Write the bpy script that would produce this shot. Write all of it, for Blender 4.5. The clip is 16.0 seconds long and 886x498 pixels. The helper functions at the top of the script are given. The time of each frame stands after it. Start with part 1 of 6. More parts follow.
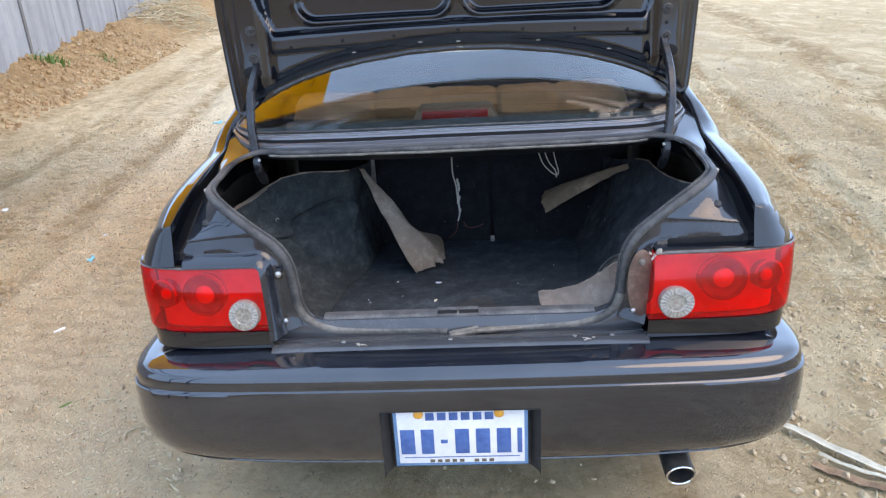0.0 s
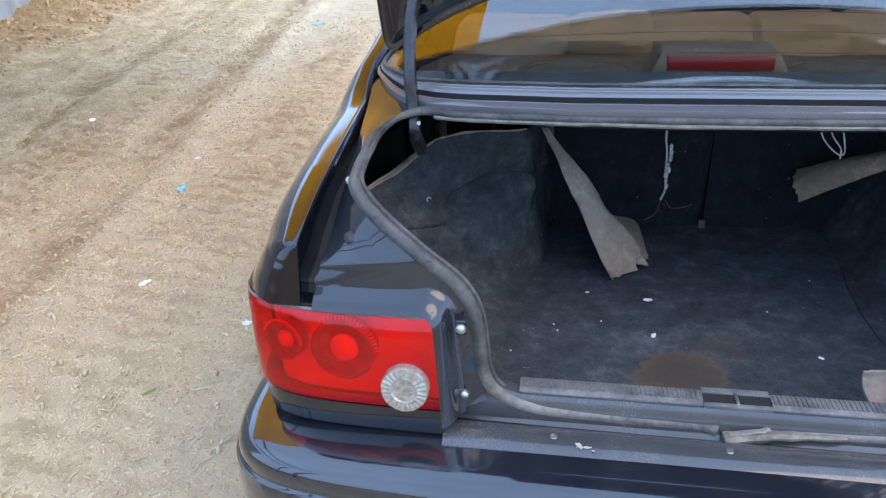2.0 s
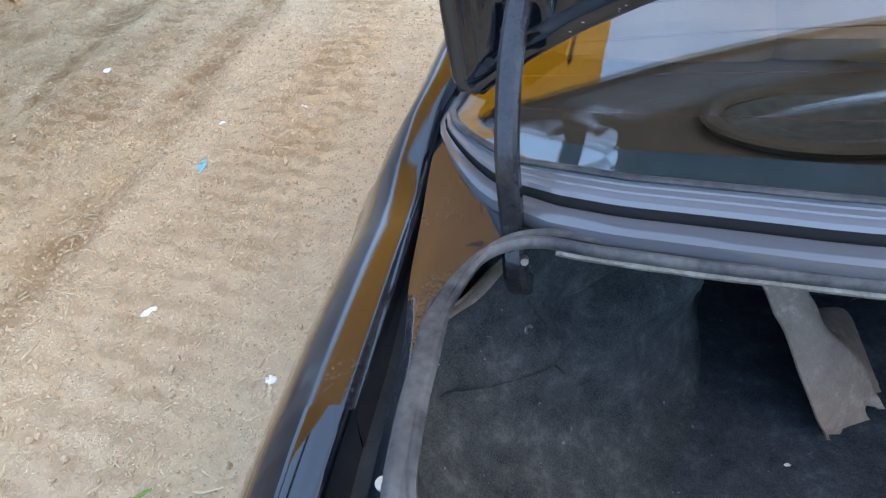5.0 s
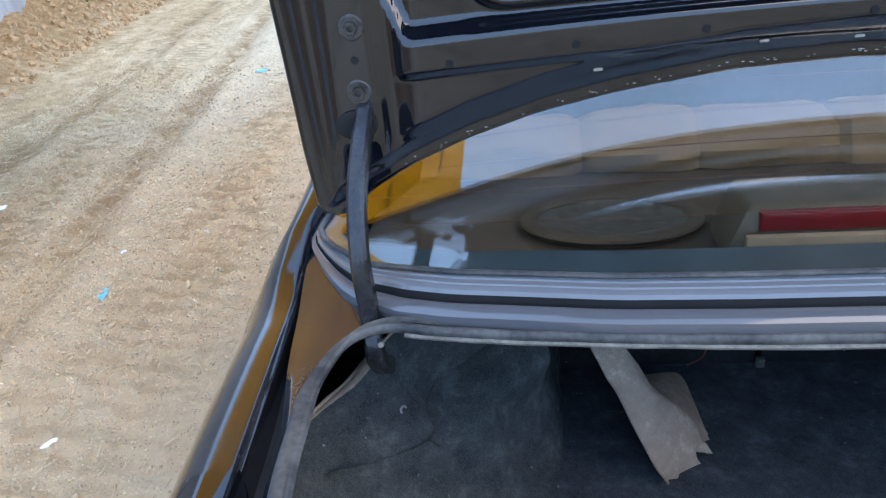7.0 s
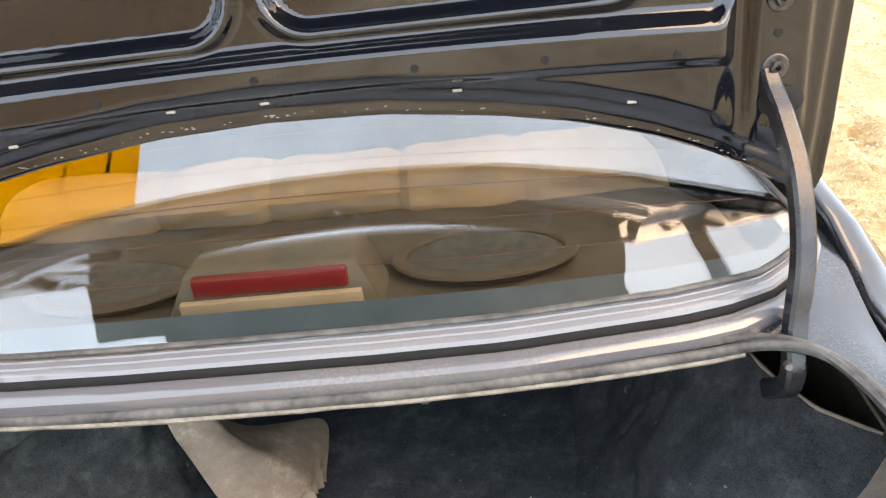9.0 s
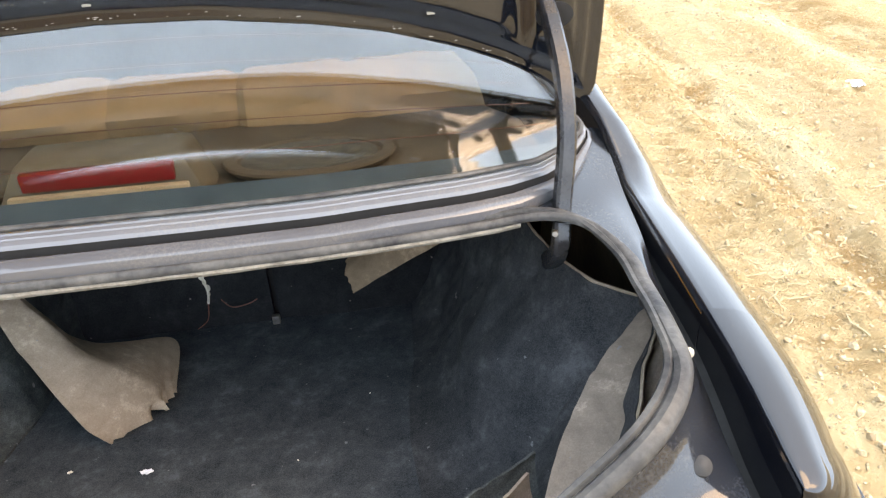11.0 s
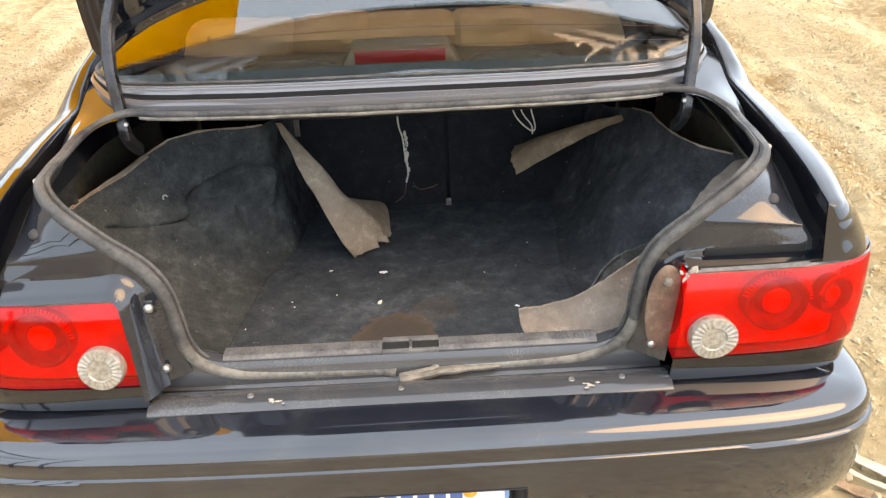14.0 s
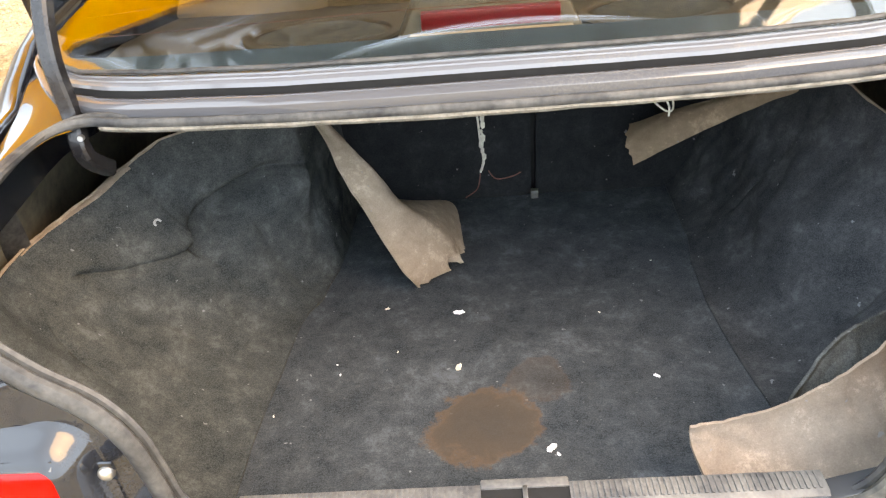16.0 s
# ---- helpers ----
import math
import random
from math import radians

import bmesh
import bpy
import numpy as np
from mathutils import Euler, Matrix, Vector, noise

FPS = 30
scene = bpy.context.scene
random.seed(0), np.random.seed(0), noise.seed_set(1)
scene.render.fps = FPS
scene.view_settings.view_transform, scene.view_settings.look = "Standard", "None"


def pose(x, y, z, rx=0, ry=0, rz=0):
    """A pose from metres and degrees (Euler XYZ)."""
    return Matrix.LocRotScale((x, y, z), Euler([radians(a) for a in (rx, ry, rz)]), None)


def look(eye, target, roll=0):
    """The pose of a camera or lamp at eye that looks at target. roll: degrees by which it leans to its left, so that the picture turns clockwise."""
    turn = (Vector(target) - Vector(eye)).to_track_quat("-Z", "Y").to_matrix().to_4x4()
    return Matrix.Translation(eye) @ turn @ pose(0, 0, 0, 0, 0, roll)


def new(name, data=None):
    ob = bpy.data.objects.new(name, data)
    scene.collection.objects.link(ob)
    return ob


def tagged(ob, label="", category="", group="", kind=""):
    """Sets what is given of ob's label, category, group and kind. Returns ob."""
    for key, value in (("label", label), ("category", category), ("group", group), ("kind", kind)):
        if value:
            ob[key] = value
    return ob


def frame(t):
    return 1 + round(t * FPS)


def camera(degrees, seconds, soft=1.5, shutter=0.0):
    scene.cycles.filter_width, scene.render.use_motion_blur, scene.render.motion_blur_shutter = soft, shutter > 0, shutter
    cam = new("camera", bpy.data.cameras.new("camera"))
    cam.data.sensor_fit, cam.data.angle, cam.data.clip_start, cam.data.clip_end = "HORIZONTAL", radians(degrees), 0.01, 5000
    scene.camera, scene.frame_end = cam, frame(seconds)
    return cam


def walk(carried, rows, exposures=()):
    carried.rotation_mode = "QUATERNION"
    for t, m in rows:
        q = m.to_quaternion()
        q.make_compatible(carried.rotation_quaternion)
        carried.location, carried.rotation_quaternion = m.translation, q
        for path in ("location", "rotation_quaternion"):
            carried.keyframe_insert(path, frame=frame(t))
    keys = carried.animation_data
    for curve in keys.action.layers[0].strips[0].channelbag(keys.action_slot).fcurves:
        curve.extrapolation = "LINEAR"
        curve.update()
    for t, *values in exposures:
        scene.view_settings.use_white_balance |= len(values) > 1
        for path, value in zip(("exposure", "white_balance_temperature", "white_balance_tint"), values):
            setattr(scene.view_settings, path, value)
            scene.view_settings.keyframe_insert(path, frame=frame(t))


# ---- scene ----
cam = camera(63.7, 16.0, soft=1.25)
PATH = [
    (0, (0.0685, -1.4882, 1.5841), (-0.0389, 0.3640, 0.8370), -3.26),
    (0.5, (0.0003, -1.4018, 1.5783), (-0.1302, 0.4321, 0.7918), -3.12),
    (1, (-0.1749, -1.1859, 1.5693), (-0.3412, 0.6226, 0.7324), -3.20),
    (1.5, (-0.2645, -1.0174, 1.5537), (-0.4538, 0.7533, 0.6433), -3.39),
    (2, (-0.3028, -0.7580, 1.5359), (-0.6265, 0.9578, 0.5596), -2.75),
    (2.5, (-0.3483, -0.5474, 1.5196), (-0.7688, 1.1130, 0.4868), -3.45),
    (3, (-0.4565, -0.3497, 1.4955), (-0.8867, 1.2681, 0.4018), -4.55),
    (3.2, (-0.4880, -0.2713, 1.4864), (-0.9254, 1.3190, 0.3562), -4.91),
    (5.3, (-0.5094, 0.0347, 1.5119), (-0.9771, 1.5783, 0.3290), -6.25),
    (5.5, (-0.5058, 0.0313, 1.5269), (-0.9597, 1.5998, 0.3723), -6.18),
    (6, (-0.4963, -0.0162, 1.5667), (-0.9018, 1.6251, 0.4970), -5.88),
    (6.5, (-0.4690, -0.1102, 1.5817), (-0.7991, 1.6091, 0.6155), -5.34),
    (7, (-0.4083, -0.1247, 1.5807), (-0.6435, 1.6247, 0.6412), -5.49),
    (7.5, (-0.2412, -0.0846, 1.5778), (-0.4234, 1.6694, 0.6347), -5.61),
    (8, (-0.0144, -0.0716, 1.5835), (-0.1835, 1.6841, 0.6398), -5.59),
    (8.5, (0.1745, -0.0722, 1.5763), (0.0333, 1.6935, 0.6471), -6.14),
    (9, (0.2880, -0.0617, 1.5780), (0.1679, 1.7144, 0.6684), -6.89),
    (9.5, (0.3512, -0.0689, 1.5626), (0.3248, 1.7165, 0.6625), -6.34),
    (10, (0.3976, -0.1048, 1.5451), (0.4532, 1.6600, 0.6064), -6.14),
    (10.2, (0.4100, -0.1234, 1.5394), (0.5071, 1.6252, 0.5736), -5.59),
    (12.3, (0.2310, -0.5324, 1.5250), (0.4570, 1.1738, 0.5074), -2.19),
    (12.5, (0.2148, -0.6025, 1.5388), (0.4304, 1.1124, 0.5313), -2.10),
    (13, (0.2053, -0.7707, 1.5567), (0.3760, 0.9580, 0.5655), -2.27),
    (13.5, (0.1306, -0.8576, 1.5687), (0.2356, 0.8800, 0.5840), -2.29),
    (14, (0.0501, -0.8943, 1.5568), (0.0819, 0.8438, 0.5692), -2.31),
    (14.5, (0.0409, -0.8992, 1.5554), (0.0177, 0.8294, 0.5495), -2.62),
    (15, (0.0371, -0.8276, 1.5424), (-0.0250, 0.8804, 0.5040), -3.12),
    (15.5, (-0.0367, -0.5932, 1.5292), (-0.1264, 1.0864, 0.4462), -4.21),
    (16, (-0.0421, -0.3152, 1.4741), (-0.1351, 1.3141, 0.3184), -5.40),
]
EXPOSURES = [
    (0.0, 0.78, 9350, 17), (1.5, 0.88, 8500, 15), (3.0, 0.95, 8300, 13), (5.5, 0.88, 8050, 13), (7.0, 0.86, 7900, 12), (7.5, 0.88, 8200, 12), (8.0, 1.2, 9200, 14), (8.5, 1.82, 15800, 20), (9.0, 1.86, 17800, 21), (10.2, 1.7, 17000, 20),
    (12.3, 1.7, 16500, 18), (14.0, 1.42, 18500, 20), (15.0, 1.42, 18800, 19), (15.5, 1.75, 18800, 19), (16.0, 2.1, 19200, 19),
]
walk(cam, [(t, look(eye, target, roll)) for t, eye, target, roll in PATH], EXPOSURES)

# ---- world and light ----
world = bpy.data.worlds.new("sky")
scene.world = world
world.use_nodes = True
wn = world.node_tree.nodes
wl = world.node_tree.links
sky = wn.new("ShaderNodeTexSky")
sky.sky_type = "NISHITA"
sky.sun_disc = False
sky.sun_elevation = radians(49.6)
sky.sun_rotation = radians(116.6)
sky.air_density, sky.dust_density, sky.ozone_density = 1.0, 3.0, 1.5
# thin bright cloud over most of the blue
coord = wn.new("ShaderNodeTexCoord")
puffs = wn.new("ShaderNodeTexNoise")
puffs.inputs["Scale"].default_value, puffs.inputs["Detail"].default_value, puffs.inputs["Roughness"].default_value = 1.6, 5, 0.5
wl.new(coord.outputs["Generated"], puffs.inputs["Vector"])
veil = wn.new("ShaderNodeValToRGB")
veil.color_ramp.elements[0].position, veil.color_ramp.elements[0].color = 0.3, (0.55, 0.55, 0.55, 1)
veil.color_ramp.elements[1].position, veil.color_ramp.elements[1].color = 0.75, (0.95, 0.95, 0.95, 1)
wl.new(puffs.outputs["Fac"], veil.inputs[0])
cloud = wn.new("ShaderNodeMix")
cloud.data_type = "RGBA"
cloud.inputs[7].default_value = (6.7, 12.8, 25.2, 1)
wl.new(veil.outputs[0], cloud.inputs[0])
wl.new(sky.outputs[0], cloud.inputs[6])
wl.new(cloud.outputs[2], wn["Background"].inputs[0])
wn["Background"].inputs[1].default_value = 0.12

sun_data = bpy.data.lights.new("sun", "SUN")
sun_data.energy = 0.9
sun_data.angle = radians(45)
sun_data.color = (1.0, 0.82, 0.60)
sun = new("sun", sun_data)
sun.matrix_world = look((8.0, -4.0, 10.5), (0, 0, 0))


# ---- materials ----
def nodes_of(name):
    m = bpy.data.materials.new(name)
    m.use_nodes = True
    return m, m.node_tree.nodes, m.node_tree.links, m.node_tree.nodes["Principled BSDF"]


def ramp(n, l, fac, stops):
    r = n.new("ShaderNodeValToRGB")
    els = r.color_ramp.elements
    while len(els) < len(stops):
        els.new(0.5)
    for e, (p, c) in zip(els, stops):
        e.position, e.color = p, (*c, 1) if len(c) == 3 else c
    l.new(fac, r.inputs[0])
    return r.outputs[0]


def noise_tex(n, l, scale, detail=4.0, rough=0.55, vec=None, distort=0.0):
    t = n.new("ShaderNodeTexNoise")
    t.inputs["Scale"].default_value = scale
    t.inputs["Detail"].default_value = detail
    t.inputs["Roughness"].default_value = rough
    t.inputs["Distortion"].default_value = distort
    if vec is None:
        c = n.new("ShaderNodeTexCoord")
        vec = c.outputs["Object"]
    l.new(vec, t.inputs["Vector"])
    return t.outputs["Fac"]


def bump_of(n, l, height, strength, distance, normal=None):
    b = n.new("ShaderNodeBump")
    b.inputs["Strength"].default_value = strength
    b.inputs["Distance"].default_value = distance
    l.new(height, b.inputs["Height"])
    if normal is not None:
        l.new(normal, b.inputs["Normal"])
    return b.outputs[0]


def mixed(n, l, fac, a, b):
    m = n.new("ShaderNodeMix")
    m.data_type = "RGBA"
    for sock, v in ((m.inputs[0], fac), (m.inputs[6], a), (m.inputs[7], b)):
        if isinstance(v, (int, float)):
            sock.default_value = v
        elif isinstance(v, tuple):
            sock.default_value = (*v, 1)
        else:
            l.new(v, sock)
    return m.outputs[2]


def simple(name, c1, c2, rough=0.5, metal=0.0, scale=20.0, bump=0.0, dist=0.002, rough2=None, coat=0.0, bscale=None, spec=0.5):
    """Two-scale mottled surface."""
    m, n, l, p = nodes_of(name)
    f1 = noise_tex(n, l, scale, 5)
    f2 = noise_tex(n, l, scale * 7, 3)
    a = n.new("ShaderNodeMath")
    a.operation = "MULTIPLY_ADD"
    l.new(f2, a.inputs[0])
    a.inputs[1].default_value = 0.45
    sub = n.new("ShaderNodeMath")
    sub.operation = "SUBTRACT"
    l.new(f1, sub.inputs[0])
    sub.inputs[1].default_value = 0.225
    l.new(sub.outputs[0], a.inputs[2])
    l.new(ramp(n, l, a.outputs[0], [(0.3, c1), (0.7, c2)]), p.inputs["Base Color"])
    if rough2 is not None:
        l.new(ramp(n, l, f1, [(0.35, (rough,) * 3), (0.7, (rough2,) * 3)]), p.inputs["Roughness"])
    else:
        p.inputs["Roughness"].default_value = rough
    p.inputs["Metallic"].default_value = metal
    p.inputs["Coat Weight"].default_value = coat
    p.inputs["Coat Roughness"].default_value = 0.04
    p.inputs["Specular IOR Level"].default_value = spec
    if bump:
        l.new(bump_of(n, l, noise_tex(n, l, bscale or scale * 6, 5), bump, dist), p.inputs["Normal"])
    return m


def paint_material(name, dust=0.5, base=(0.003, 0.004, 0.0065), rough=0.05, spec=0.15, ior=1.5, coat=0.03):
    """Worn black car paint: clear gloss under patches of fine pale dust."""
    m, n, l, p = nodes_of(name)
    big = noise_tex(n, l, 3.5, 6, 0.65, distort=0.6)
    fine = noise_tex(n, l, 260, 3, 0.7)
    patch = ramp(n, l, big, [(0.45, (0, 0, 0)), (0.8, (dust,) * 3)])
    grit = n.new("ShaderNodeMath")
    grit.operation = "MULTIPLY"
    l.new(patch, grit.inputs[0])
    l.new(ramp(n, l, fine, [(0.42, (0, 0, 0)), (0.7, (1, 1, 1))]), grit.inputs[1])
    l.new(mixed(n, l, grit.outputs[0], base, (0.2, 0.19, 0.17)), p.inputs["Base Color"])
    l.new(ramp(n, l, big, [(0.35, (rough,) * 3), (0.85, (rough + 0.12,) * 3)]), p.inputs["Roughness"])
    p.inputs["Coat Weight"].default_value = 1.0
    p.inputs["Coat IOR"].default_value = ior
    p.inputs["Specular IOR Level"].default_value = spec
    p.inputs["Coat Roughness"].default_value = coat
    l.new(bump_of(n, l, noise_tex(n, l, 7, 2), 0.025, 0.01), p.inputs["Normal"])
    return m


def gloss_weight(n, l, f0):
    """Mirror share by angle, the same from both sides of a pane."""
    lw = n.new("ShaderNodeLayerWeight")
    lw.inputs[0].default_value = 0.5
    pw = n.new("ShaderNodeMath")
    pw.operation = "POWER"
    l.new(lw.outputs["Facing"], pw.inputs[0])
    pw.inputs[1].default_value = 5.0
    ma = n.new("ShaderNodeMath")
    ma.operation = "MULTIPLY_ADD"
    l.new(pw.outputs[0], ma.inputs[0])
    ma.inputs[1].default_value = 1 - f0
    ma.inputs[2].default_value = f0
    return ma.outputs[0]


def glass_material(name, tint, f0=0.04):
    """Clear pane: see-through body with mirror gloss by angle."""
    m, n, l, p = nodes_of(name)
    n.remove(p)
    tr = n.new("ShaderNodeBsdfTransparent")
    tr.inputs[0].default_value = (*tint, 1)
    gl = n.new("ShaderNodeBsdfGlossy")
    gl.inputs["Roughness"].default_value = 0.01
    mx = n.new("ShaderNodeMixShader")
    l.new(gloss_weight(n, l, f0), mx.inputs[0])
    l.new(tr.outputs[0], mx.inputs[1])
    l.new(gl.outputs[0], mx.inputs[2])
    l.new(mx.outputs[0], n["Material Output"].inputs[0])
    return m


def tarp_material():
    """Yellow coated sheet that lets daylight glow through."""
    m, n, l, p = nodes_of("yellow_tarp")
    p.inputs["Base Color"].default_value = (0.8, 0.42, 0.04, 1)
    p.inputs["Roughness"].default_value = 0.5
    tl = n.new("ShaderNodeBsdfTranslucent")
    l.new(ramp(n, l, noise_tex(n, l, 2.5, 5), [(0.3, (0.97, 0.56, 0.06)), (0.7, (1.0, 0.65, 0.10))]), tl.inputs[0])
    mx = n.new("ShaderNodeMixShader")
    mx.inputs[0].default_value = 0.88
    l.new(p.outputs[0], mx.inputs[1])
    l.new(tl.outputs[0], mx.inputs[2])
    l.new(mx.outputs[0], n["Material Output"].inputs[0])
    return m


def carpet_material(name, c1, c2, stain=(), lint_share=0.4):
    """Matted needle-felt carpet with lint; stain: centre, radii and strength of old brown spills."""
    m, n, l, p = nodes_of(name)
    base = ramp(n, l, noise_tex(n, l, 13, 9, 0.8, distort=0.15), [(0.38, c1), (0.54, tuple(0.45 * u + 0.55 * v for u, v in zip(c1, c2))), (0.68, tuple(v * 1.55 for v in c2))])
    fuzz = noise_tex(n, l, 420, 4, 0.7)
    col = mixed(n, l, ramp(n, l, fuzz, [(0.4, (0, 0, 0)), (0.72, (lint_share,) * 3)]), base, tuple(min(1, v * 2.2) for v in c2))
    lint = ramp(n, l, noise_tex(n, l, 75, 2, 0.4), [(0.74, (0, 0, 0)), (0.78, (0.7, 0.7, 0.7))])
    col = mixed(n, l, lint, col, (0.2, 0.21, 0.22))
    for cx, cy, rx, ry, share in stain:
        c = n.new("ShaderNodeTexCoord")
        s = n.new("ShaderNodeVectorMath")
        s.operation = "SUBTRACT"
        l.new(c.outputs["Object"], s.inputs[0])
        s.inputs[1].default_value = (cx, cy, 0)
        sc = n.new("ShaderNodeVectorMath")
        sc.operation = "MULTIPLY"
        l.new(s.outputs[0], sc.inputs[0])
        sc.inputs[1].default_value = (1 / rx, 1 / ry, 0)
        ln = n.new("ShaderNodeVectorMath")
        ln.operation = "LENGTH"
        l.new(sc.outputs[0], ln.inputs[0])
        ad = n.new("ShaderNodeMath")
        ad.operation = "MULTIPLY_ADD"
        l.new(noise_tex(n, l, 15, 7, 0.65), ad.inputs[0])
        ad.inputs[1].default_value = 1.4
        l.new(ln.outputs["Value"], ad.inputs[2])
        sd = n.new("ShaderNodeMath")
        sd.operation = "MULTIPLY"
        l.new(ad.outputs[0], sd.inputs[0])
        sd.inputs[1].default_value = 0.5
        fac = ramp(n, l, sd.outputs[0], [(0.0, (0.75 * share,) * 3), (0.65, (0.85 * share,) * 3), (0.71, (0.0,) * 3)])
        brown = ramp(n, l, sd.outputs[0], [(0.35, (0.058, 0.046, 0.036)), (0.6, (0.07, 0.052, 0.038)), (0.68, (0.105, 0.066, 0.043))])
        col = mixed(n, l, fac, col, brown)
    l.new(col, p.inputs["Base Color"])
    p.inputs["Roughness"].default_value = 0.97
    p.inputs["Specular IOR Level"].default_value = 0.15
    b = bump_of(n, l, noise_tex(n, l, 18, 5, 0.6), 0.35, 0.01)
    l.new(bump_of(n, l, fuzz, 0.5, 0.002, b), p.inputs["Normal"])
    return m


def earth_material():
    """Dry tan laterite soil: pale crusted tracks, darker loose soil, grit, small relief shade put into the colour."""
    m, n, l, p = nodes_of("dry_earth")
    c = n.new("ShaderNodeTexCoord")
    o = c.outputs["Object"]
    st = n.new("ShaderNodeMapping")
    st.inputs["Rotation"].default_value = (0, 0, radians(-22))
    st.inputs["Scale"].default_value = (1.0, 0.35, 1.0)
    l.new(o, st.inputs["Vector"])
    big = noise_tex(n, l, 0.8, 7, 0.62, st.outputs[0], 0.5)
    mid = noise_tex(n, l, 4.5, 9, 0.72, o, 0.6)
    grit = noise_tex(n, l, 38, 7, 0.8, o)
    speck = noise_tex(n, l, 130, 3, 0.6, o)
    col = ramp(n, l, mid, [(0.30, (0.46, 0.325, 0.19)), (0.42, (0.62, 0.47, 0.30)), (0.54, (0.80, 0.64, 0.44)), (0.70, (0.92, 0.79, 0.59))])
    col = mixed(n, l, ramp(n, l, big, [(0.42, (0, 0, 0)), (0.62, (0.65, 0.65, 0.65))]), col, (0.83, 0.67, 0.46))
    red = noise_tex(n, l, 0.23, 3, 0.5, o)
    col = mixed(n, l, ramp(n, l, red, [(0.5, (0, 0, 0)), (0.72, (0.5, 0.5, 0.5))]), col, (0.55, 0.35, 0.17))
    sx = n.new("ShaderNodeSeparateXYZ")
    l.new(o, sx.inputs[0])
    heap = n.new("ShaderNodeMath")
    heap.operation = "MULTIPLY_ADD"
    l.new(sx.outputs[1], heap.inputs[0])
    heap.inputs[1].default_value = 0.16
    l.new(sx.outputs[0], heap.inputs[2])
    hn = n.new("ShaderNodeMath")
    hn.operation = "MULTIPLY_ADD"
    l.new(mid, hn.inputs[0])
    hn.inputs[1].default_value = 1.6
    l.new(heap.outputs[0], hn.inputs[2])
    mr = n.new("ShaderNodeMapRange")
    l.new(hn.outputs[0], mr.inputs[0])
    mr.inputs[1].default_value, mr.inputs[2].default_value, mr.inputs[3].default_value, mr.inputs[4].default_value = -4.0, -3.2, 0.9, 0.0
    # dark pits in the grit carry fine relief shade as colour
    col = mixed(n, l, ramp(n, l, grit, [(0.30, (0.55, 0.55, 0.55)), (0.44, (0, 0, 0))]), col, (0.30, 0.195, 0.11))
    col = mixed(n, l, ramp(n, l, speck, [(0.64, (0, 0, 0)), (0.73, (0.6, 0.6, 0.6))]), col, (0.78, 0.67, 0.50))
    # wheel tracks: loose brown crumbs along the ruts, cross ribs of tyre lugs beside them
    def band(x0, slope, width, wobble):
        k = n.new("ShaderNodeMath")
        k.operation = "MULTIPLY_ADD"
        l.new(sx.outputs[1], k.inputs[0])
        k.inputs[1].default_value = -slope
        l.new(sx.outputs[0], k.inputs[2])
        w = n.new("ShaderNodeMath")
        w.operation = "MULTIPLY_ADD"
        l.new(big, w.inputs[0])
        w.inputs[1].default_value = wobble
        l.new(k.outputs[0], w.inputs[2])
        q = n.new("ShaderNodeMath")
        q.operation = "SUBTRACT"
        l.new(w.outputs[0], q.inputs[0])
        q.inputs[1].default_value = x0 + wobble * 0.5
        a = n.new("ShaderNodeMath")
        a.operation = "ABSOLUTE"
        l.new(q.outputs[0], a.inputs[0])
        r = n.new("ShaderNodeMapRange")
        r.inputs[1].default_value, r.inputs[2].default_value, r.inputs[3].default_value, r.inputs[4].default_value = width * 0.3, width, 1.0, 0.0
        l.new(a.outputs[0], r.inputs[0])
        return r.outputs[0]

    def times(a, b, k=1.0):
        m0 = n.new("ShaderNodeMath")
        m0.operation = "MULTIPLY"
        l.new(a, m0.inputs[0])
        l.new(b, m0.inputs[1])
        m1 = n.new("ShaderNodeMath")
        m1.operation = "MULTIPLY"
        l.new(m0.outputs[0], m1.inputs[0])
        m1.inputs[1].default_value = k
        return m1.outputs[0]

    # hard-packed pale lane beside the car, and a greyer stretch of packed grit on the other side
    lane = times(band(-1.9, -0.10, 1.7, 0.5), ramp(n, l, mid, [(0.32, (0.4, 0.4, 0.4)), (0.5, (0.92, 0.92, 0.92))]))
    col = mixed(n, l, lane, col, (0.88, 0.765, 0.595))
    side = n.new("ShaderNodeMapRange")
    l.new(hn.outputs[0], side.inputs[0])
    side.inputs[1].default_value, side.inputs[2].default_value, side.inputs[3].default_value, side.inputs[4].default_value = 1.2, 2.6, 0.0, 0.75
    col = mixed(n, l, side.outputs[0], col, (0.60, 0.455, 0.285))
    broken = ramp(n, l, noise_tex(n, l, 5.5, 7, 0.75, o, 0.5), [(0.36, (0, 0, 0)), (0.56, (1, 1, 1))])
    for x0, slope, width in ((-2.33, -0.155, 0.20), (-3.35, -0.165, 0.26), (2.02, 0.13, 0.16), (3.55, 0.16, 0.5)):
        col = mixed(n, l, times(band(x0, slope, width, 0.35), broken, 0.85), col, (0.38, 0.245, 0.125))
    turn = n.new("ShaderNodeMapping")
    turn.inputs["Rotation"].default_value = (0, 0, radians(9))
    l.new(o, turn.inputs["Vector"])
    lug = n.new("ShaderNodeTexWave")
    lug.wave_type, lug.bands_direction = "BANDS", "Y"
    lug.inputs["Scale"].default_value, lug.inputs["Distortion"].default_value, lug.inputs["Detail"].default_value, lug.inputs["Detail Scale"].default_value, lug.inputs["Detail Roughness"].default_value = 2.5, 6.0, 4.0, 2.6, 0.75
    l.new(turn.outputs[0], lug.inputs["Vector"])
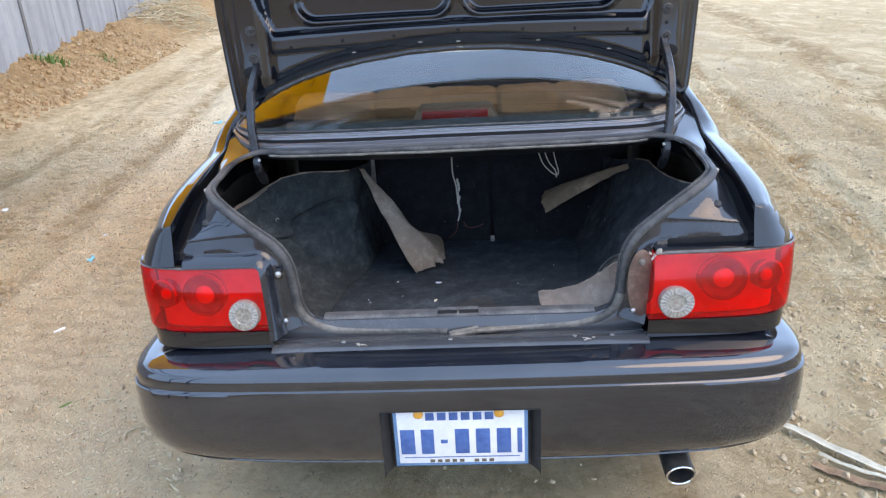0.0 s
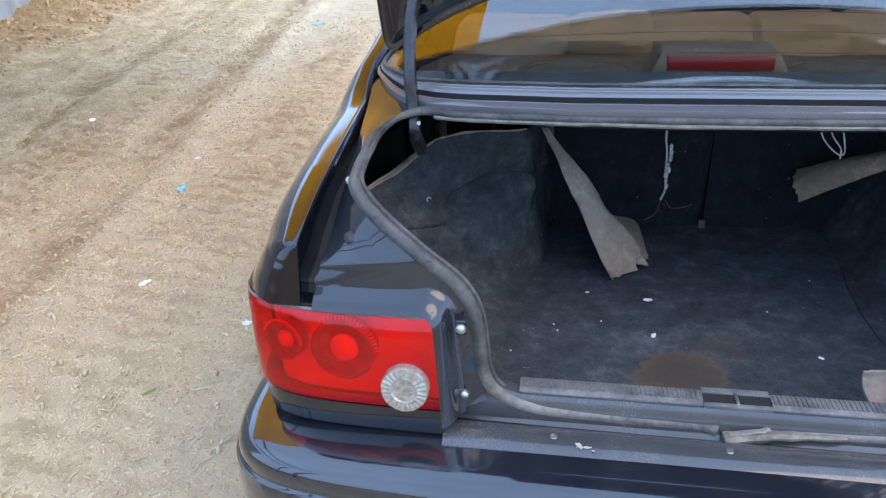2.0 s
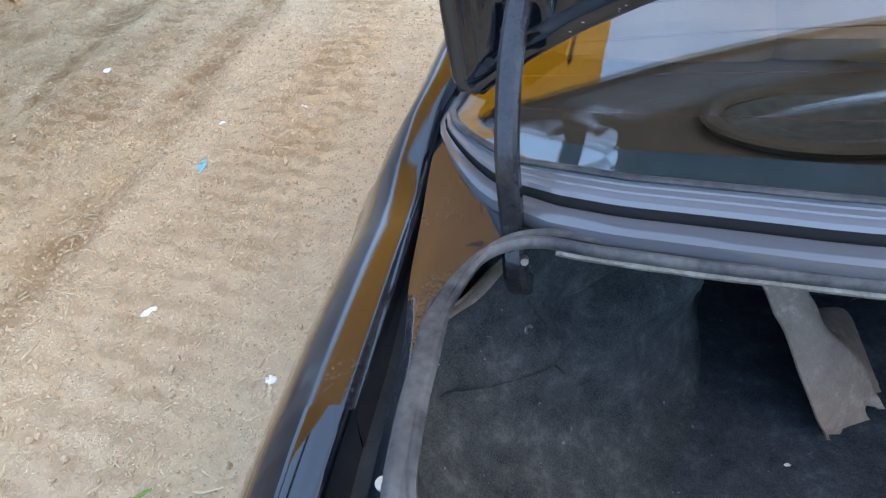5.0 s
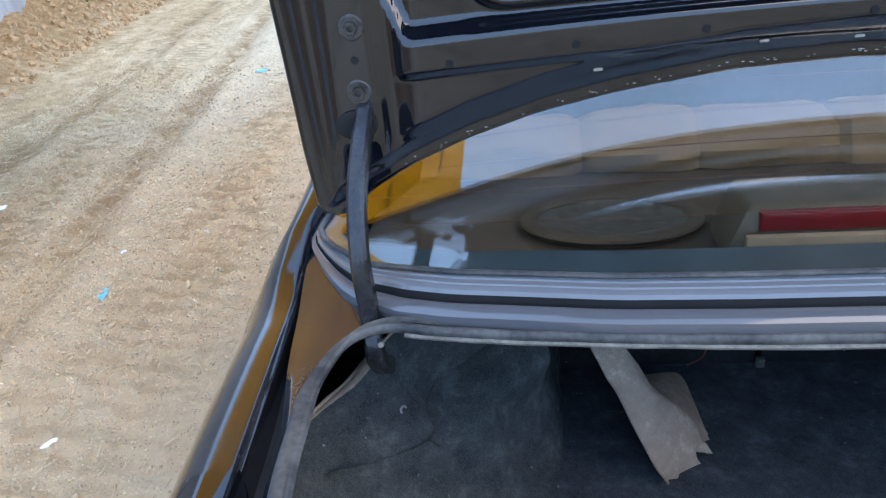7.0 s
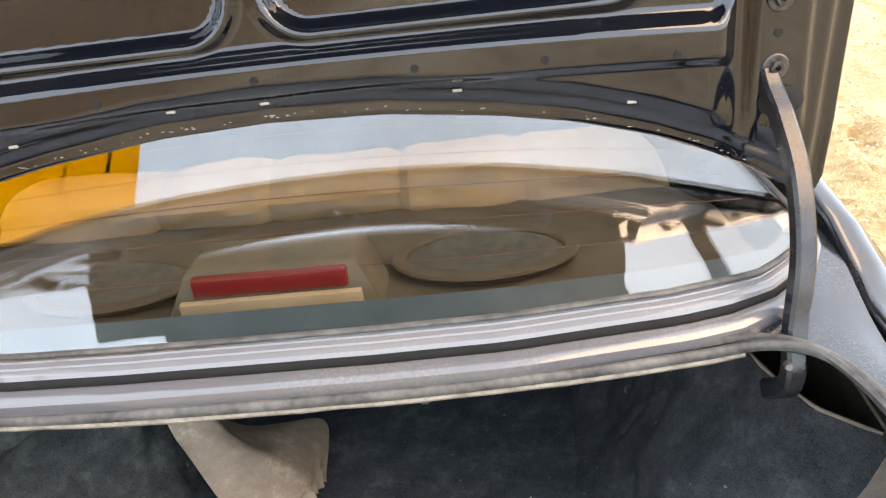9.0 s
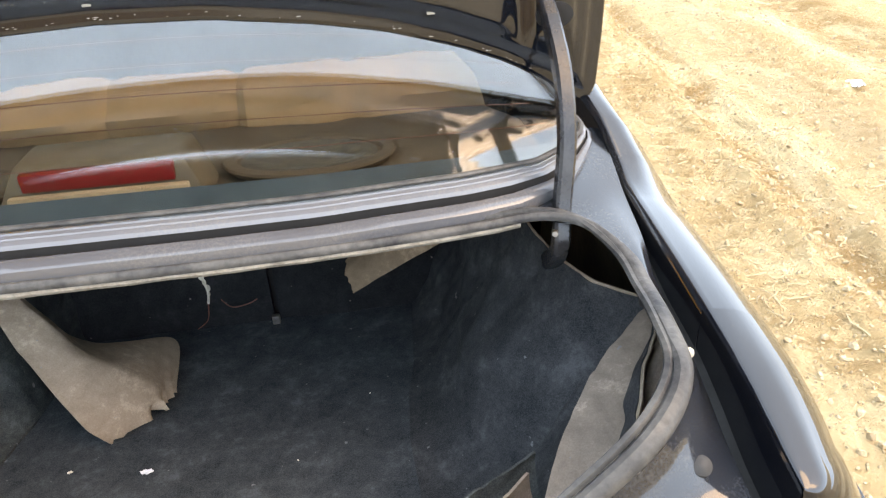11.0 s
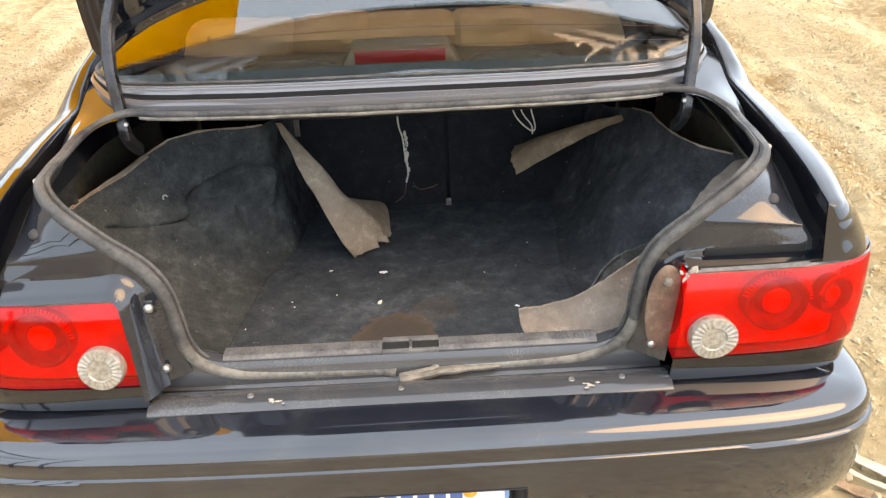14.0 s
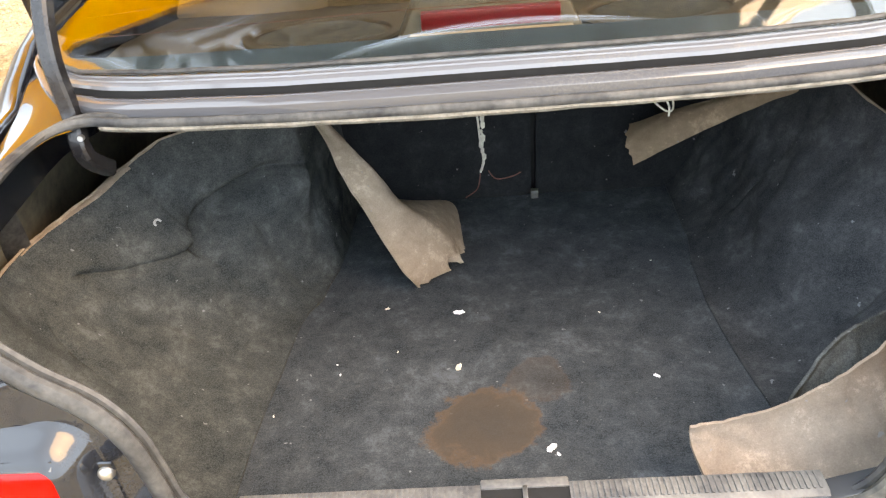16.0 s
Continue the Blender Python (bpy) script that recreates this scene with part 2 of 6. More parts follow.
    patchy = ramp(n, l, noise_tex(n, l, 2.6, 6, 0.7, o, 0.5), [(0.36, (0, 0, 0)), (0.5, (1, 1, 1))])
    # brown between the lugs: loose soil, and their relief shade put into the colour
    lugs = ramp(n, l, lug.outputs["Fac"], [(0.15, (1, 1, 1)), (0.5, (0, 0, 0))])
    for x0, slope, width in ((-1.78, -0.10, 0.45), (-2.78, -0.17, 0.36), (1.85, 0.10, 0.5), (2.75, 0.12, 0.4)):
        col = mixed(n, l, times(band(x0, slope, width, 0.3), times(lugs, patchy), 0.62), col, (0.44, 0.30, 0.165))
    crust = ramp(n, l, noise_tex(n, l, 1.9, 8, 0.7, st.outputs[0], 1.2), [(0.5, (0, 0, 0)), (0.62, (0.8, 0.8, 0.8))])
    col = mixed(n, l, crust, col, (0.86, 0.735, 0.53))
    vo = n.new("ShaderNodeTexVoronoi")
    vo.inputs["Scale"].default_value, vo.inputs["Randomness"].default_value = 30.0, 1.0
    wob = n.new("ShaderNodeMix")
    wob.data_type = "VECTOR"
    wob.inputs[0].default_value = 0.06
    l.new(o, wob.inputs[4])
    nz = n.new("ShaderNodeTexNoise")
    nz.inputs["Scale"].default_value = 9.0
    l.new(o, nz.inputs["Vector"])
    l.new(nz.outputs["Color"], wob.inputs[5])
    l.new(wob.outputs[1], vo.inputs["Vector"])
    # dark rims round the crumbs paint the shade between them
    crumb = n.new("ShaderNodeMath")
    crumb.operation = "MULTIPLY"
    l.new(ramp(n, l, vo.outputs["Distance"], [(0.25, (0, 0, 0)), (0.75, (1, 1, 1))]), crumb.inputs[0])
    l.new(ramp(n, l, noise_tex(n, l, 3.2, 5, 0.6, o), [(0.42, (0, 0, 0)), (0.62, (0.28, 0.28, 0.28))]), crumb.inputs[1])
    col = mixed(n, l, crumb.outputs[0], col, (0.26, 0.175, 0.10))
    pale = ramp(n, l, noise_tex(n, l, 17, 6, 0.75, o, 0.8), [(0.54, (0, 0, 0)), (0.66, (0.7, 0.7, 0.7))])
    col = mixed(n, l, pale, col, (0.90, 0.78, 0.585))
    dark = ramp(n, l, noise_tex(n, l, 23, 6, 0.75, o, 0.9), [(0.34, (0.45, 0.45, 0.45)), (0.42, (0, 0, 0))])
    col = mixed(n, l, dark, col, (0.26, 0.175, 0.105))
    grey = times(band(2.55, 0.14, 0.55, 0.6), ramp(n, l, big, [(0.38, (0, 0, 0)), (0.6, (0.55, 0.55, 0.55))]))
    col = mixed(n, l, grey, col, (0.56, 0.47, 0.36))
    col = mixed(n, l, times(band(-1.7, -0.10, 1.0, 0.4), ramp(n, l, big, [(0.35, (0.12, 0.12, 0.12)), (0.6, (0.45, 0.45, 0.45))])), col, (0.83, 0.70, 0.525))
    col = mixed(n, l, mr.outputs[0], col, ramp(n, l, noise_tex(n, l, 9, 8, 0.75, o, 0.6), [(0.32, (0.24, 0.135, 0.062)), (0.5, (0.42, 0.265, 0.135)), (0.68, (0.62, 0.43, 0.24))]))
    warm = n.new("ShaderNodeMix")
    warm.data_type, warm.blend_type = "RGBA", "MULTIPLY"
    warm.inputs[0].default_value, warm.inputs[7].default_value = 1.0, (1.0, 0.925, 0.80, 1)
    l.new(col, warm.inputs[6])
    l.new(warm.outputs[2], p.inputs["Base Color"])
    p.inputs["Roughness"].default_value = 0.95
    p.inputs["Specular IOR Level"].default_value = 0.2
    b = bump_of(n, l, noise_tex(n, l, 13, 9, 0.75, o, 0.4), 1.0, 0.075)
    b = bump_of(n, l, lugs, 0.6, 0.03, b)
    l.new(bump_of(n, l, grit, 1.0, 0.024, b), p.inputs["Normal"])
    return m


def rust_material():
    m, n, l, p = nodes_of("rusty_primer")
    f = noise_tex(n, l, 22, 6, 0.7)
    l.new(ramp(n, l, f, [(0.3, (0.05, 0.03, 0.022)), (0.5, (0.13, 0.07, 0.045)), (0.7, (0.24, 0.17, 0.13))]), p.inputs["Base Color"])
    p.inputs["Roughness"].default_value = 0.75
    l.new(bump_of(n, l, noise_tex(n, l, 90, 4), 0.5, 0.002), p.inputs["Normal"])
    return m


def streaked_concrete(name, c1, c2):
    """Cast concrete with rain streaks running down."""
    m, n, l, p = nodes_of(name)
    c = n.new("ShaderNodeTexCoord")
    mp = n.new("ShaderNodeMapping")
    mp.inputs["Scale"].default_value = (1.5, 1.5, 0.10)
    l.new(c.outputs["Object"], mp.inputs["Vector"])
    run = noise_tex(n, l, 1.6, 6, 0.65, mp.outputs[0], 0.3)
    col = ramp(n, l, run, [(0.32, c1), (0.68, c2)])
    blot = ramp(n, l, noise_tex(n, l, 3.0, 6, 0.7), [(0.45, (0, 0, 0)), (0.75, (0.5, 0.5, 0.5))])
    l.new(mixed(n, l, blot, col, tuple(v * 0.8 for v in c1)), p.inputs["Base Color"])
    p.inputs["Roughness"].default_value = 0.88
    l.new(bump_of(n, l, noise_tex(n, l, 40, 5, 0.7), 0.4, 0.004), p.inputs["Normal"])
    return m


PAINT = paint_material("black_paint", 0.14)
WING_PAINT = paint_material("dusty_wing_paint", 0.3, rough=0.12, coat=0.13)
PAINT_IN = paint_material("black_inner_paint", 0.05, (0.003, 0.0045, 0.0075), spec=0.2, ior=1.52)
BUMPER_PAINT = paint_material("dusty_bumper_paint", 0.28, (0.009, 0.0115, 0.0165), 0.07, 0.4, 1.6)
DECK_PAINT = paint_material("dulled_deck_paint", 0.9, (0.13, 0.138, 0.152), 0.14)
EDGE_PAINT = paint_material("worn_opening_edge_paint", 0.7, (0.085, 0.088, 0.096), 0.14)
FLANGE_PAINT = paint_material("dusty_flange_paint", 0.4, (0.014, 0.017, 0.022), 0.1)
SILL_PAINT = paint_material("scratched_sill_paint", 0.9, (0.045, 0.047, 0.05), 0.2)
SCUFF_GREY = simple("scuffed_grey_plastic", (0.05, 0.05, 0.052), (0.15, 0.142, 0.13), 0.6, 0, 22, 0.5, 0.002)
ARM_PAINT = simple("worn_black_arm_paint", (0.008, 0.008, 0.01), (0.025, 0.025, 0.026), 0.25, 0, 30, 0.2, 0.001)
GLASS = glass_material("window_glass", (0.88, 0.88, 0.85), 0.11)
SIDE_GLASS = glass_material("side_glass", (0.9, 0.92, 0.92), 0.04)
RUBBER = simple("weathered_rubber", (0.021, 0.022, 0.024), (0.094, 0.091, 0.085), 0.5, 0, 16, 0.6, 0.002, spec=0.3)
PALE_RUBBER = simple("perished_rubber", (0.09, 0.078, 0.062), (0.23, 0.195, 0.155), 0.8, 0, 26, 0.8, 0.003)
TAN_RUBBER = simple("dusty_tan_rubber", (0.055, 0.052, 0.047), (0.20, 0.18, 0.15), 0.6, 0, 14, 0.6, 0.002, spec=0.3)
DUSTY_RUBBER = simple("dusty_frayed_rubber", (0.13, 0.115, 0.095), (0.27, 0.24, 0.20), 0.85, 0, 30, 0.8, 0.003)
BLACK_RUBBER = simple("black_rubber", (0.012, 0.012, 0.012), (0.03, 0.03, 0.03), 0.65, 0, 30, 0.2)
FLOOR_CARPET = carpet_material("boot_carpet", (0.0135, 0.0190, 0.0235), (0.054, 0.0635, 0.070), ((0.05, 0.56, 0.08, 0.085, 0.4), (-0.04, 0.46, 0.145, 0.122, 1.0)))
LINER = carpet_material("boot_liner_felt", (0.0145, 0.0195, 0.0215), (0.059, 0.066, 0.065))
# same felt darkened: the shade on the right liner put into its colour
LINER_SHADED = carpet_material("shaded_liner_felt", (0.013, 0.016, 0.019), (0.048, 0.052, 0.055))
FELT_BACK = carpet_material("felt_backing", (0.22, 0.165, 0.125), (0.34, 0.265, 0.205), lint_share=0.1)
BROWN_FELT = carpet_material("brown_felt", (0.18, 0.12, 0.08), (0.27, 0.185, 0.128), lint_share=0.1)
BARE_METAL = simple("dusty_inner_metal", (0.03, 0.027, 0.02), (0.13, 0.11, 0.08), 0.55, 0.1, 9, 0.3, 0.003)
CORNER_FELT = carpet_material("worn_corner_felt", (0.17, 0.132, 0.108), (0.27, 0.212, 0.172), lint_share=0.12)
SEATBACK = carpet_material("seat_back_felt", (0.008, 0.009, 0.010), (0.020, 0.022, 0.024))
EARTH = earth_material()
RUST = rust_material()
STEEL = simple("bolt_steel", (0.3, 0.29, 0.27), (0.5, 0.48, 0.45), 0.35, 0.9, 60)
CHROME = simple("chrome_reflector", (0.75, 0.75, 0.74), (0.85, 0.85, 0.84), 0.12, 1.0, 40)
DARK_METAL = simple("dark_underbody", (0.006, 0.006, 0.007), (0.02, 0.02, 0.02), 0.5, 0.2, 12)
EXHAUST = simple("exhaust_steel", (0.06, 0.06, 0.06), (0.16, 0.155, 0.15), 0.35, 0.8, 25, 0.2)
# real soot in the exhaust; elsewhere its black paints shade in gaps and holes
SOOT_SHADE_BLACK = simple("soot_shade_black", (0.004, 0.004, 0.004), (0.008, 0.008, 0.008), 0.9)
PLATE_WHITE = simple("plate_white", (0.66, 0.66, 0.65), (0.78, 0.78, 0.76), 0.4, 0, 18)
PLATE_BLUE = simple("plate_blue", (0.03, 0.09, 0.26), (0.06, 0.15, 0.36), 0.45, 0, 60)
PLATE_RIM = simple("plate_rim_blue", (0.08, 0.2, 0.36), (0.13, 0.28, 0.45), 0.45, 0, 40)
ORANGE = simple("orange_cap", (0.75, 0.3, 0.03), (0.85, 0.4, 0.06), 0.4)
BEIGE = simple("beige_shelf_cloth", (0.066, 0.044, 0.029), (0.105, 0.073, 0.049), 0.9, 0, 12, 0.3)
SEAT_CLOTH = simple("brown_seat_cloth", (0.32, 0.18, 0.096), (0.41, 0.243, 0.135), 0.9, 0, 7, 0.3, 0.004)
# near-black seat cloth: the gloom of the cabin put into the colour
SEAT_SHADED = simple("shaded_seat_cloth", (0.02, 0.018, 0.016), (0.04, 0.035, 0.03), 0.9, 0, 9, 0.3, 0.004)
HOUSING = simple("lamp_housing_plastic", (0.10, 0.10, 0.10), (0.18, 0.18, 0.175), 0.5, 0, 40)
BRAKE_FACE = simple("beige_plastic", (0.42, 0.30, 0.20), (0.52, 0.39, 0.27), 0.5, 0, 20)
GREY_PLASTIC = simple("grey_plastic", (0.10, 0.075, 0.052), (0.15, 0.115, 0.08), 0.5, 0, 25)
SPEAKER = simple("speaker_mesh", (0.035, 0.03, 0.024), (0.09, 0.075, 0.058), 0.7, 0, 60, 0.4)
RED_PLASTIC = simple("red_brake_lens", (0.20, 0.010, 0.012), (0.26, 0.016, 0.018), 0.3, 0, 30)
WIRE_WHITE = simple("white_wire", (0.55, 0.51, 0.42), (0.72, 0.68, 0.58), 0.6, 0, 90)
WIRE_RED = simple("red_wire", (0.12, 0.035, 0.025), (0.18, 0.06, 0.04), 0.6, 0, 90)
FENCE = streaked_concrete("grey_fence_panel", (0.21, 0.205, 0.195), (0.37, 0.36, 0.34))
# post concrete darkened to paint the shade in the sunk joints
FENCE_POST = streaked_concrete("shaded_fence_post", (0.09, 0.092, 0.095), (0.14, 0.142, 0.145))
YELLOW = tarp_material()
STONE = simple("soil_clod", (0.33, 0.235, 0.14), (0.56, 0.44, 0.29), 0.95, 0, 30, 0.6, 0.004)
HEAP_SOIL = simple("turned_soil", (0.25, 0.145, 0.068), (0.50, 0.335, 0.18), 0.95, 0, 14, 0.6, 0.006)
STRAW = simple("dry_straw", (0.36, 0.28, 0.16), (0.55, 0.46, 0.3), 0.85, 0, 40)
LEAF_GREEN = simple("green_leaf", (0.06, 0.13, 0.02), (0.12, 0.22, 0.04), 0.6, 0, 40)
LITTER_BLUE = simple("blue_plastic", (0.05, 0.32, 0.42), (0.12, 0.45, 0.52), 0.35, 0, 60)
LITTER_WHITE = simple("white_scrap", (0.62, 0.64, 0.68), (0.75, 0.76, 0.78), 0.5, 0, 60)
FOAM = simple("old_sealant", (0.30, 0.27, 0.22), (0.44, 0.40, 0.34), 0.85, 0, 60, 0.8, 0.003)
TYRE = simple("tyre_rubber", (0.015, 0.015, 0.015), (0.05, 0.045, 0.04), 0.85, 0, 12, 0.3)
RIM = simple("alloy_rim", (0.3, 0.3, 0.3), (0.42, 0.42, 0.42), 0.4, 0.8, 20)


REFLECTOR = simple("lamp_reflector", (0.75, 0.72, 0.7), (0.93, 0.92, 0.9), 0.35, 0.15, 30)
# darker copy of the reflector: shade inside the bowls put into the colour
REFLECTOR_SHADED = simple("lamp_reflector_shaded", (0.14, 0.13, 0.13), (0.36, 0.35, 0.34), 0.3, 0.3, 40)


def lens_red():
    m, n, l, p = nodes_of("red_lens")
    n.remove(p)
    tr = n.new("ShaderNodeBsdfTransparent")
    f = noise_tex(n, l, 26, 4)
    l.new(ramp(n, l, f, [(0.3, (0.97, 0.015, 0.012)), (0.75, (1.0, 0.035, 0.028))]), tr.inputs[0])
    df = n.new("ShaderNodeBsdfDiffuse")
    df.inputs[0].default_value = (0.95, 0.006, 0.006, 1)
    m0 = n.new("ShaderNodeMixShader")
    m0.inputs[0].default_value = 0.2
    l.new(tr.outputs[0], m0.inputs[1])
    l.new(df.outputs[0], m0.inputs[2])
    gl = n.new("ShaderNodeBsdfGlossy")
    gl.inputs["Roughness"].default_value = 0.06
    mx = n.new("ShaderNodeMixShader")
    l.new(gloss_weight(n, l, 0.04), mx.inputs[0])
    l.new(m0.outputs[0], mx.inputs[1])
    l.new(gl.outputs[0], mx.inputs[2])
    l.new(mx.outputs[0], n["Material Output"].inputs[0])
    return m


LENS_RED = lens_red()
LENS_CLEAR = glass_material("clear_lens", (0.93, 0.92, 0.9), 0.04)


# ---- mesh helpers ----
def thing(name, label, category, group="", at=(0, 0, 0)):
    ob = new(name)
    ob.location = at
    ob.empty_display_size = 0.1
    return tagged(ob, label, category, group)


def part(name, bm, material, parent=None, label="", smooth=True, sharp=35):
    me = bpy.data.meshes.new(name)
    bmesh.ops.recalc_face_normals(bm, faces=bm.faces)
    bm.to_mesh(me)
    bm.free()
    me.materials.append(material)
    if smooth:
        me.polygons.foreach_set("use_smooth", [True] * len(me.polygons))
        me.set_sharp_from_angle(angle=radians(sharp))
    ob = new(name, me)
    if parent is not None:
        ob.parent = parent
        ob.matrix_parent_inverse = Matrix.Translation(-parent.location) if parent.type == "EMPTY" else Matrix()
    if label:
        ob["label"] = label
    return ob


def spline(pts, k=6):
    """Catmull-Rom through the points, k steps a span."""
    P = [Vector(p) for p in pts]
    out = []
    for i in range(len(P) - 1):
        a, b, c, d = P[max(i - 1, 0)], P[i], P[i + 1], P[min(i + 2, len(P) - 1)]
        for j in range(k):
            t = j / k
            out.append(0.5 * (2 * b + (c - a) * t + (2 * a - 5 * b + 4 * c - d) * t * t + (3 * b - a - 3 * c + d) * t ** 3))
    out.append(P[-1])
    return out


def lerp(x, xs, ys):
    return float(np.interp(x, xs, ys))


def soft(a, b, x):
    t = max(0.0, min(1.0, (x - a) / (b - a)))
    return t * t * (3 - 2 * t)


def loft(rows, bm=None, closed=False):
    bm = bm or bmesh.new()
    vs = [[bm.verts.new(p) for p in r] for r in rows]
    for a, b in zip(vs, vs[1:]):
        m = len(a)
        for i in range(m if closed else m - 1):
            j = (i + 1) % m
            bm.faces.new((a[i], a[j], b[j], b[i]))
    return bm


def thicken(bm, d):
    """Give an open sheet a real thickness, on the far side of its normals."""
    bmesh.ops.recalc_face_normals(bm, faces=bm.faces)
    bmesh.ops.solidify(bm, geom=bm.faces[:], thickness=d)
    return bm


def sweep(path, w, h=None, bm=None, n=10, up=(0, 0, 1), taper=None, closed=False):
    """A rod of elliptic section, w by h, along a path."""
    h = h or w
    path = [Vector(p) for p in path]
    rows = []
    for i, p in enumerate(path):
        if closed:
            t = (path[(i + 1) % len(path)] - path[i - 1]).normalized()
        else:
            t = (path[min(i + 1, len(path) - 1)] - path[max(i - 1, 0)]).normalized()
        s = t.cross(Vector(up))
        if s.length < 1e-4:
            s = t.cross(Vector((1, 0, 0)))
        s.normalize()
        u = s.cross(t)
        k = taper(i / max(1, len(path) - 1)) if taper else 1
        rows.append([p + s * math.cos(a) * w / 2 * k + u * math.sin(a) * h / 2 * k for a in (2 * math.pi * j / n for j in range(n))])
    if closed:
        rows.append(rows[0])
    bm = loft(rows, bm, True)
    if not closed:
        for r in (rows[0], rows[-1]):
            bm.faces.new([bm.verts.new(p) for p in r])
    bmesh.ops.remove_doubles(bm, verts=bm.verts, dist=1e-5)
    return bm


def box(lo, hi, bevel=0.0, bm=None, seg=2):
    b = bmesh.new()
    bmesh.ops.create_cube(b, size=1)
    for v in b.verts:
        v.co = Vector([lo[k] + (v.co[k] + 0.5) * (hi[k] - lo[k]) for k in range(3)])
    if bevel:
        bmesh.ops.bevel(b, geom=b.edges[:], offset=bevel, segments=seg, profile=0.5, affect="EDGES")
    if bm is None:
        return b
    me = bpy.data.meshes.new("tmp")
    b.to_mesh(me)
    b.free()
    bm.from_mesh(me)
    bpy.data.meshes.remove(me)
    return bm


def disc(center, normal, r, depth, bm=None, n=20, dome=0.0, hole=0.0):
    """A round boss with a domed face, its back at center."""
    m = Vector(normal).to_track_quat("Z", "Y").to_matrix()
    c = Vector(center)
    prof = [(r, 0), (r, depth * 0.7), (r * 0.9, depth), (r * 0.45, depth + dome * 0.8), (max(hole, 1e-4), depth + dome)]
    if hole:
        prof.append((hole, depth * 0.2))
        prof.append((1e-4, depth * 0.2))
    rows = [[c + m @ Vector((a * math.cos(2 * math.pi * j / n), a * math.sin(2 * math.pi * j / n), z)) for j in range(n)] for a, z in prof]
    bm = loft(rows, bm, True)
    bmesh.ops.remove_doubles(bm, verts=bm.verts, dist=2e-4 * 1.2)
    return bm


def mirror_x(pts, s):
    return [Vector((p[0] * s, p[1], p[2])) for p in pts]


# ---- the car ----
# black frit with the blue of the mirrored sky mixed into its colour
BAND = simple("frit_with_sky_tint", (0.03, 0.05, 0.065), (0.055, 0.085, 0.105), 0.4, 0, 12)
CAR = thing("car", "black four-door saloon with its boot lid standing open", "car", at=(0, 2.1, 0))

BASE_X = [0.0, 0.15, 0.3, 0.5, 0.6, 0.66, 0.72, 0.78]
BASE_Y = [0.634, 0.635, 0.642, 0.672, 0.700, 0.722, 0.752, 0.80]


def base_y(x):
    """Where the rear window meets the deck, along the car."""
    x = abs(x)
    return lerp(x, BASE_X, BASE_Y) + 0.0


def base_z(x):
    return 1.125 - 0.014 * (x / 0.7) ** 2


# rear window: a curved pane with rounded lower corners
def window_point(u, v):
    w = lerp(v, [0, 1], [0.725, 0.545])
    corner = max(0.0, 1 - v / 0.10)
    w *= 1 - 0.15 * corner ** 2
    x = u * w
    y0, z0 = base_y(x), base_z(x)
    top_y, top_z = 1.22 - 0.02 * u * u, 1.43 - 0.035 * u * u - 0.05 * u ** 4
    vv = v
    bulge = 0.012 * math.sin(math.pi * v)
    return Vector((x, y0 + (top_y - y0) * vv, z0 + (top_z - z0) * vv * (1 - 0.16 * u * u * (1 - v)) + bulge * (1 - u * u)))


def rear_window():
    us = [math.sin(math.pi / 2 * (i / 20 - 1)) for i in range(41)]
    vs = [(j / 24) ** 1.3 for j in range(25)]
    rows = [[window_point(u, v) for u in us] for v in vs]
    pane = part("rear_window", thicken(loft(rows), 0.004), GLASS, CAR, "tinted curved rear window", sharp=60)
    band = [[window_point(u, v) + Vector((0, 0.003, -0.0075)) for u in us] for v in (0.004, 0.025, 0.045, 0.066)]
    part("frit_band", thicken(loft(band), 0.0008), BAND, pane, "black printed band along the foot of the pane, reflected sky blue painted in")
    edge = [window_point(u, 0) for u in us] + [window_point(1, v) for v in vs[1:]] + [window_point(-u, 1) for u in us[1:]] + [window_point(-1, v) for v in vs[-2:0:-1]]
    edge = [p + Vector((0, -0.002, 0.002)) for p in edge]
    part("window_trim", sweep(edge, 0.009, 0.007, closed=True, n=8), RUBBER, pane, "grey rubber moulding")
    for k in range(9):
        v = 0.14 + k * 0.088
        line = [window_point(u * 0.93, v) + Vector((0, 0.002, -0.0065)) for u in us[::2]]
        part("defroster_line", sweep(line, 0.0012, n=4), WIRE_RED, pane)


rear_window()


# deck strip that follows the foot of the window round its corners
def deck():
    prof = [(-0.03, -0.012), (-0.012, -0.006), (0.0, -0.004), (0.005, -0.0045), (0.006, -0.0065), (0.0105, -0.0072), (0.0115, -0.0055), (0.0165, -0.006), (0.0175, -0.008), (0.022, -0.0085), (0.0265, -0.0105),
            (0.0285, -0.016), (0.0295, -0.055), (0.032, -0.056), (0.0345, -0.055), (0.0355, -0.0245), (0.044, -0.0235), (0.052, -0.0265), (0.058, -0.031), (0.060, -0.042), (0.052, -0.060), (0.0, -0.066)]
    path = [window_point(-1, v) for v in (0.16, 0.12, 0.09, 0.07, 0.055, 0.042, 0.03, 0.02, 0.01)]
    path += [window_point(math.sin(math.pi / 2 * (i / 26 - 1)), 0) for i in range(53)]
    path += [Vector((-p.x, p.y, p.z)) for p in path[:9]][::-1]
    def run(sub, name, mat, parent, label=""):
        rows = [[] for _ in sub]
        for i, p in enumerate(path):
            t = path[min(i + 1, len(path) - 1)] - path[max(i - 1, 0)]
            out = Vector((t.y, -t.x, 0)).normalized()
            k = lerp(abs(p.x), [0.56, 0.64, 0.70, 0.725], [1.0, 0.75, 0.35, 0.12])
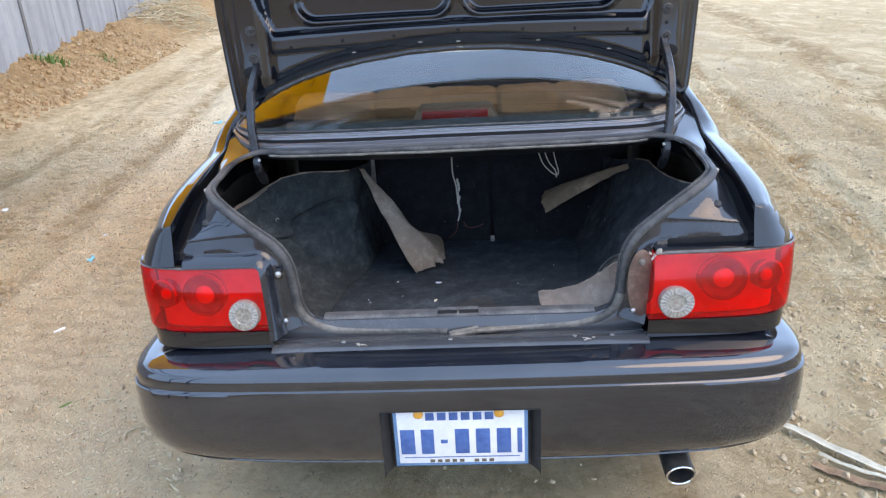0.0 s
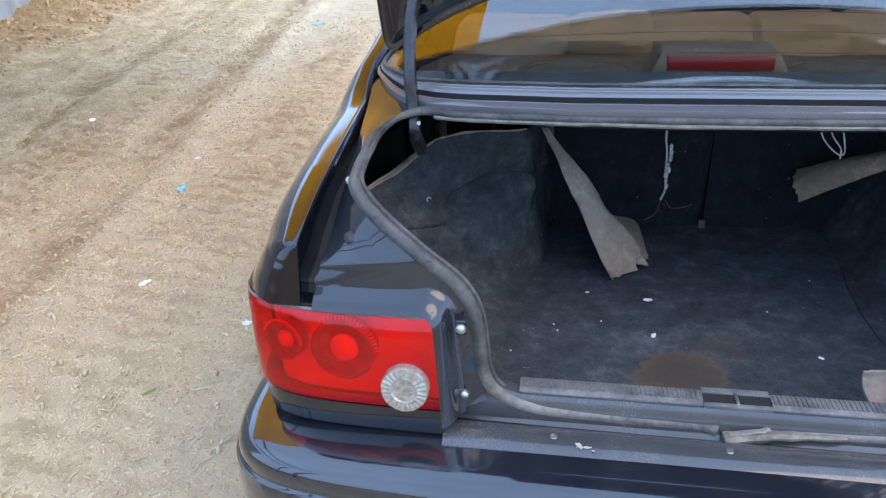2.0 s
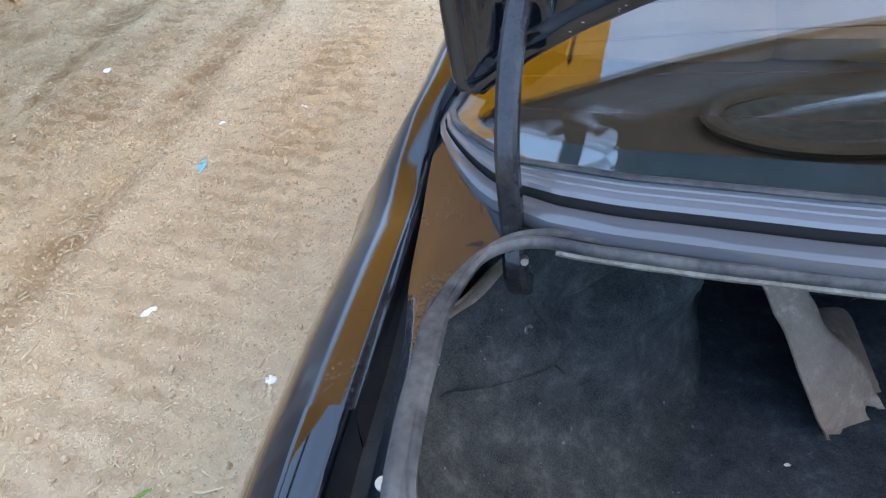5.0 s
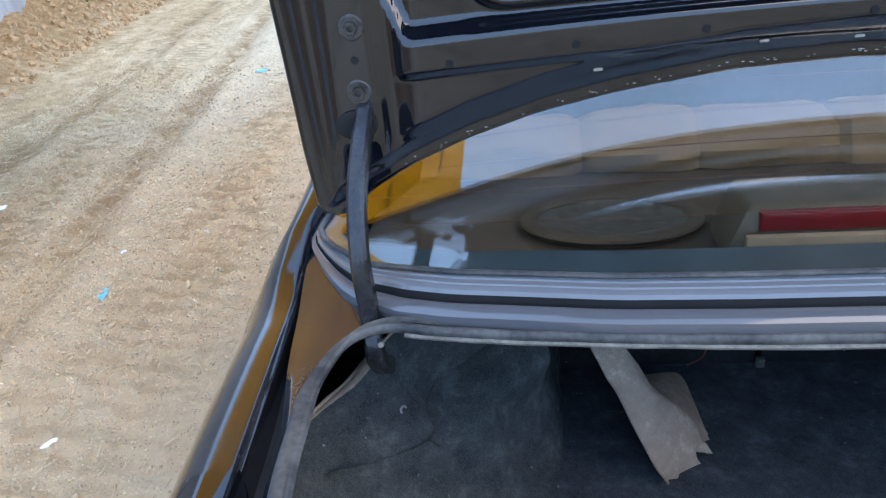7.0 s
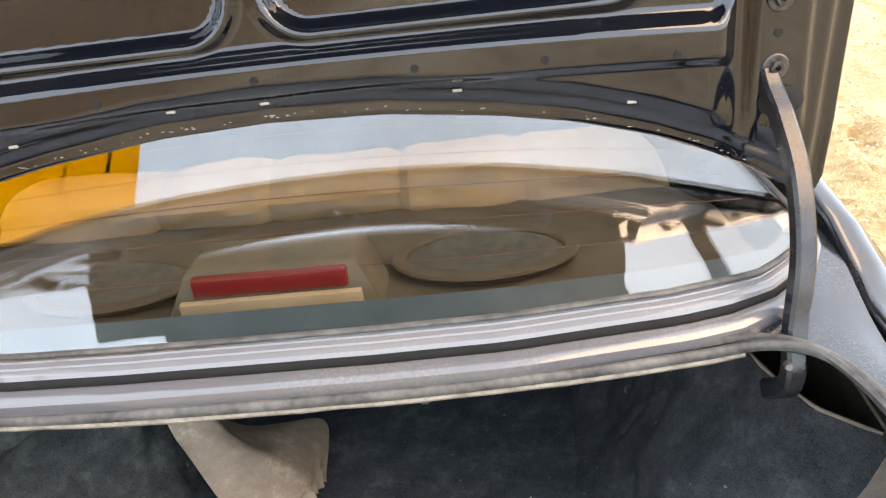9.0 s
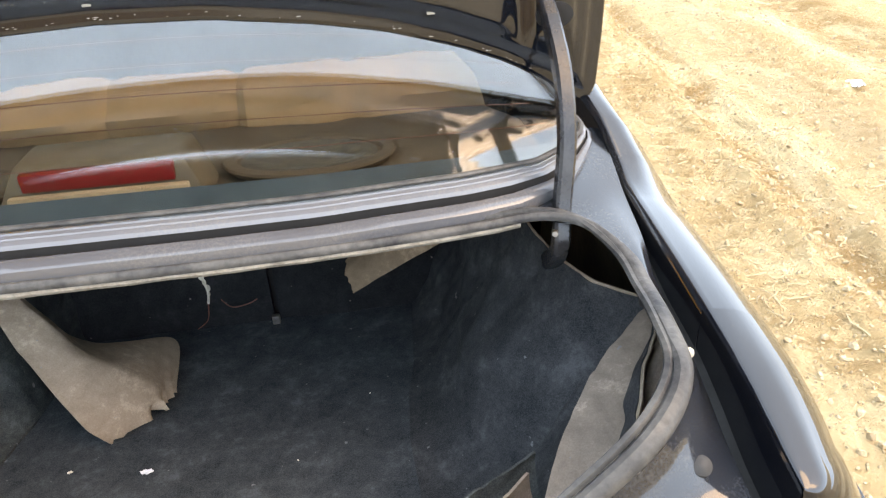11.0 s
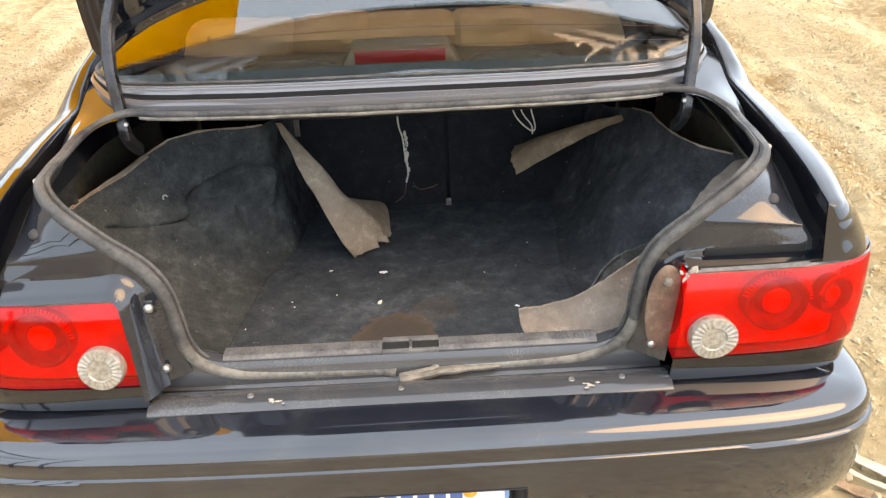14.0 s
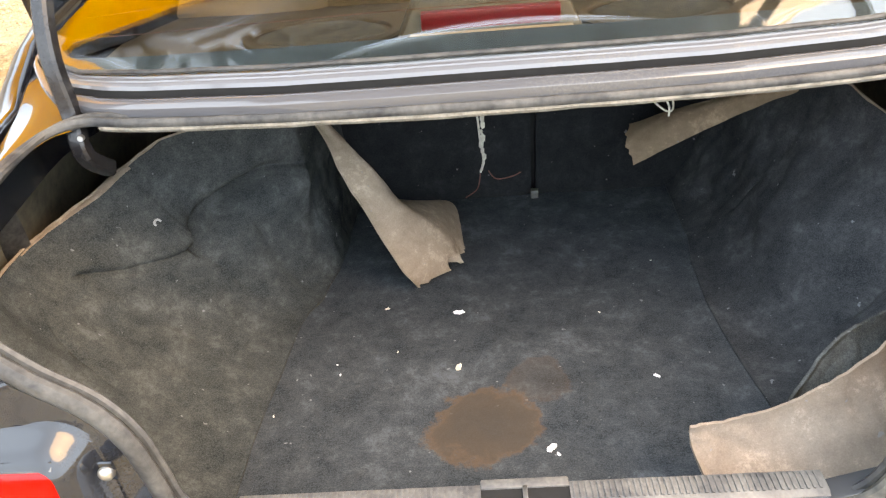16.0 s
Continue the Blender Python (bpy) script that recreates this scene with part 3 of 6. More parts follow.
            for row, (d, dz) in zip(rows, sub):
                row.append(p + out * d * (k if d > 0 else 1) + Vector((0, 0, dz * max(k, 0.4))))
        return part(name, loft(rows), mat, parent, label)

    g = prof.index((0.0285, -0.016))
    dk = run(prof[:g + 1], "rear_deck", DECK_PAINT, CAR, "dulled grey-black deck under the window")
    # groove walls coloured black to paint the shade inside the gap
    run(prof[g:g + 5], "drain_gap", SOOT_SHADE_BLACK, dk, "gap along the deck, lined in black for its shade")
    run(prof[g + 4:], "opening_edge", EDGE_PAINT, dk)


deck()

# weatherstrip round the boot opening
SEAL = [(0.0, 0.572, 1.075), (0.2, 0.575, 1.075), (0.4, 0.592, 1.072), (0.52, 0.607, 1.071), (0.59, 0.612, 1.074), (0.64, 0.590, 1.067), (0.668, 0.52, 1.054), (0.668, 0.45, 1.048),
        (0.662, 0.37, 1.048), (0.648, 0.30, 1.044), (0.60, 0.24, 1.024), (0.53, 0.212, 0.975), (0.468, 0.205, 0.925), (0.438, 0.20, 0.875), (0.429, 0.20, 0.81),
        (0.424, 0.20, 0.755), (0.402, 0.20, 0.712), (0.345, 0.20, 0.684), (0.24, 0.20, 0.675), (0.10, 0.20, 0.672), (0.0, 0.20, 0.671)]


def weatherstrip():
    right = spline(SEAL, 5)
    left = mirror_x(right, -1)[::-1]
    # lower run: the strip is parted at the latch and its right end has lifted
    upper = left[1:-1] + right
    path = []
    for p in upper:
        path.append(p.copy())
    cut = [p for p in path if not (abs(p.x) < 0.05 and p.y < 0.3)]
    start = [Vector((-0.03, 0.196, 0.668))]
    end = [Vector((0.04, 0.186, 0.672)), Vector((-0.015, 0.178, 0.667))]
    path = start + cut + end
    size = [lerp(p.y, [0.50, 0.575], [1.0, 0.6]) for p in path]
    n = len(path)
    first = next(i for i, p in enumerate(path) if p.z > 0.76)
    last = n - 1 - next(i for i, p in enumerate(path[::-1]) if p.z > 0.76)
    up = path[first - 1:last + 2]
    s = part("weatherstrip", sweep(up, 0.023, 0.019, n=10, up=(0, -1, 0.3), taper=lambda t: size[min(n - 1, first - 1 + int(round(t * (len(up) - 1))))]), RUBBER, CAR, "cracked grey rubber weatherstrip, torn at the latch")
    for run in (path[:first + 1], path[last:]):
        part("lower_run", sweep(run, 0.0232, 0.0192, n=10, up=(0, -1, 0.3)), TAN_RUBBER, s, "dusty tan lower run of the strip")
    torn = spline([(-0.022, 0.178, 0.664), (0.02, 0.182, 0.670), (0.06, 0.188, 0.672), (0.11, 0.192, 0.672), (0.17, 0.196, 0.672)], 8)
    part("torn_end", sweep(torn, 0.021, 0.030, n=8, up=(0, -1, 0.3), taper=lambda t: 1.08 - 0.55 * t + 0.10 * math.sin(t * 23)), PALE_RUBBER, s, "perished pale end of the torn strip")
    front = [Vector(p.to_tuple()) + Vector((0, 0.0, -0.007)) for p in cut if p.y > 0.56 and abs(p.x) < 0.57]
    part("frayed_lip", sweep([p + Vector((0, 0.0015 * noise.noise((p.x * 30, 0, 0)), 0.0025 * noise.noise((p.x * 40, 3, 0)))) for p in front], 0.014, 0.009, n=6, up=(0, -1, 0.3)), DUSTY_RUBBER, s, "frayed pale lip under the strip")
    inner = [p + Vector((-0.010 if p.x > 0 else 0.010, 0.012, 0.004)) for p in cut]
    part("lip", sweep(inner, 0.010, 0.010, n=6, up=(0, -1, 0.3)), RUBBER, s)


weatherstrip()

# painted flange between the weatherstrip and the wing
FL_S = [(0.575, 0.66, 1.070), (0.60, 0.615, 1.064), (0.64, 0.595, 1.058), (0.672, 0.52, 1.046), (0.672, 0.45, 1.042), (0.666, 0.37, 1.042), (0.655, 0.295, 1.038), (0.606, 0.232, 1.018), (0.535, 0.203, 0.97), (0.524, 0.2015, 0.960),
        (0.475, 0.197, 0.92), (0.446, 0.195, 0.873), (0.437, 0.195, 0.81), (0.432, 0.195, 0.755), (0.415, 0.19, 0.700)]
FL_O = [(0.728, 0.83, 1.118), (0.727, 0.745, 1.088), (0.722, 0.67, 1.062), (0.711, 0.57, 1.048), (0.695, 0.48, 1.034), (0.691, 0.40, 1.024), (0.690, 0.335, 1.002), (0.690, 0.265, 0.971), (0.690, 0.206, 0.953), (0.690, 0.199, 0.943),
        (0.688, 0.190, 0.916), (0.515, 0.192, 0.915), (0.496, 0.180, 0.83), (0.489, 0.172, 0.745), (0.480, 0.160, 0.690)]


def flange(s):
    a, b = spline(mirror_x(FL_S, s), 4), spline(mirror_x(FL_O, s), 4)
    rows = []
    for k in range(9):
        t = k / 8
        h = 0.003 * math.sin(math.pi * t) ** 2
        rows.append([p + (q - p) * t + Vector((0, -h, h * 0.7)) for p, q in zip(a, b)])
    q = a[29].lerp(b[29], 0.55)
    fl = part("boot_flange", loft(rows), FLANGE_PAINT, CAR, "black painted flange beside the boot opening")
    rows = [[q + Vector((s * dx, dy, dz)) for q in b[4:41]] for dx, dy, dz in ((0, 0, 0), (0.002, 0, -0.006), (0.003, 0, -0.030), (0.036, 0, -0.034))]
    part("gutter", loft(rows), BLACK_RUBBER, fl)
    # moulding over the lamp, which on one side turns down beside it
    zl = 0.905 if s < 0 else 0.8945
    path = [(0.697 - 0.178 * k / 10, zl, 0.0, 1.0) for k in range(11)]
    if s < 0:
        for k in range(1, 9):
            a = math.pi / 2 * k / 8
            path.append((0.519 - 0.036 * math.sin(a), 0.869 + 0.036 * math.cos(a), -math.sin(a), math.cos(a)))
        path += [(0.483 - 0.013 * k / 8, 0.869 - 0.176 * k / 8, -1.0, 0.05) for k in range(1, 9)]
    rows = []
    for y, off in ((0.198, 0.020), (0.193, 0.013), (0.185, 0.009), (0.176, 0.006), (0.168, 0.002), (0.161, -0.003), (0.156, -0.008), (0.153, -0.014)):
        rows.append([(s * (x + nx * off), y + 0.17 * (z - 0.905) * (1 if z < 0.9 and s < 0 else 0), z + nz * off * (1 if s < 0 else 0.3)) for x, z, nx, nz in path])
    part("lamp_ledge", loft(rows if s < 0 else rows[4:]), FLANGE_PAINT if s < 0 else SCUFF_GREY, fl)
    part("rubber_stop", disc(q + Vector((0, 0.002, -0.004)), (s * 0.05, -0.62, 0.78), 0.011, 0.010, dome=0.004), BLACK_RUBBER, fl)
    part("rubber_stop", disc((s * 0.682, 0.70, 1.064), (0, -0.4, 1), 0.014, 0.010, dome=0.004), PAINT_IN, fl)
    part("drain_plug", disc((s * 0.668, 0.335, 1.040), (0, -0.6, 1), 0.006, 0.008, dome=0.002), FOAM, fl)
    return fl


for s in (-1, 1):
    flange(s)


# rear wing: one sheet from the boot gap over the shoulder down to the sill, with the wheel arch cut in
def edge_point(y):
    if y < 0.72:
        return lerp(y, [0.16, 0.4, 0.5, 0.6, 0.7], [0.7165, 0.7165, 0.7195, 0.725, 0.731]), lerp(y, [0.14, 0.18, 0.22, 0.27, 0.335, 0.41, 0.5, 0.6, 0.7], [0.980, 0.995, 1.007, 1.0205, 1.035, 1.0475, 1.057, 1.063, 1.067])
    t = min(1, (y - 0.72) / 0.72)
    return lerp(y, [0.72, 0.78, 1.22, 2.4], [0.731, 0.730, 0.56, 0.56]), lerp(y, [0.72, 0.78, 1.22, 1.7], [1.069, 1.12, 1.40, 1.42])


def arch_bottom(y):
    z = 0.24
    for c in (0.93, 3.39):
        d = abs(y - c)
        if d < 0.335:
            z = max(z, 0.29 + math.sqrt(0.335 ** 2 - d * d) * 0.98)
    return z


def half_width(y):
    return lerp(y, [0.142, 0.150, 0.163, 0.18, 0.2, 0.25, 0.32, 0.8, 2.0, 3.4, 3.9, 4.15], [0.755, 0.780, 0.803, 0.818, 0.828, 0.839, 0.844, 0.849, 0.847, 0.84, 0.80, 0.70])


def wing_profile(y, zlow):
    xe, ze = edge_point(y)
    w = half_width(y)
    pts = [(xe - 0.004, min(0.955, ze - 0.05)), (xe - 0.002, ze - 0.006), (xe + 0.002, ze - 0.001), (xe + 0.008, ze + 0.001)]
    sh = 1.0
    d, h = w - xe, ze - sh
    k = max(0.0, min(1.0, 1 - (y - 0.62) / 0.22))
    knots = [(xe + 0.008, ze + 0.001, 0)]
    for f, near, far in ((0.33, 0.007, 0.10 * h + 0.004), (0.56, 0.027, 0.38 * h + 0.010), (0.76, 0.064, 0.78 * h + 0.015), (0.91, 0.114, max(h, 0.075) + 0.022)):
        knots.append((xe + d * f, ze - near * k - far * (1 - k), 0))
    knots += [(w - 0.002, 0.885, 0), (w + 0.002, 0.845, 0), (w + 0.006, 0.78, 0), (w + 0.006, 0.68, 0)]
    pts += [(p.x, p.y) for p in spline(knots, 5)][1:]
    for k in range(1, 6):
        z = 0.68 - (0.68 - zlow) * k / 5
        pts.append((w + 0.005 - 0.03 * (0.68 - z) ** 2, z))
    return pts


def wing_outer(z):
    """Half width of the shoulder at a height, near the end of the wing."""
    pts = wing_profile(0.40, 0.24)[3:36]
    return lerp(-z, [-p[1] for p in pts], [p[0] for p in pts])


def wing(s):
    rows = []
    for y in [0.40 + 0.05 * i for i in range(25)]:
        rows.append([(s * x, y, z) for x, z in wing_profile(y, arch_bottom(y))])
    w = part("rear_wing", loft(rows), WING_PAINT, CAR, "glossy black rear wing with dust")
    # end of the wing over the tail lamp: level lines run round the corner into the side
    xe, ze = edge_point(0.40)
    zs = [0.897 + (0.985 - 0.897) * k / 10 for k in range(11)] + [0.985 + (ze + 0.001 - 0.985) * k / 22 for k in range(1, 23)]

    def sag(y, z):
        """The edge falls away towards the tail."""
        return 0.897 + (z - 0.897) * (edge_point(y)[1] - 0.897) / (ze - 0.897)

    rows = []
    for z, f in [(z, 1.0) for z in zs] + [(zs[-1] - 0.0006, 0.62), (zs[-1] - 0.002, 0.29), (zs[-1] - 0.007, 0.03)]:
        xo, ye = wing_outer(z if f == 1 else zs[-1]), 0.157 + 0.17 * (z - 0.9)
        xi = 0.716
        xs = xo
        xo = max(xi + 0.004, xo - 0.022 * lerp(z, [0.897, 0.94, 1.0, 1.03, 1.058], [0.15, 0.6, 1.0, 0.9, 0.1]))
        xo, xs = xi + (xo - xi) * f, xi + (xs - xi) * f
        rx = min(lerp(z, [0.897, 0.96, 1.02, 1.056], [0.085, 0.065, 0.035, 0.006]), (xo - xi) * 0.92)
        ry = lerp(z, [0.897, 0.96, 1.02, 1.056], [0.15, 0.10, 0.04, 0.010])
        row = [(s * (xi + (xo - rx - xi) * t), ye, z) for t in (0, 0.3, 0.6, 0.9)]
        for k in range(13):
            a = math.pi / 2 * k / 12
            row.append((s * (xo - rx + rx * math.sin(a)), ye + ry * (1 - math.cos(a)), z))
        row += [(s * (xo + (xs - xo) * (1 - (1 - t) ** 2)), ye + ry + (0.40 - ye - ry) * t, z) for t in (0.2, 0.4, 0.6, 0.8, 1.0)]
        rows.append([(x, y, sag(y, z)) for x, y, z in row])
    part("wing_end", loft(rows), PAINT, w, sharp=50)
    low = sum(z < 0.895 for x, z in wing_profile(0.40, arch_bottom(0.40)))
    rows = [[(s * x, y, z) for x, z in wing_profile(y, arch_bottom(y))[-low:]] for y in (0.325, 0.35, 0.375, 0.40)]
    rows = [[(s * wing_outer(0.897), r[0][1], 0.897)] + r for r in rows]
    part("wing_side", loft(rows), PAINT, w)
    rows = [[(s * 0.7145, y, sag(y, z)) for y in (0.1575 + 0.17 * (z - 0.9), 0.2, 0.24, 0.28, 0.34, 0.40)] for z in zs]
    part("wing_return", loft(rows), PAINT, w)


for s in (-1, 1):
    wing(s)

# tail lamps
LAMP_PLAN = spline([(0.484, 0.126, 0), (0.58, 0.127, 0), (0.68, 0.131, 0), (0.752, 0.141, 0), (0.80, 0.163, 0), (0.826, 0.20, 0), (0.838, 0.25, 0), (0.844, 0.32, 0)], 6)


def lamp_point(i, z, inset=0.0):
    """A point on the lamp's outline in plan, leaned forward with height, set back by inset."""
    p = LAMP_PLAN[i]
    a, b = LAMP_PLAN[max(i - 1, 0)], LAMP_PLAN[min(i + 1, len(LAMP_PLAN) - 1)]
    t = (b - a).normalized()
    nrm = Vector((t.y, -t.x, 0))
    k = 1 - i / (len(LAMP_PLAN) - 1)
    lean = (z - 0.72) * 0.17 * min(1, k * 2.2)
    x0 = 0.013 / 0.168 * (z - 0.72) * k
    return p - nrm * inset + Vector((x0, lean, z))


def tail_lamp(s, gap):
    m = len(LAMP_PLAN)
    z0, z1 = 0.7195, 0.8885
    body = []
    for z, ins in ((0.662, 0.045), (0.672, 0.008), (0.70, 0.006), (z0 - 0.003, 0.006), (z0 - 0.002, 0.03), (z0, 0.046), (z1, 0.046), (z1 + 0.002, 0.03), (z1 + 0.003, 0.004), (z1 + 0.008, 0.004), (z1 + 0.012, 0.03)):
        body.append([lamp_point(i, z, ins) for i in range(m)])
    bm = loft([mirror_x(r, s) for r in body])
    lamp = part("tail_lamp", bm, PAINT_IN, CAR, "red tail lamp with a round clear reversing lamp" + (", its inner edge broken away to rusty metal" if gap else ""))
    # moulded housing frame
    rows = []
    for ins, dz in ((0.03, 0.001), (0.001, 0.001), (-0.001, 0.004), (0.002, 0.007)):
        rows.append([lamp_point(i, z1 - 0.004 + dz, ins) for i in range(m)])
    part("housing_rim", loft([mirror_x(r, s) for r in rows]), HOUSING, lamp, "grey moulded rim")
    # inner reflector
    rows = [[lamp_point(i, z0 + (z1 - z0) * j / 6, 0.036) for i in range(m)] for j in range(7)]
    part("reflector", loft([mirror_x(r, s) for r in rows]), REFLECTOR, lamp)
    for cx, cz, r in ((0.655, 0.812, 0.056), (0.762, 0.812, 0.036)):
        i = min(range(m), key=lambda q: abs(LAMP_PLAN[q].x - cx))
        c = lamp_point(i, cz, 0.034)
        nrm = Vector((s * (0.05 if cx < 0.7 else 0.35), -1, 0.12))
        mm = nrm.to_track_quat("Z", "Y").to_matrix()
        c.x *= s
        prof = [(r, 0.0), (r, 0.026), (r * 0.93, 0.028), (r * 0.88, 0.012), (r * 0.6, 0.004), (r * 0.5, 0.016), (r * 0.45, 0.017), (r * 0.4, 0.004), (r * 0.22, 0.004), (r * 0.18, 0.012), (0.0005, 0.015)]
        rows = [[c + mm @ Vector((a * math.cos(t), a * math.sin(t), h)) for t in (2 * math.pi * q / 36 for q in range(36))] for a, h in prof]
        part("bowl", loft(rows, closed=True), REFLECTOR_SHADED, lamp)
        part("bulb_cover", disc(c, nrm, r * 0.47, 0.020, n=28, dome=0.008), REFLECTOR, lamp)
        for q in range(26):
            t = math.pi * (0.02 + 0.035 * q)
            a = c + mm @ Vector((r * 1.02 * math.cos(t), r * 1.02 * math.sin(t), 0.026))
            b = c + mm @ Vector((r * 1.13 * math.cos(t), r * 1.13 * math.sin(t), 0.024))
            if q == 0:
                ribs = bmesh.new()
            ribs = sweep([a, b], 0.0035, n=4, bm=ribs)
        part("prism_ribs", ribs, REFLECTOR, lamp)
    # red lens, rounded all round
    rows = []
    for dz, ins in ((0.0, 0.03), (0.0, 0.006), (0.004, 0.001), (0.012, -0.002), (0.085, -0.004), (0.157, -0.002), (0.165, 0.001), (0.169, 0.006), (0.169, 0.03)):
        rows.append([lamp_point(i, z0 + dz, ins) for i in range(m)])
    bm = loft([mirror_x(r, s) for r in rows])
    part("lens", bm, LENS_RED, lamp, "glossy red lens", sharp=50)
    # inner upright edge of the lens
    rows = [[lamp_point(0, z0 + dz, ins) for dz, ins in ((0.0, 0.006), (0.012, -0.002), (0.085, -0.004), (0.157, -0.002), (0.169, 0.006))], [lamp_point(0, z0 + dz, 0.036) for dz in (0, 0.012, 0.085, 0.157, 0.169)]]
    part("lens_edge", loft([mirror_x(r, s) for r in rows]), LENS_RED, lamp)
    # clear round reversing lamp
    c = Vector((s * 0.543, 0.121, 0.771))
    nrm = Vector((0, -1, 0.17))
    mm = nrm.to_track_quat("Z", "Y").to_matrix()
    R = 0.040
    rows = []
    n = 48
    for a, h in ((R, -0.012), (R, 0.004), (R * 0.95, 0.009), (R * 0.55, 0.010), (R * 0.5, 0.008), (0.001, 0.007)):
        rows.append([c + mm @ Vector((a * math.cos(t), a * math.sin(t), h + (0.0009 * (q % 2) if 0.5 < a / R < 0.97 else 0))) for q, t in enumerate(2 * math.pi * q / n for q in range(n))])
    part("reversing_lamp", loft(rows, closed=True), CLEAR_RIBBED, lamp, "round clear ribbed reversing lamp", sharp=10)
    return lamp


def clear_ribbed():
    m, n, l, p = nodes_of("ribbed_clear_lens")
    f = noise_tex(n, l, 120, 2)
    l.new(ramp(n, l, f, [(0.3, (0.17, 0.15, 0.12)), (0.7, (0.33, 0.30, 0.25))]), p.inputs["Base Color"])
    p.inputs["Metallic"].default_value = 0.15
    p.inputs["Roughness"].default_value = 0.3
    p.inputs["Coat Weight"].default_value = 1.0
    return m


CLEAR_RIBBED = clear_ribbed()
for s, gap in ((-1, False), (1, True)):
    tail_lamp(s, gap)

# bolts and the bracket beside the lamps
for s in (-1, 1):
    br = [(s * x, y, z) for x, y, z in ((0.497, 0.150, 0.893), (0.470, 0.172, 0.885), (0.452, 0.176, 0.80), (0.447, 0.165, 0.70), (0.482, 0.135, 0.70))]
    bm = bmesh.new()
    mid = [bm.verts.new(p) for p in br]
    bm.faces.new(mid)
    bmesh.ops.triangulate(bm, faces=bm.faces)
    bmesh.ops.subdivide_edges(bm, edges=bm.edges[:], cuts=2)
    if s > 0:
        bm.free()
        bm = disc((0, 0, 0), (0, -1, 0.15), 0.034, 0.006, n=28, dome=0.002)
        bm.transform(Matrix.Translation((0.470, 0.176, 0.80)) @ Matrix.Diagonal((1, 1, 2.7, 1)))
        # a solid black strip paints the shade of the gap
        part("gap", box((0.535, 0.1895, 0.8980), (0.700, 0.200, 0.9150), 0.002), SOOT_SHADE_BLACK, CAR, "black strip standing for the shaded gap over the loose lamp")
    else:
        thicken(bm, 0.004)
    if s < 0:
        bm.free()
        bm = box((-0.464, 0.172, 0.846), (-0.446, 0.178, 0.874), 0.003)
    b = part("lamp_bracket", bm, RUST if s > 0 else PAINT_IN, CAR, "rusty bare bracket" if s > 0 else "")
    part("bolt", disc((s * (0.455 if s < 0 else 0.470), 0.175, 0.860), (0, -1, 0.15), 0.009, 0.008, dome=0.003, n=12), STEEL if s < 0 else PALE_RUBBER, b)
    part("bolt", disc((s * 0.452, 0.170, 0.728), (0, -1, 0.15), 0.008, 0.008, dome=0.003, n=12), STEEL, b)
    if s > 0:
        rnd = random.Random(4)
        for k in range(6):
            bm = bmesh.new()
            bmesh.ops.create_icosphere(bm, subdivisions=2, radius=1)
            for v in bm.verts:
                v.co *= 0.75 + 0.5 * noise.noise(v.co * 1.7 + Vector((k, 2, 5)))
            bm.transform(Matrix.Translation((0.482 + 0.005 * k + 0.003 * rnd.random(), 0.149 - 0.004 * rnd.random(), 0.885 + 0.02 * rnd.random() - (0.02 if k == 1 else 0))) @ Matrix.Rotation(rnd.uniform(-0.8, 0.8), 4, "Y") @ Matrix.Diagonal((0.004, 0.003, 0.006 + 0.007 * rnd.random(), 1)))
            part("sealant", bm, FOAM, b, "torn lump of old pale sealant")

# sill of the boot opening, with its scuff plate and latch slot
def sill():
    prof = [(0.27, 0.575), (0.245, 0.60), (0.238, 0.695), (0.232, 0.706), (0.222, 0.709), (0.203, 0.706), (0.196, 0.690), (0.190, 0.662), (0.178, 0.657), (0.168, 0.668), (0.16, 0.674), (0.118, 0.676), (0.105, 0.668), (0.10, 0.62)]
    xs = [-0.484 + 0.968 * i / 48 for i in range(49)]
    rows = []
    for y, z in prof:
        rows.append([(x, y, z + (max(0, abs(x) - 0.36) * 0.35 if y > 0.19 else 0)) for x in xs])
    s0 = part("rear_panel", loft(rows), SILL_PAINT, CAR, "scratched black sill of the boot")
    pl = [(0.250, 0.700), (0.243, 0.7115), (0.234, 0.7135), (0.214, 0.7125), (0.208, 0.7085), (0.206, 0.700)]
    for x0, x1 in ((-0.362, -0.055), (0.055, 0.362)):
        rows = [[(x0 + (x1 - x0) * i / 24, y, z + 0.001 * noise.noise((x0 * 9 + i, y * 40, 0))) for i in range(25)] for y, z in pl]
        part("scuff_plate", loft(rows), SCUFF_GREY, s0, "grey ribbed plastic scuff plate")
        bm = bmesh.new()
        k = int((x1 - x0) / 0.0075)
        for i in range(k):
            x = x0 + 0.004 + i * 0.0075
            box((x, 0.216, 0.7120), (x + 0.003, 0.240, 0.7145), bm=bm)
        part("scuff_ribs", bm, SCUFF_GREY, s0)
    bm = box((-0.055, 0.236, 0.7), (0.055, 0.25, 0.7135), 0.002)
    box((-0.055, 0.204, 0.7), (0.055, 0.213, 0.7125), 0.002, bm)
    part("scuff_plate", bm, SCUFF_GREY, s0)
    # slot filled with black that paints the shade in it
    part("latch_slot", box((-0.055, 0.213, 0.702), (0.055, 0.236, 0.7105)), SOOT_SHADE_BLACK, s0)
    part("latch_bar", box((-0.003, 0.210, 0.705), (0.003, 0.238, 0.7145), 0.001), STEEL, s0)
    rnd = random.Random(11)
    for x in (-0.30, -0.02, 0.30, 0.395):
        part("screw_hole", disc((x, 0.139, 0.6745), (0, 0, 1), 0.006, 0.003, hole=0.003, n=12), STEEL, s0)
    for x in (-0.245, 0.33):
        bm = bmesh.new()
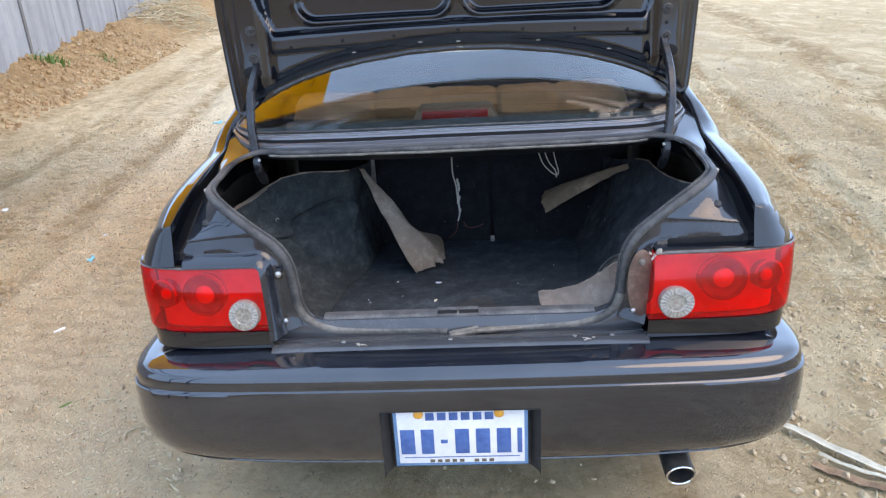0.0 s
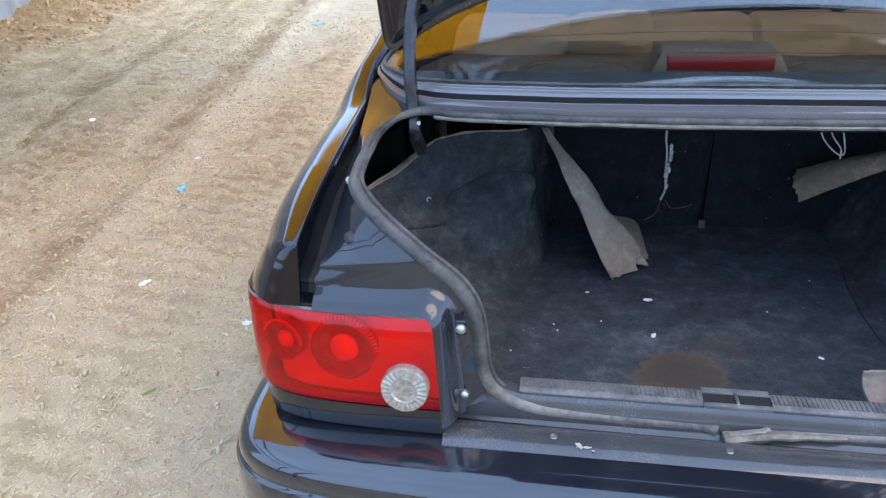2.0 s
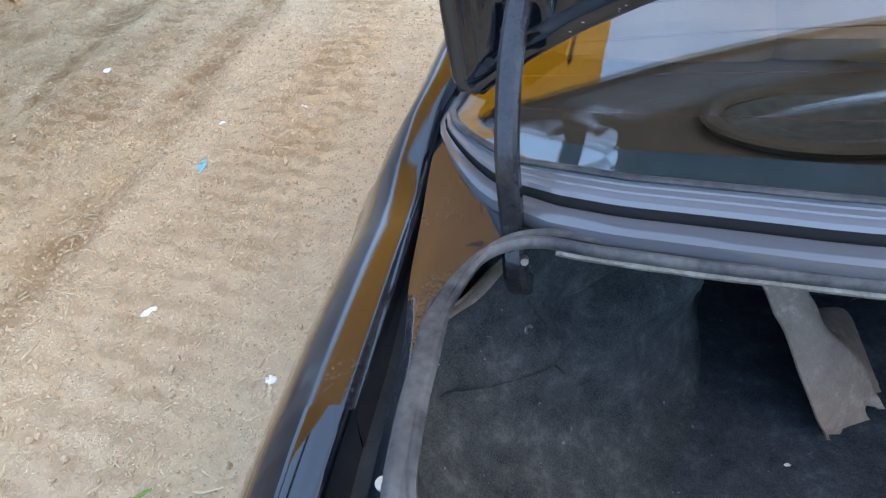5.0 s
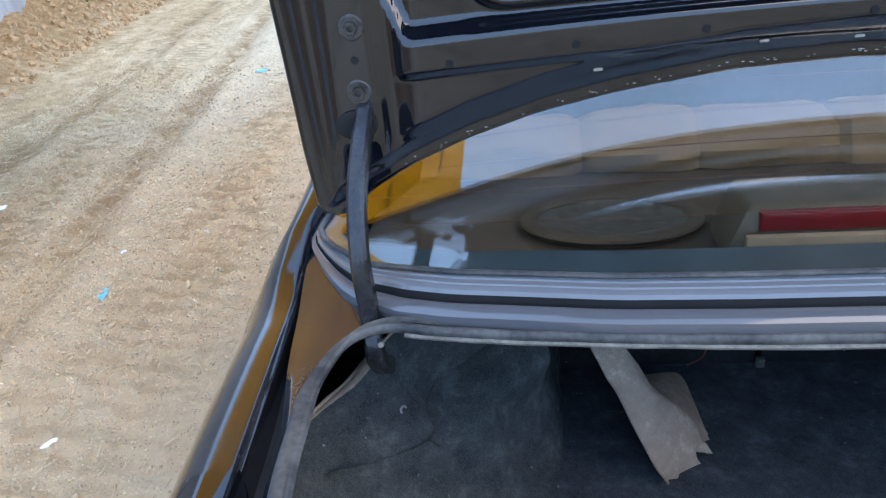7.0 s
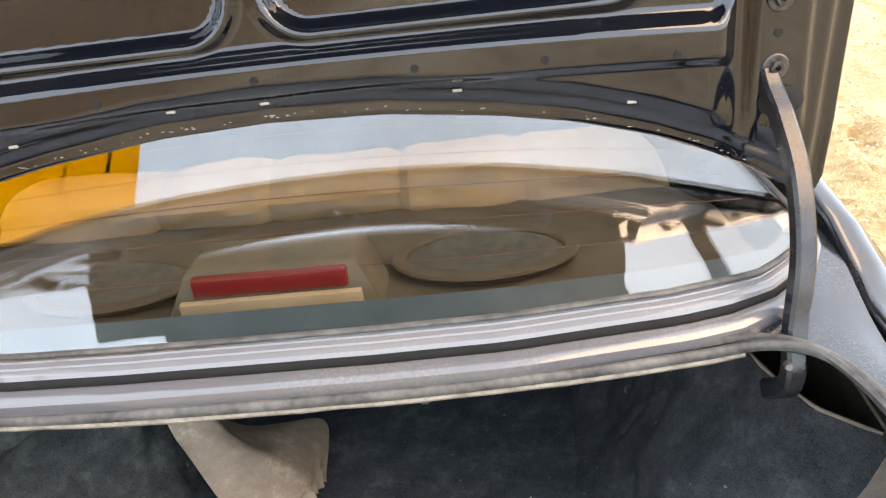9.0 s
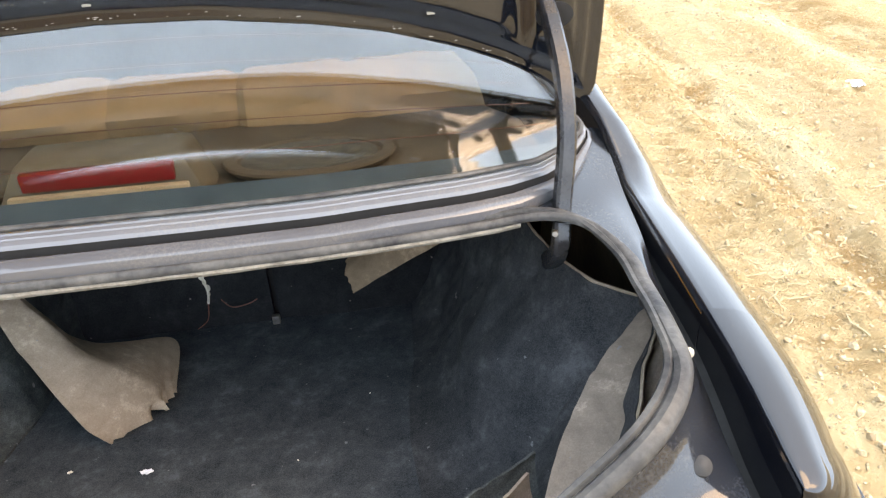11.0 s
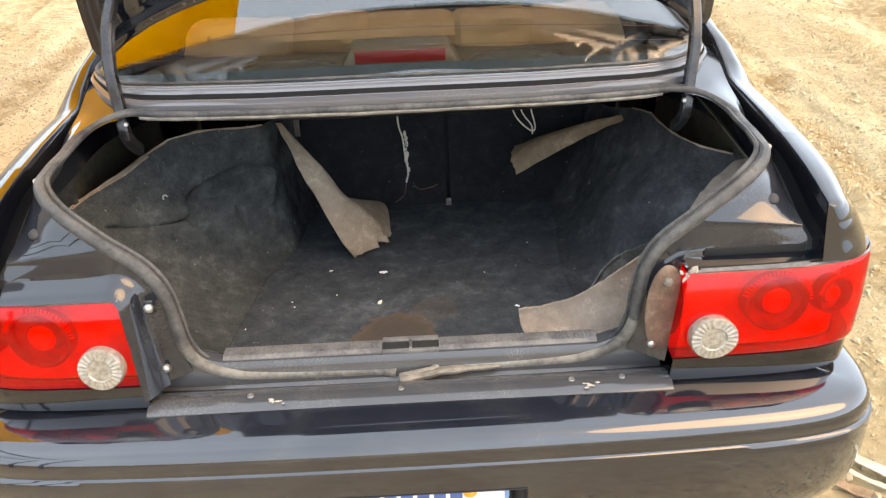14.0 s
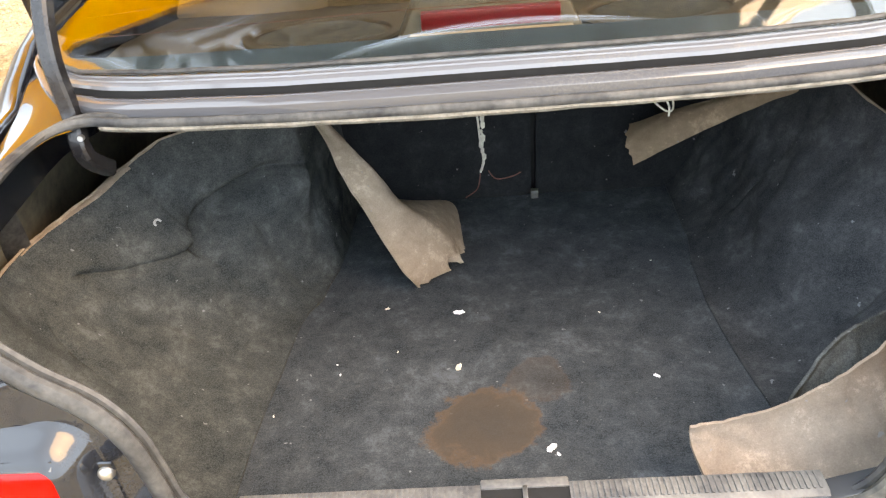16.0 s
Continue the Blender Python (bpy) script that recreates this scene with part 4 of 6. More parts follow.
        for k in range(9):
            c = Vector((x + rnd.uniform(-0.016, 0.016), 0.119 + rnd.uniform(-0.008, 0.006), 0.677))
            bmesh.ops.create_icosphere(bm, subdivisions=1, radius=rnd.uniform(0.0012, 0.0034), matrix=Matrix.Translation(c) @ Matrix.Diagonal((1.8, 1, 0.3, 1)))
        part("dropping", bm, FOAM, s0, "white splashed spot")


sill()

# the flanks stand a little wider than the boot opening's plan, the one beside the loose lamp most
def settle_flanks():
    own = ("weatherstrip", "boot_flange", "rear_wing", "tail_lamp", "lamp_bracket", "gap")
    for top in CAR.children:
        if top.name.split(".")[0] not in own:
            continue
        for ob in (top, *top.children_recursive):
            for v in ob.data.vertices:
                x, fade = abs(v.co.x), 1 - soft(1.0, 1.5, v.co.y)
                if v.co.x > 0:
                    v.co.x += fade * (0.018 * soft(0.52, 0.66, x) + 0.010 * soft(0.74, 0.86, x))
                else:
                    v.co.x -= fade * 0.005 * soft(0.74, 0.86, x)


settle_flanks()

# bumper
BUMPER_PLAN = [(0.0, 0.0, 0), (0.2, 0.001, 0), (0.4, 0.005, 0), (0.58, 0.014, 0), (0.70, 0.027, 0), (0.79, 0.050, 0), (0.852, 0.095, 0), (0.880, 0.165, 0), (0.887, 0.25, 0), (0.884, 0.36, 0), (0.876, 0.48, 0), (0.862, 0.60, 0)]
BUMPER_PROFILE = [(0.17, 0.667), (0.13, 0.6685), (0.106, 0.6683), (0.095, 0.6676), (0.070, 0.6660), (0.045, 0.6630), (0.027, 0.6588), (0.0155, 0.6528), (0.0085, 0.6440), (0.005, 0.6320), (0.004, 0.6205), (0.0045, 0.6125), (0.0035, 0.6105), (0.0, 0.6085), (-0.003, 0.596), (-0.005, 0.575), (-0.006, 0.553),
                  (-0.0065, 0.53), (-0.006, 0.50), (-0.003, 0.46), (0.002, 0.43), (0.010, 0.405), (0.020, 0.388), (0.024, 0.384), (0.0225, 0.380), (0.035, 0.368), (0.06, 0.36), (0.10, 0.358)]


def bumper():
    right = spline(BUMPER_PLAN, 6)
    left = mirror_x(right, -1)[::-1][:-1]
    plan = left + right
    plan = [Vector((p.x + 0.009 * soft(0.5, 0.85, p.x), p.y, 0)) for p in plan]
    rows = []
    for ins, z in BUMPER_PROFILE:
        row = []
        for i, p in enumerate(plan):
            a, b = plan[max(i - 1, 0)], plan[min(i + 1, len(plan) - 1)]
            t = (b - a).normalized()
            nrm = Vector((t.y, -t.x, 0))
            drop = 0.012 * (abs(p.x) / 0.85) ** 3
            tuck = 0.022 * max(0, (abs(p.x) - 0.6) / 0.26) ** 2 * max(0, (0.46 - z) / 0.1)
            q = p - nrm * (ins + tuck)
            row.append((q.x, q.y, z - drop * (1 if z > 0.6 else 0) + 0.012 * (abs(p.x) / 0.85) ** 4 * (1 if z < 0.4 else 0)))
        rows.append(row)
    bm = loft(rows)
    # opening for the plate
    cut = [f for f in bm.faces if abs(f.calc_center_median().x) < 0.2 and 0.3 < f.calc_center_median().z < 0.553 and f.calc_center_median().y < 0.05]
    bmesh.ops.delete(bm, geom=cut, context="FACES")
    b = part("bumper", bm, BUMPER_PAINT, CAR, "scuffed glossy black rear bumper", sharp=40)
    w = 0.2
    rows = []
    for k, (x, y) in enumerate(((-w, -0.008), (-w + 0.004, 0.008), (-w + 0.022, 0.034), (w - 0.022, 0.034), (w - 0.004, 0.008), (w, -0.008))):
        rows.append([(x, y if k in (0, 5) else y, z) for z in (0.356, 0.42, 0.50, 0.54)] + [(x, y - 0.002, 0.5535)])
    bm = loft(rows)
    top = [bm.verts.new(p) for p in ((-w, -0.008, 0.5535), (w, -0.008, 0.5535), (w - 0.022, 0.034, 0.5525), (-w + 0.022, 0.034, 0.5525))]
    bm.faces.new(top)
    part("plate_recess", bm, BLACK_RUBBER, b, smooth=False)
    rnd = random.Random(3)
    for k in range(14):
        x, zz = 0.34 + rnd.uniform(-0.006, 0.006), 0.664 - 0.003 * k
        y = 0.10 - 0.0055 * k
        part("paint_chip", disc((x, y, zz - 0.002), (0, -0.5, 1), rnd.uniform(0.0008, 0.0018), 0.002, n=6), FOAM, b)
    return b


bumper()


# number plate, its characters as plain bars
def number_plate():
    z0, z1, y = 0.374, 0.551, 0.014
    bm = box((-0.170, y, z0), (0.170, y + 0.0025, z1), 0.001)
    p = part("number_plate", bm, PLATE_RIM, CAR, "white number plate with blue border and blue marks")
    part("face", box((-0.161, y - 0.0012, z0 + 0.009), (0.161, y - 0.0002, z1 - 0.008), 0.0004), PLATE_WHITE, p, "white face")
    x = -0.155
    for w in (0.037, 0.033):
        part("mark", box((x, y - 0.0024, 0.412), (x + w, y - 0.0012, 0.487), 0.0005), PLATE_BLUE, p)
        x += w + 0.016
    part("mark", box((-0.052, y - 0.0024, 0.444), (-0.034, y - 0.0012, 0.455), 0.0005), PLATE_BLUE, p)
    for x in (-0.015, 0.038, 0.091, 0.143):
        w = 0.036 if x < 0.14 else 0.012
        part("mark", box((x, y - 0.0024, 0.412), (x + w, y - 0.0012, 0.487), 0.0005), PLATE_BLUE, p)
    for k in range(6):
        part("small_mark", box((-0.088 + k * 0.03, y - 0.0022, 0.514), (-0.066 + k * 0.03, y - 0.0012, 0.537), 0.0004), PLATE_BLUE, p)
    part("line", box((-0.148, y - 0.0020, 0.400), (0.148, y - 0.0012, 0.4025)), PLATE_BLUE, p)
    for k in range(9):
        part("small_mark", box((-0.082 + k * 0.019, y - 0.0018, 0.385), (-0.070 + k * 0.019, y - 0.0012, 0.394)), PLATE_WHITE if k == 5 else GREY_PLASTIC, p)
    for x in (-0.105, 0.098):
        part("screw_cap", disc((x, y - 0.001, 0.534), (0, -1, 0), 0.0125, 0.006, dome=0.004), ORANGE, p, "orange screw cap")


number_plate()

# exhaust tail pipe
def exhaust():
    path = [(0.50, 0.85, 0.30), (0.53, 0.5, 0.315), (0.55, 0.3, 0.322), (0.565, 0.13, 0.322)]
    sp = spline(path, 6)
    ex = part("exhaust_pipe", sweep(sp, 0.05, n=16), EXHAUST, CAR, "dark steel exhaust tail pipe")
    c, d = Vector((0.567, 0.12, 0.320)), Vector((0.04, -1, -0.22)).normalized()
    m = d.to_track_quat("Z", "Y").to_matrix()
    prof = [(0.03, -0.06), (0.037, -0.05), (0.039, 0.0), (0.0395, 0.075), (0.038, 0.08), (0.034, 0.078), (0.033, 0.0), (0.028, -0.02), (0.001, -0.02)]
    rows = [[c + m @ Vector((a * math.cos(t), a * math.sin(t) * 0.92, h)) for t in (2 * math.pi * q / 28 for q in range(28))] for a, h in prof]
    part("tip", loft(rows, closed=True), EXHAUST, ex, "flared tip, sooty inside")
    rim = [c + m @ Vector((0.0365 * math.cos(t), 0.0365 * math.sin(t) * 0.92, 0.079)) for t in (2 * math.pi * q / 28 for q in range(28))]
    part("tip_rim", sweep(rim, 0.0055, n=6, closed=True), CHROME, ex, "bright rolled rim")
    part("inner_tube", disc(c + d * 0.0, d, 0.02, 0.02, hole=0.016), SOOT_SHADE_BLACK, ex)


exhaust()


# ---- open boot lid, standing upright a little askew on its hinges ----
LID = Matrix.Translation((0.02, 0.823, 0)) @ Matrix.Rotation(radians(2.3), 4, "Z")
ARCH_X = [0.0, 0.15, 0.3, 0.4, 0.5, 0.58, 0.64, 0.68, 0.705, 0.715]
ARCH_Z = [1.327, 1.322, 1.304, 1.286, 1.258, 1.228, 1.198, 1.172, 1.158, 1.166]


def lid_low(x):
    return lerp(abs(x), ARCH_X, ARCH_Z)


def lid_half(z):
    return lerp(z, [1.15, 1.17, 1.25, 1.45, 1.8, 1.9], [0.70, 0.716, 0.724, 0.735, 0.735, 0.70])


def lid_skin_y(x, z):
    """Outer skin: crowned across and along."""
    return 0.045 - 0.035 * (x / 0.72) ** 2 - 0.02 * ((z - 1.55) / 0.4) ** 2


def rrect(x, z, cx, cz, hw, hh, r):
    """Signed distance to a rounded rectangle; negative inside."""
    qx, qz = abs(x - cx) - hw + r, abs(z - cz) - hh + r
    return math.hypot(max(qx, 0), max(qz, 0)) + min(max(qx, qz), 0) - r


def inner_depth(x, z):
    """How far the pressed inner panel stands out towards the boot."""
    e = z - lid_low(x)
    side = lid_half(z) - abs(x)
    d = 0.004 + 0.012 * soft(0.010, 0.03, min(e * 0.9, side))
    # hollow above the arch, then the pressed cross beam with its holes
    ridge = 1.388 + 0.012 * (1 - (x / 0.6) ** 2)
    d += 0.012 * soft(0.03, 0.055, e) * (1 - soft(0.565, 0.60, abs(x)))
    k = 1 - soft(0.562, 0.578, abs(x) - 0.35 * max(0.0, z - ridge))
    d += 0.009 * soft(ridge - 0.048, ridge - 0.034, z) * (1 - soft(0.575, 0.595, abs(x)))
    # step back to the sunk panel: its ledge looks up
    d -= 0.022 * soft(ridge - 0.002, ridge + 0.024, z) * k
    d += 0.012 * soft(0.60, 0.62, abs(x)) * (1 - soft(0.672, 0.69, abs(x))) * soft(1.20, 1.28, z)
    for cx in (-0.258, 0.258):
        r = rrect(x, z, cx, 1.56, 0.234, 0.125, 0.055)
        d -= 0.018 * (1 - soft(-0.010, 0.0, r))
        d += 0.007 * soft(-0.004, 0.006, r) * (1 - soft(0.008, 0.022, r))
    return d


def boot_lid():
    n, m = 280, 220
    top = 1.87
    rows_o, rows_i = [], []
    for j in range(m + 1):
        v = j / m
        ro, ri = [], []
        for i in range(n + 1):
            u = -1 + 2 * i / n
            x = 0.716 * u
            z = lid_low(x) + (top - lid_low(x)) * v
            hw = lid_half(z)
            xx = u * hw
            ro.append((xx, lid_skin_y(xx, z), z))
            ri.append((xx, lid_skin_y(xx, z) - 0.010 - inner_depth(xx, z), z))
        rows_o.append(ro)
        rows_i.append(ri)
    step = rows_o[::10]
    bm = loft([r[::5] for r in step])
    thicken(bm, 0.002)
    bm.transform(LID)
    skin = part("boot_lid", bm, PAINT, CAR, "open black boot lid standing upright")
    bm = loft(rows_i)
    bm.transform(LID)
    part("inner_panel", bm, PAINT_IN, skin, "pressed black inner panel", sharp=70)
    # rolled hem all round
    hem = [Vector(p) for p in rows_o[0]] + [Vector(r[-1]) for r in rows_o[1:]] + [Vector(p) for p in rows_o[-1][::-1][1:]] + [Vector(r[0]) for r in rows_o[::-1][1:-1]]
    hem = [LID @ (p + Vector((0, -0.007, 0))) for p in hem[::4]]
    part("hem", sweep(hem, 0.016, 0.007, closed=True, n=8, up=(0, 1, 0)), PAINT_IN, skin)
    # rear face of the lid, which points back while it stands open
    prof = [(0.72, 0.0, 0.012), (0.72, -0.03, 0.03), (0.715, -0.08, 0.035), (0.70, -0.165, 0.035), (0.50, -0.185, 0.03), (0.48, -0.24, 0.025), (0.47, -0.29, 0.02)]
    rows = [[(w * u, y, top + z) for u in [-1 + i / 10 for i in range(21)]] for w, y, z in prof]
    bm = thicken(loft(rows), 0.025)
    bm.transform(LID)
    part("rear_face", bm, PAINT, skin)
    # bolts, holes and clips
    for s in (-1, 1):
        for z in (1.334, 1.415):
            y = lid_skin_y(0.64, z) - 0.010 - inner_depth(0.64, z)
            bm = disc((s * 0.64, y + 0.002, z), (0, -1, 0), 0.0165, 0.004, dome=0.0, n=20)
            disc((s * 0.64, y - 0.001, z), (0, -1, 0), 0.0095, 0.007, n=6, bm=bm, hole=0.004)
            bm.transform(LID)
            part("hinge_bolt", bm, BOLT_DARK, skin, "black painted hinge bolt")
    rnd = random.Random(8)
    # no holes are cut: flat black discs paint the shade in them
    holes = [(-0.52, 1.362), (0.52, 1.362), (-0.2, 1.378), (0.2, 1.378), (0.0, 1.385), (0.64, 1.375), (-0.64, 1.375), (0.66, 1.235), (-0.66, 1.235), (-0.36, 1.372), (0.36, 1.372), (-0.68, 1.20), (0.68, 1.20)]
    for x, z in holes:
        y = lid_skin_y(x, z) - 0.010 - inner_depth(x, z)
        bm = disc((x, y + 0.001, z), (0, -1, 0), 0.0055, 0.0025, n=14)
        bm.transform(LID)
        part("hole", bm, SOOT_SHADE_BLACK, skin)
    for x, dz in ((0.0, 0.022), (-0.12, 0.03), (0.47, 0.038), (-0.33, 0.035), (0.25, 0.03)):
        z = lid_low(x) + dz
        y = lid_skin_y(x, z) - 0.010 - inner_depth(x, z)
        bm = box((x - 0.006, y - 0.0015, z - 0.002), (x + 0.006, y + 0.002, z + 0.002), 0.0008)
        bm.transform(LID)
        part("paint_chip", bm, FOAM, skin)
    bm = bmesh.new()
    for k in range(70):
        x = rnd.uniform(-0.62, 0.62)
        z = lid_low(x) + rnd.uniform(0.001, 0.006)
        y = lid_skin_y(x, z) - 0.012
        c = Vector((x, y - 0.004, z))
        bmesh.ops.create_icosphere(bm, subdivisions=1, radius=rnd.uniform(0.0005, 0.0011), matrix=Matrix.Translation(c) @ Matrix.Diagonal((2.5, 1, 0.7, 1)))
    bm.transform(LID)
    tagged(part("hem_dust", bm, FOAM, skin), kind="stuff")
    # gooseneck hinge arms
    for s, foot, head in ((-1, (-0.610, 0.622, 1.02), (-0.614, 0.782, 1.296)), (1, (0.628, 0.612, 1.02), (0.654, 0.822, 1.300))):
        f, h = Vector(foot), Vector(head)
        mid = [f + Vector((0, 0.05, -0.05)), f, f + (h - f) * 0.18 + Vector((s * 0.004, -0.012, 0.008)), f + (h - f) * 0.45 + Vector((s * 0.008, -0.042, 0.012)), f + (h - f) * 0.72 + Vector((s * 0.007, -0.050, 0.010)),
               f + (h - f) * 0.92 + Vector((s * 0.002, -0.034, 0.006)), h + Vector((0, -0.012, 0.008)), h + Vector((0, 0.012, 0.03))]
        path = spline(mid, 7)
        rows = []
        for i, p in enumerate(path):
            t = (path[min(i + 1, len(path) - 1)] - path[max(i - 1, 0)]).normalized()
            sx = Vector((1, 0, 0))
            uy = t.cross(sx).normalized()
            a, b, c = 0.0115, 0.013, 0.004
            rows.append([p + sx * x + uy * y for x, y in ((-a + c, -b), (a - c, -b), (a, -b + c), (a, b - c), (a - c, b), (-a + c, b), (-a, b - c), (-a, -b + c))])
        arm = part("hinge_arm", loft(rows, closed=True), ARM_PAINT, skin, "worn black gooseneck hinge arm", sharp=30)
        part("hinge_pin", disc(f + Vector((-s * 0.010, -0.006, 0.03)), (-s * 0.2, -1, 0.2), 0.0045, 0.010, n=12), STEEL, arm)
        # black disc painted on for the shaded opening behind the arm
        bm = disc((0, 0, 0), (0, -1, 0), 0.026, 0.003, n=20)
        bm.transform(LID @ Matrix.Translation((s * 0.648, lid_skin_y(0.64, 1.29) - 0.0125 - inner_depth(0.64, 1.29), 1.292)) @ Matrix.Diagonal((1.1, 1, 0.75, 1)))
        part("hinge_hole", bm, SOOT_SHADE_BLACK, skin)
        part("cable_clip", box(h + (f - h) * 0.2 + Vector((-0.016, -0.05, -0.006)), h + (f - h) * 0.2 + Vector((-0.008, -0.035, 0.006)), 0.002), GREY_PLASTIC, arm) if s < 0 else None


BOLT_DARK = simple("painted_bolt", (0.02, 0.02, 0.02), (0.09, 0.085, 0.08), 0.35, 0.5, 90)
boot_lid()


# ---- the inside of the boot ----
def floor_z(x, y):
    return lerp(y, [0.2, 0.3, 0.46, 0.6, 0.8, 1.3], [0.600, 0.588, 0.572, 0.556, 0.541, 0.505]) + 0.006 * noise.noise((x * 4, y * 4, 1)) + 0.003 * noise.noise((x * 13, y * 13, 4))


def side_in(y, s=1):
    """Half width of the boot floor."""
    if s < 0:
        return lerp(y, [0.2, 0.45, 0.75, 0.9, 1.0, 1.3], [0.42, 0.42, 0.40, 0.37, 0.345, 0.34])
    return lerp(y, [0.2, 0.45, 0.75, 0.9, 1.0, 1.3], [0.42, 0.41, 0.40, 0.41, 0.43, 0.45])


def boot_floor():
    rows = []
    for j in range(61):
        y = 0.225 + (1.30 - 0.225) * j / 60
        row = []
        for i in range(81):
            u = -1 + 2 * i / 80
            x = u * (side_in(y, -1 if u < 0 else 1) + 0.012)
            z = floor_z(x, y) + 0.004 * max(0, (abs(u) - 0.93) / 0.07) ** 2
            row.append((x, y, z))
        rows.append(row)
    return part("boot_carpet", thicken(loft(rows), 0.006), FLOOR_CARPET, CAR, "dark blue-grey felt boot carpet with a brown stain and lint", sharp=80)


boot_floor()


def liner_top(y, s):
    if s < 0:
        return lerp(y, [0.24, 0.33, 0.45, 0.60, 0.69, 0.78, 0.86, 0.93, 1.0, 1.3], [0.80, 0.83, 0.85, 0.855, 0.866, 0.90, 0.918, 0.918, 0.90, 0.88])
    return lerp(y, [0.24, 0.30, 0.45, 0.6, 0.8, 0.9, 1.0, 1.1, 1.3], [0.84, 0.87, 0.90, 0.90, 0.90, 0.915, 0.90, 0.87, 0.83])


def liner_point(s, y, v):
    """The felt sweeps up from the floor in a wide curve and leans out to its torn edge."""
    lo = side_in(y, s)
    z0, z1 = floor_z(s * lo, y), liner_top(y, s)
    if s < 0:
        hi = lerp(y, [0.2, 0.3, 0.4, 0.5, 0.6, 0.66, 0.70, 0.78, 0.87, 0.93, 0.99, 1.1, 1.3], [0.58, 0.66, 0.73, 0.775, 0.785, 0.77, 0.74, 0.668, 0.60, 0.49, 0.40, 0.365, 0.36])
    else:
        hi = lerp(y, [0.2, 0.3, 0.45, 0.6, 0.64, 0.7, 0.8, 0.96, 1.1, 1.3], [0.55, 0.63, 0.70, 0.785, 0.765, 0.715, 0.68, 0.637, 0.60, 0.57])
    z = z0 + (z1 - z0) * v ** 1.95
    x = lo + (hi - lo) * v
    if s < 0:
        # overlap of two pieces of felt, from the seal down to the slit and up again over the wheel house
        line = lerp(y, [0.60, 0.655, 0.70, 0.751, 0.79, 0.806, 0.90, 0.97, 1.02], [0.80, 0.781, 0.752, 0.739, 0.734, 0.728, 0.773, 0.80, 0.79])
        live = soft(0.62, 0.66, y) * (1 - soft(0.95, 1.0, y))
        d = z - line
        groove = 0.013 if y < 0.79 else 0.085
        x += groove * live * math.exp(-(d / (0.008 if y < 0.79 else 0.012)) ** 2)
        if y < 0.80:
            x -= 0.012 * live * soft(0, 0.006, d) * math.exp(-max(0, d) / 0.05)
        else:
            x -= 0.080 * live * soft(0, 0.010, -d) * math.exp(-max(0, -d) / 0.11) * soft(0.79, 0.85, y)
            x += 0.035 * live * soft(0, 0.010, d) * math.exp(-max(0, d) / 0.05) * soft(0.79, 0.85, y)
        x += 0.030 * math.exp(-((y - 0.789) / 0.005) ** 2) * soft(0.705, 0.715, z) * (1 - soft(0.735, 0.745, z))
        x += 0.016 * math.exp(-((y - 0.50 - 0.5 * (z - 0.7)) / 0.008) ** 2) * soft(0.66, 0.69, z) * (1 - soft(0.74, 0.78, z))
    else:
        # dent over the other wheel house and a slit
        x -= 0.05 * math.exp(-((y - 0.78) / 0.13) ** 2 - ((z - 0.70) / 0.08) ** 2)
        x += 0.022 * math.exp(-((y - 0.70) / 0.045) ** 2 - ((z - 0.70) / 0.05) ** 2)
        x += 0.018 * math.exp(-((y - 0.62 - 0.3 * (z - 0.7)) / 0.010) ** 2) * (1 - soft(0.74, 0.80, z)) * soft(0.60, 0.64, z)
        x += 0.030 * math.exp(-((y - 0.955 + 0.3 * (z - 0.7)) / 0.006) ** 2) * (1 - soft(0.68, 0.70, z)) * soft(0.60, 0.62, z)
    f = 0.016 * noise.noise((y * 5, z * 5, 3 + s)) + 0.010 * noise.noise((y * 14, z * 14, 7 + s)) + 0.004 * noise.noise((y * 33, z * 33, 2 + s))
    return Vector((s * (x + f * min(1, v * 3)), y + 0.01 * noise.noise((y * 6, z * 9, 9)), z + 0.008 * noise.noise((y * 7, x * 7, 4)) * min(1, v * 4)))


def liner(s):
    rows = [[liner_point(s, 0.235 + (1.30 - 0.235) * j / 240, v / 120) for v in range(121)] for j in range(241)]
    ln = part("side_liner", thicken(loft(rows), 0.005), LINER if s < 0 else LINER_SHADED, CAR, "creased black felt boot liner with a torn upper edge", sharp=80)
    edge = [liner_point(s, 0.235 + (1.0 - 0.235) * j / 40, 1.0) + Vector((0, 0, 0.004 * noise.noise((j * 0.7, s, 2)))) for j in range(41)]
    part("torn_edge", sweep(edge, 0.006, 0.010, n=6), FELT_BACK, ln, "frayed beige edge of the felt")
    if s < 0:
        fold = [liner_point(s, 0.60 + 0.20 * j / 20, 1.0) + Vector((0.006, 0, 0.001)) for j in range(21)]
        part("turned_edge", sweep(fold, 0.020, 0.006, n=8, taper=lambda t: 0.3 + 0.9 * math.exp(-((t - 0.8) / 0.3) ** 2)), FELT_BACK, ln, "turned-over pale edge of the felt")
        part("grommet", disc(liner_point(s, 0.774, 0.844) + Vector((0.001, -0.001, 0)), (0.8, -0.5, 0.35), 0.009, 0.004, hole=0.005), STEEL, ln)
    return ln


for s in (-1, 1):
    liner(s)

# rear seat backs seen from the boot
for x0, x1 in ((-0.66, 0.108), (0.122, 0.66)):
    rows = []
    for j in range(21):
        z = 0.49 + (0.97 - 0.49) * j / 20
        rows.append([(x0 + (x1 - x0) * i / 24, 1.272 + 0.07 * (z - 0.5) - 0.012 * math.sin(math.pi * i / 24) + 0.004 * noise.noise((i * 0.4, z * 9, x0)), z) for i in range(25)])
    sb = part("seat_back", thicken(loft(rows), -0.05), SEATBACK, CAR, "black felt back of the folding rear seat")
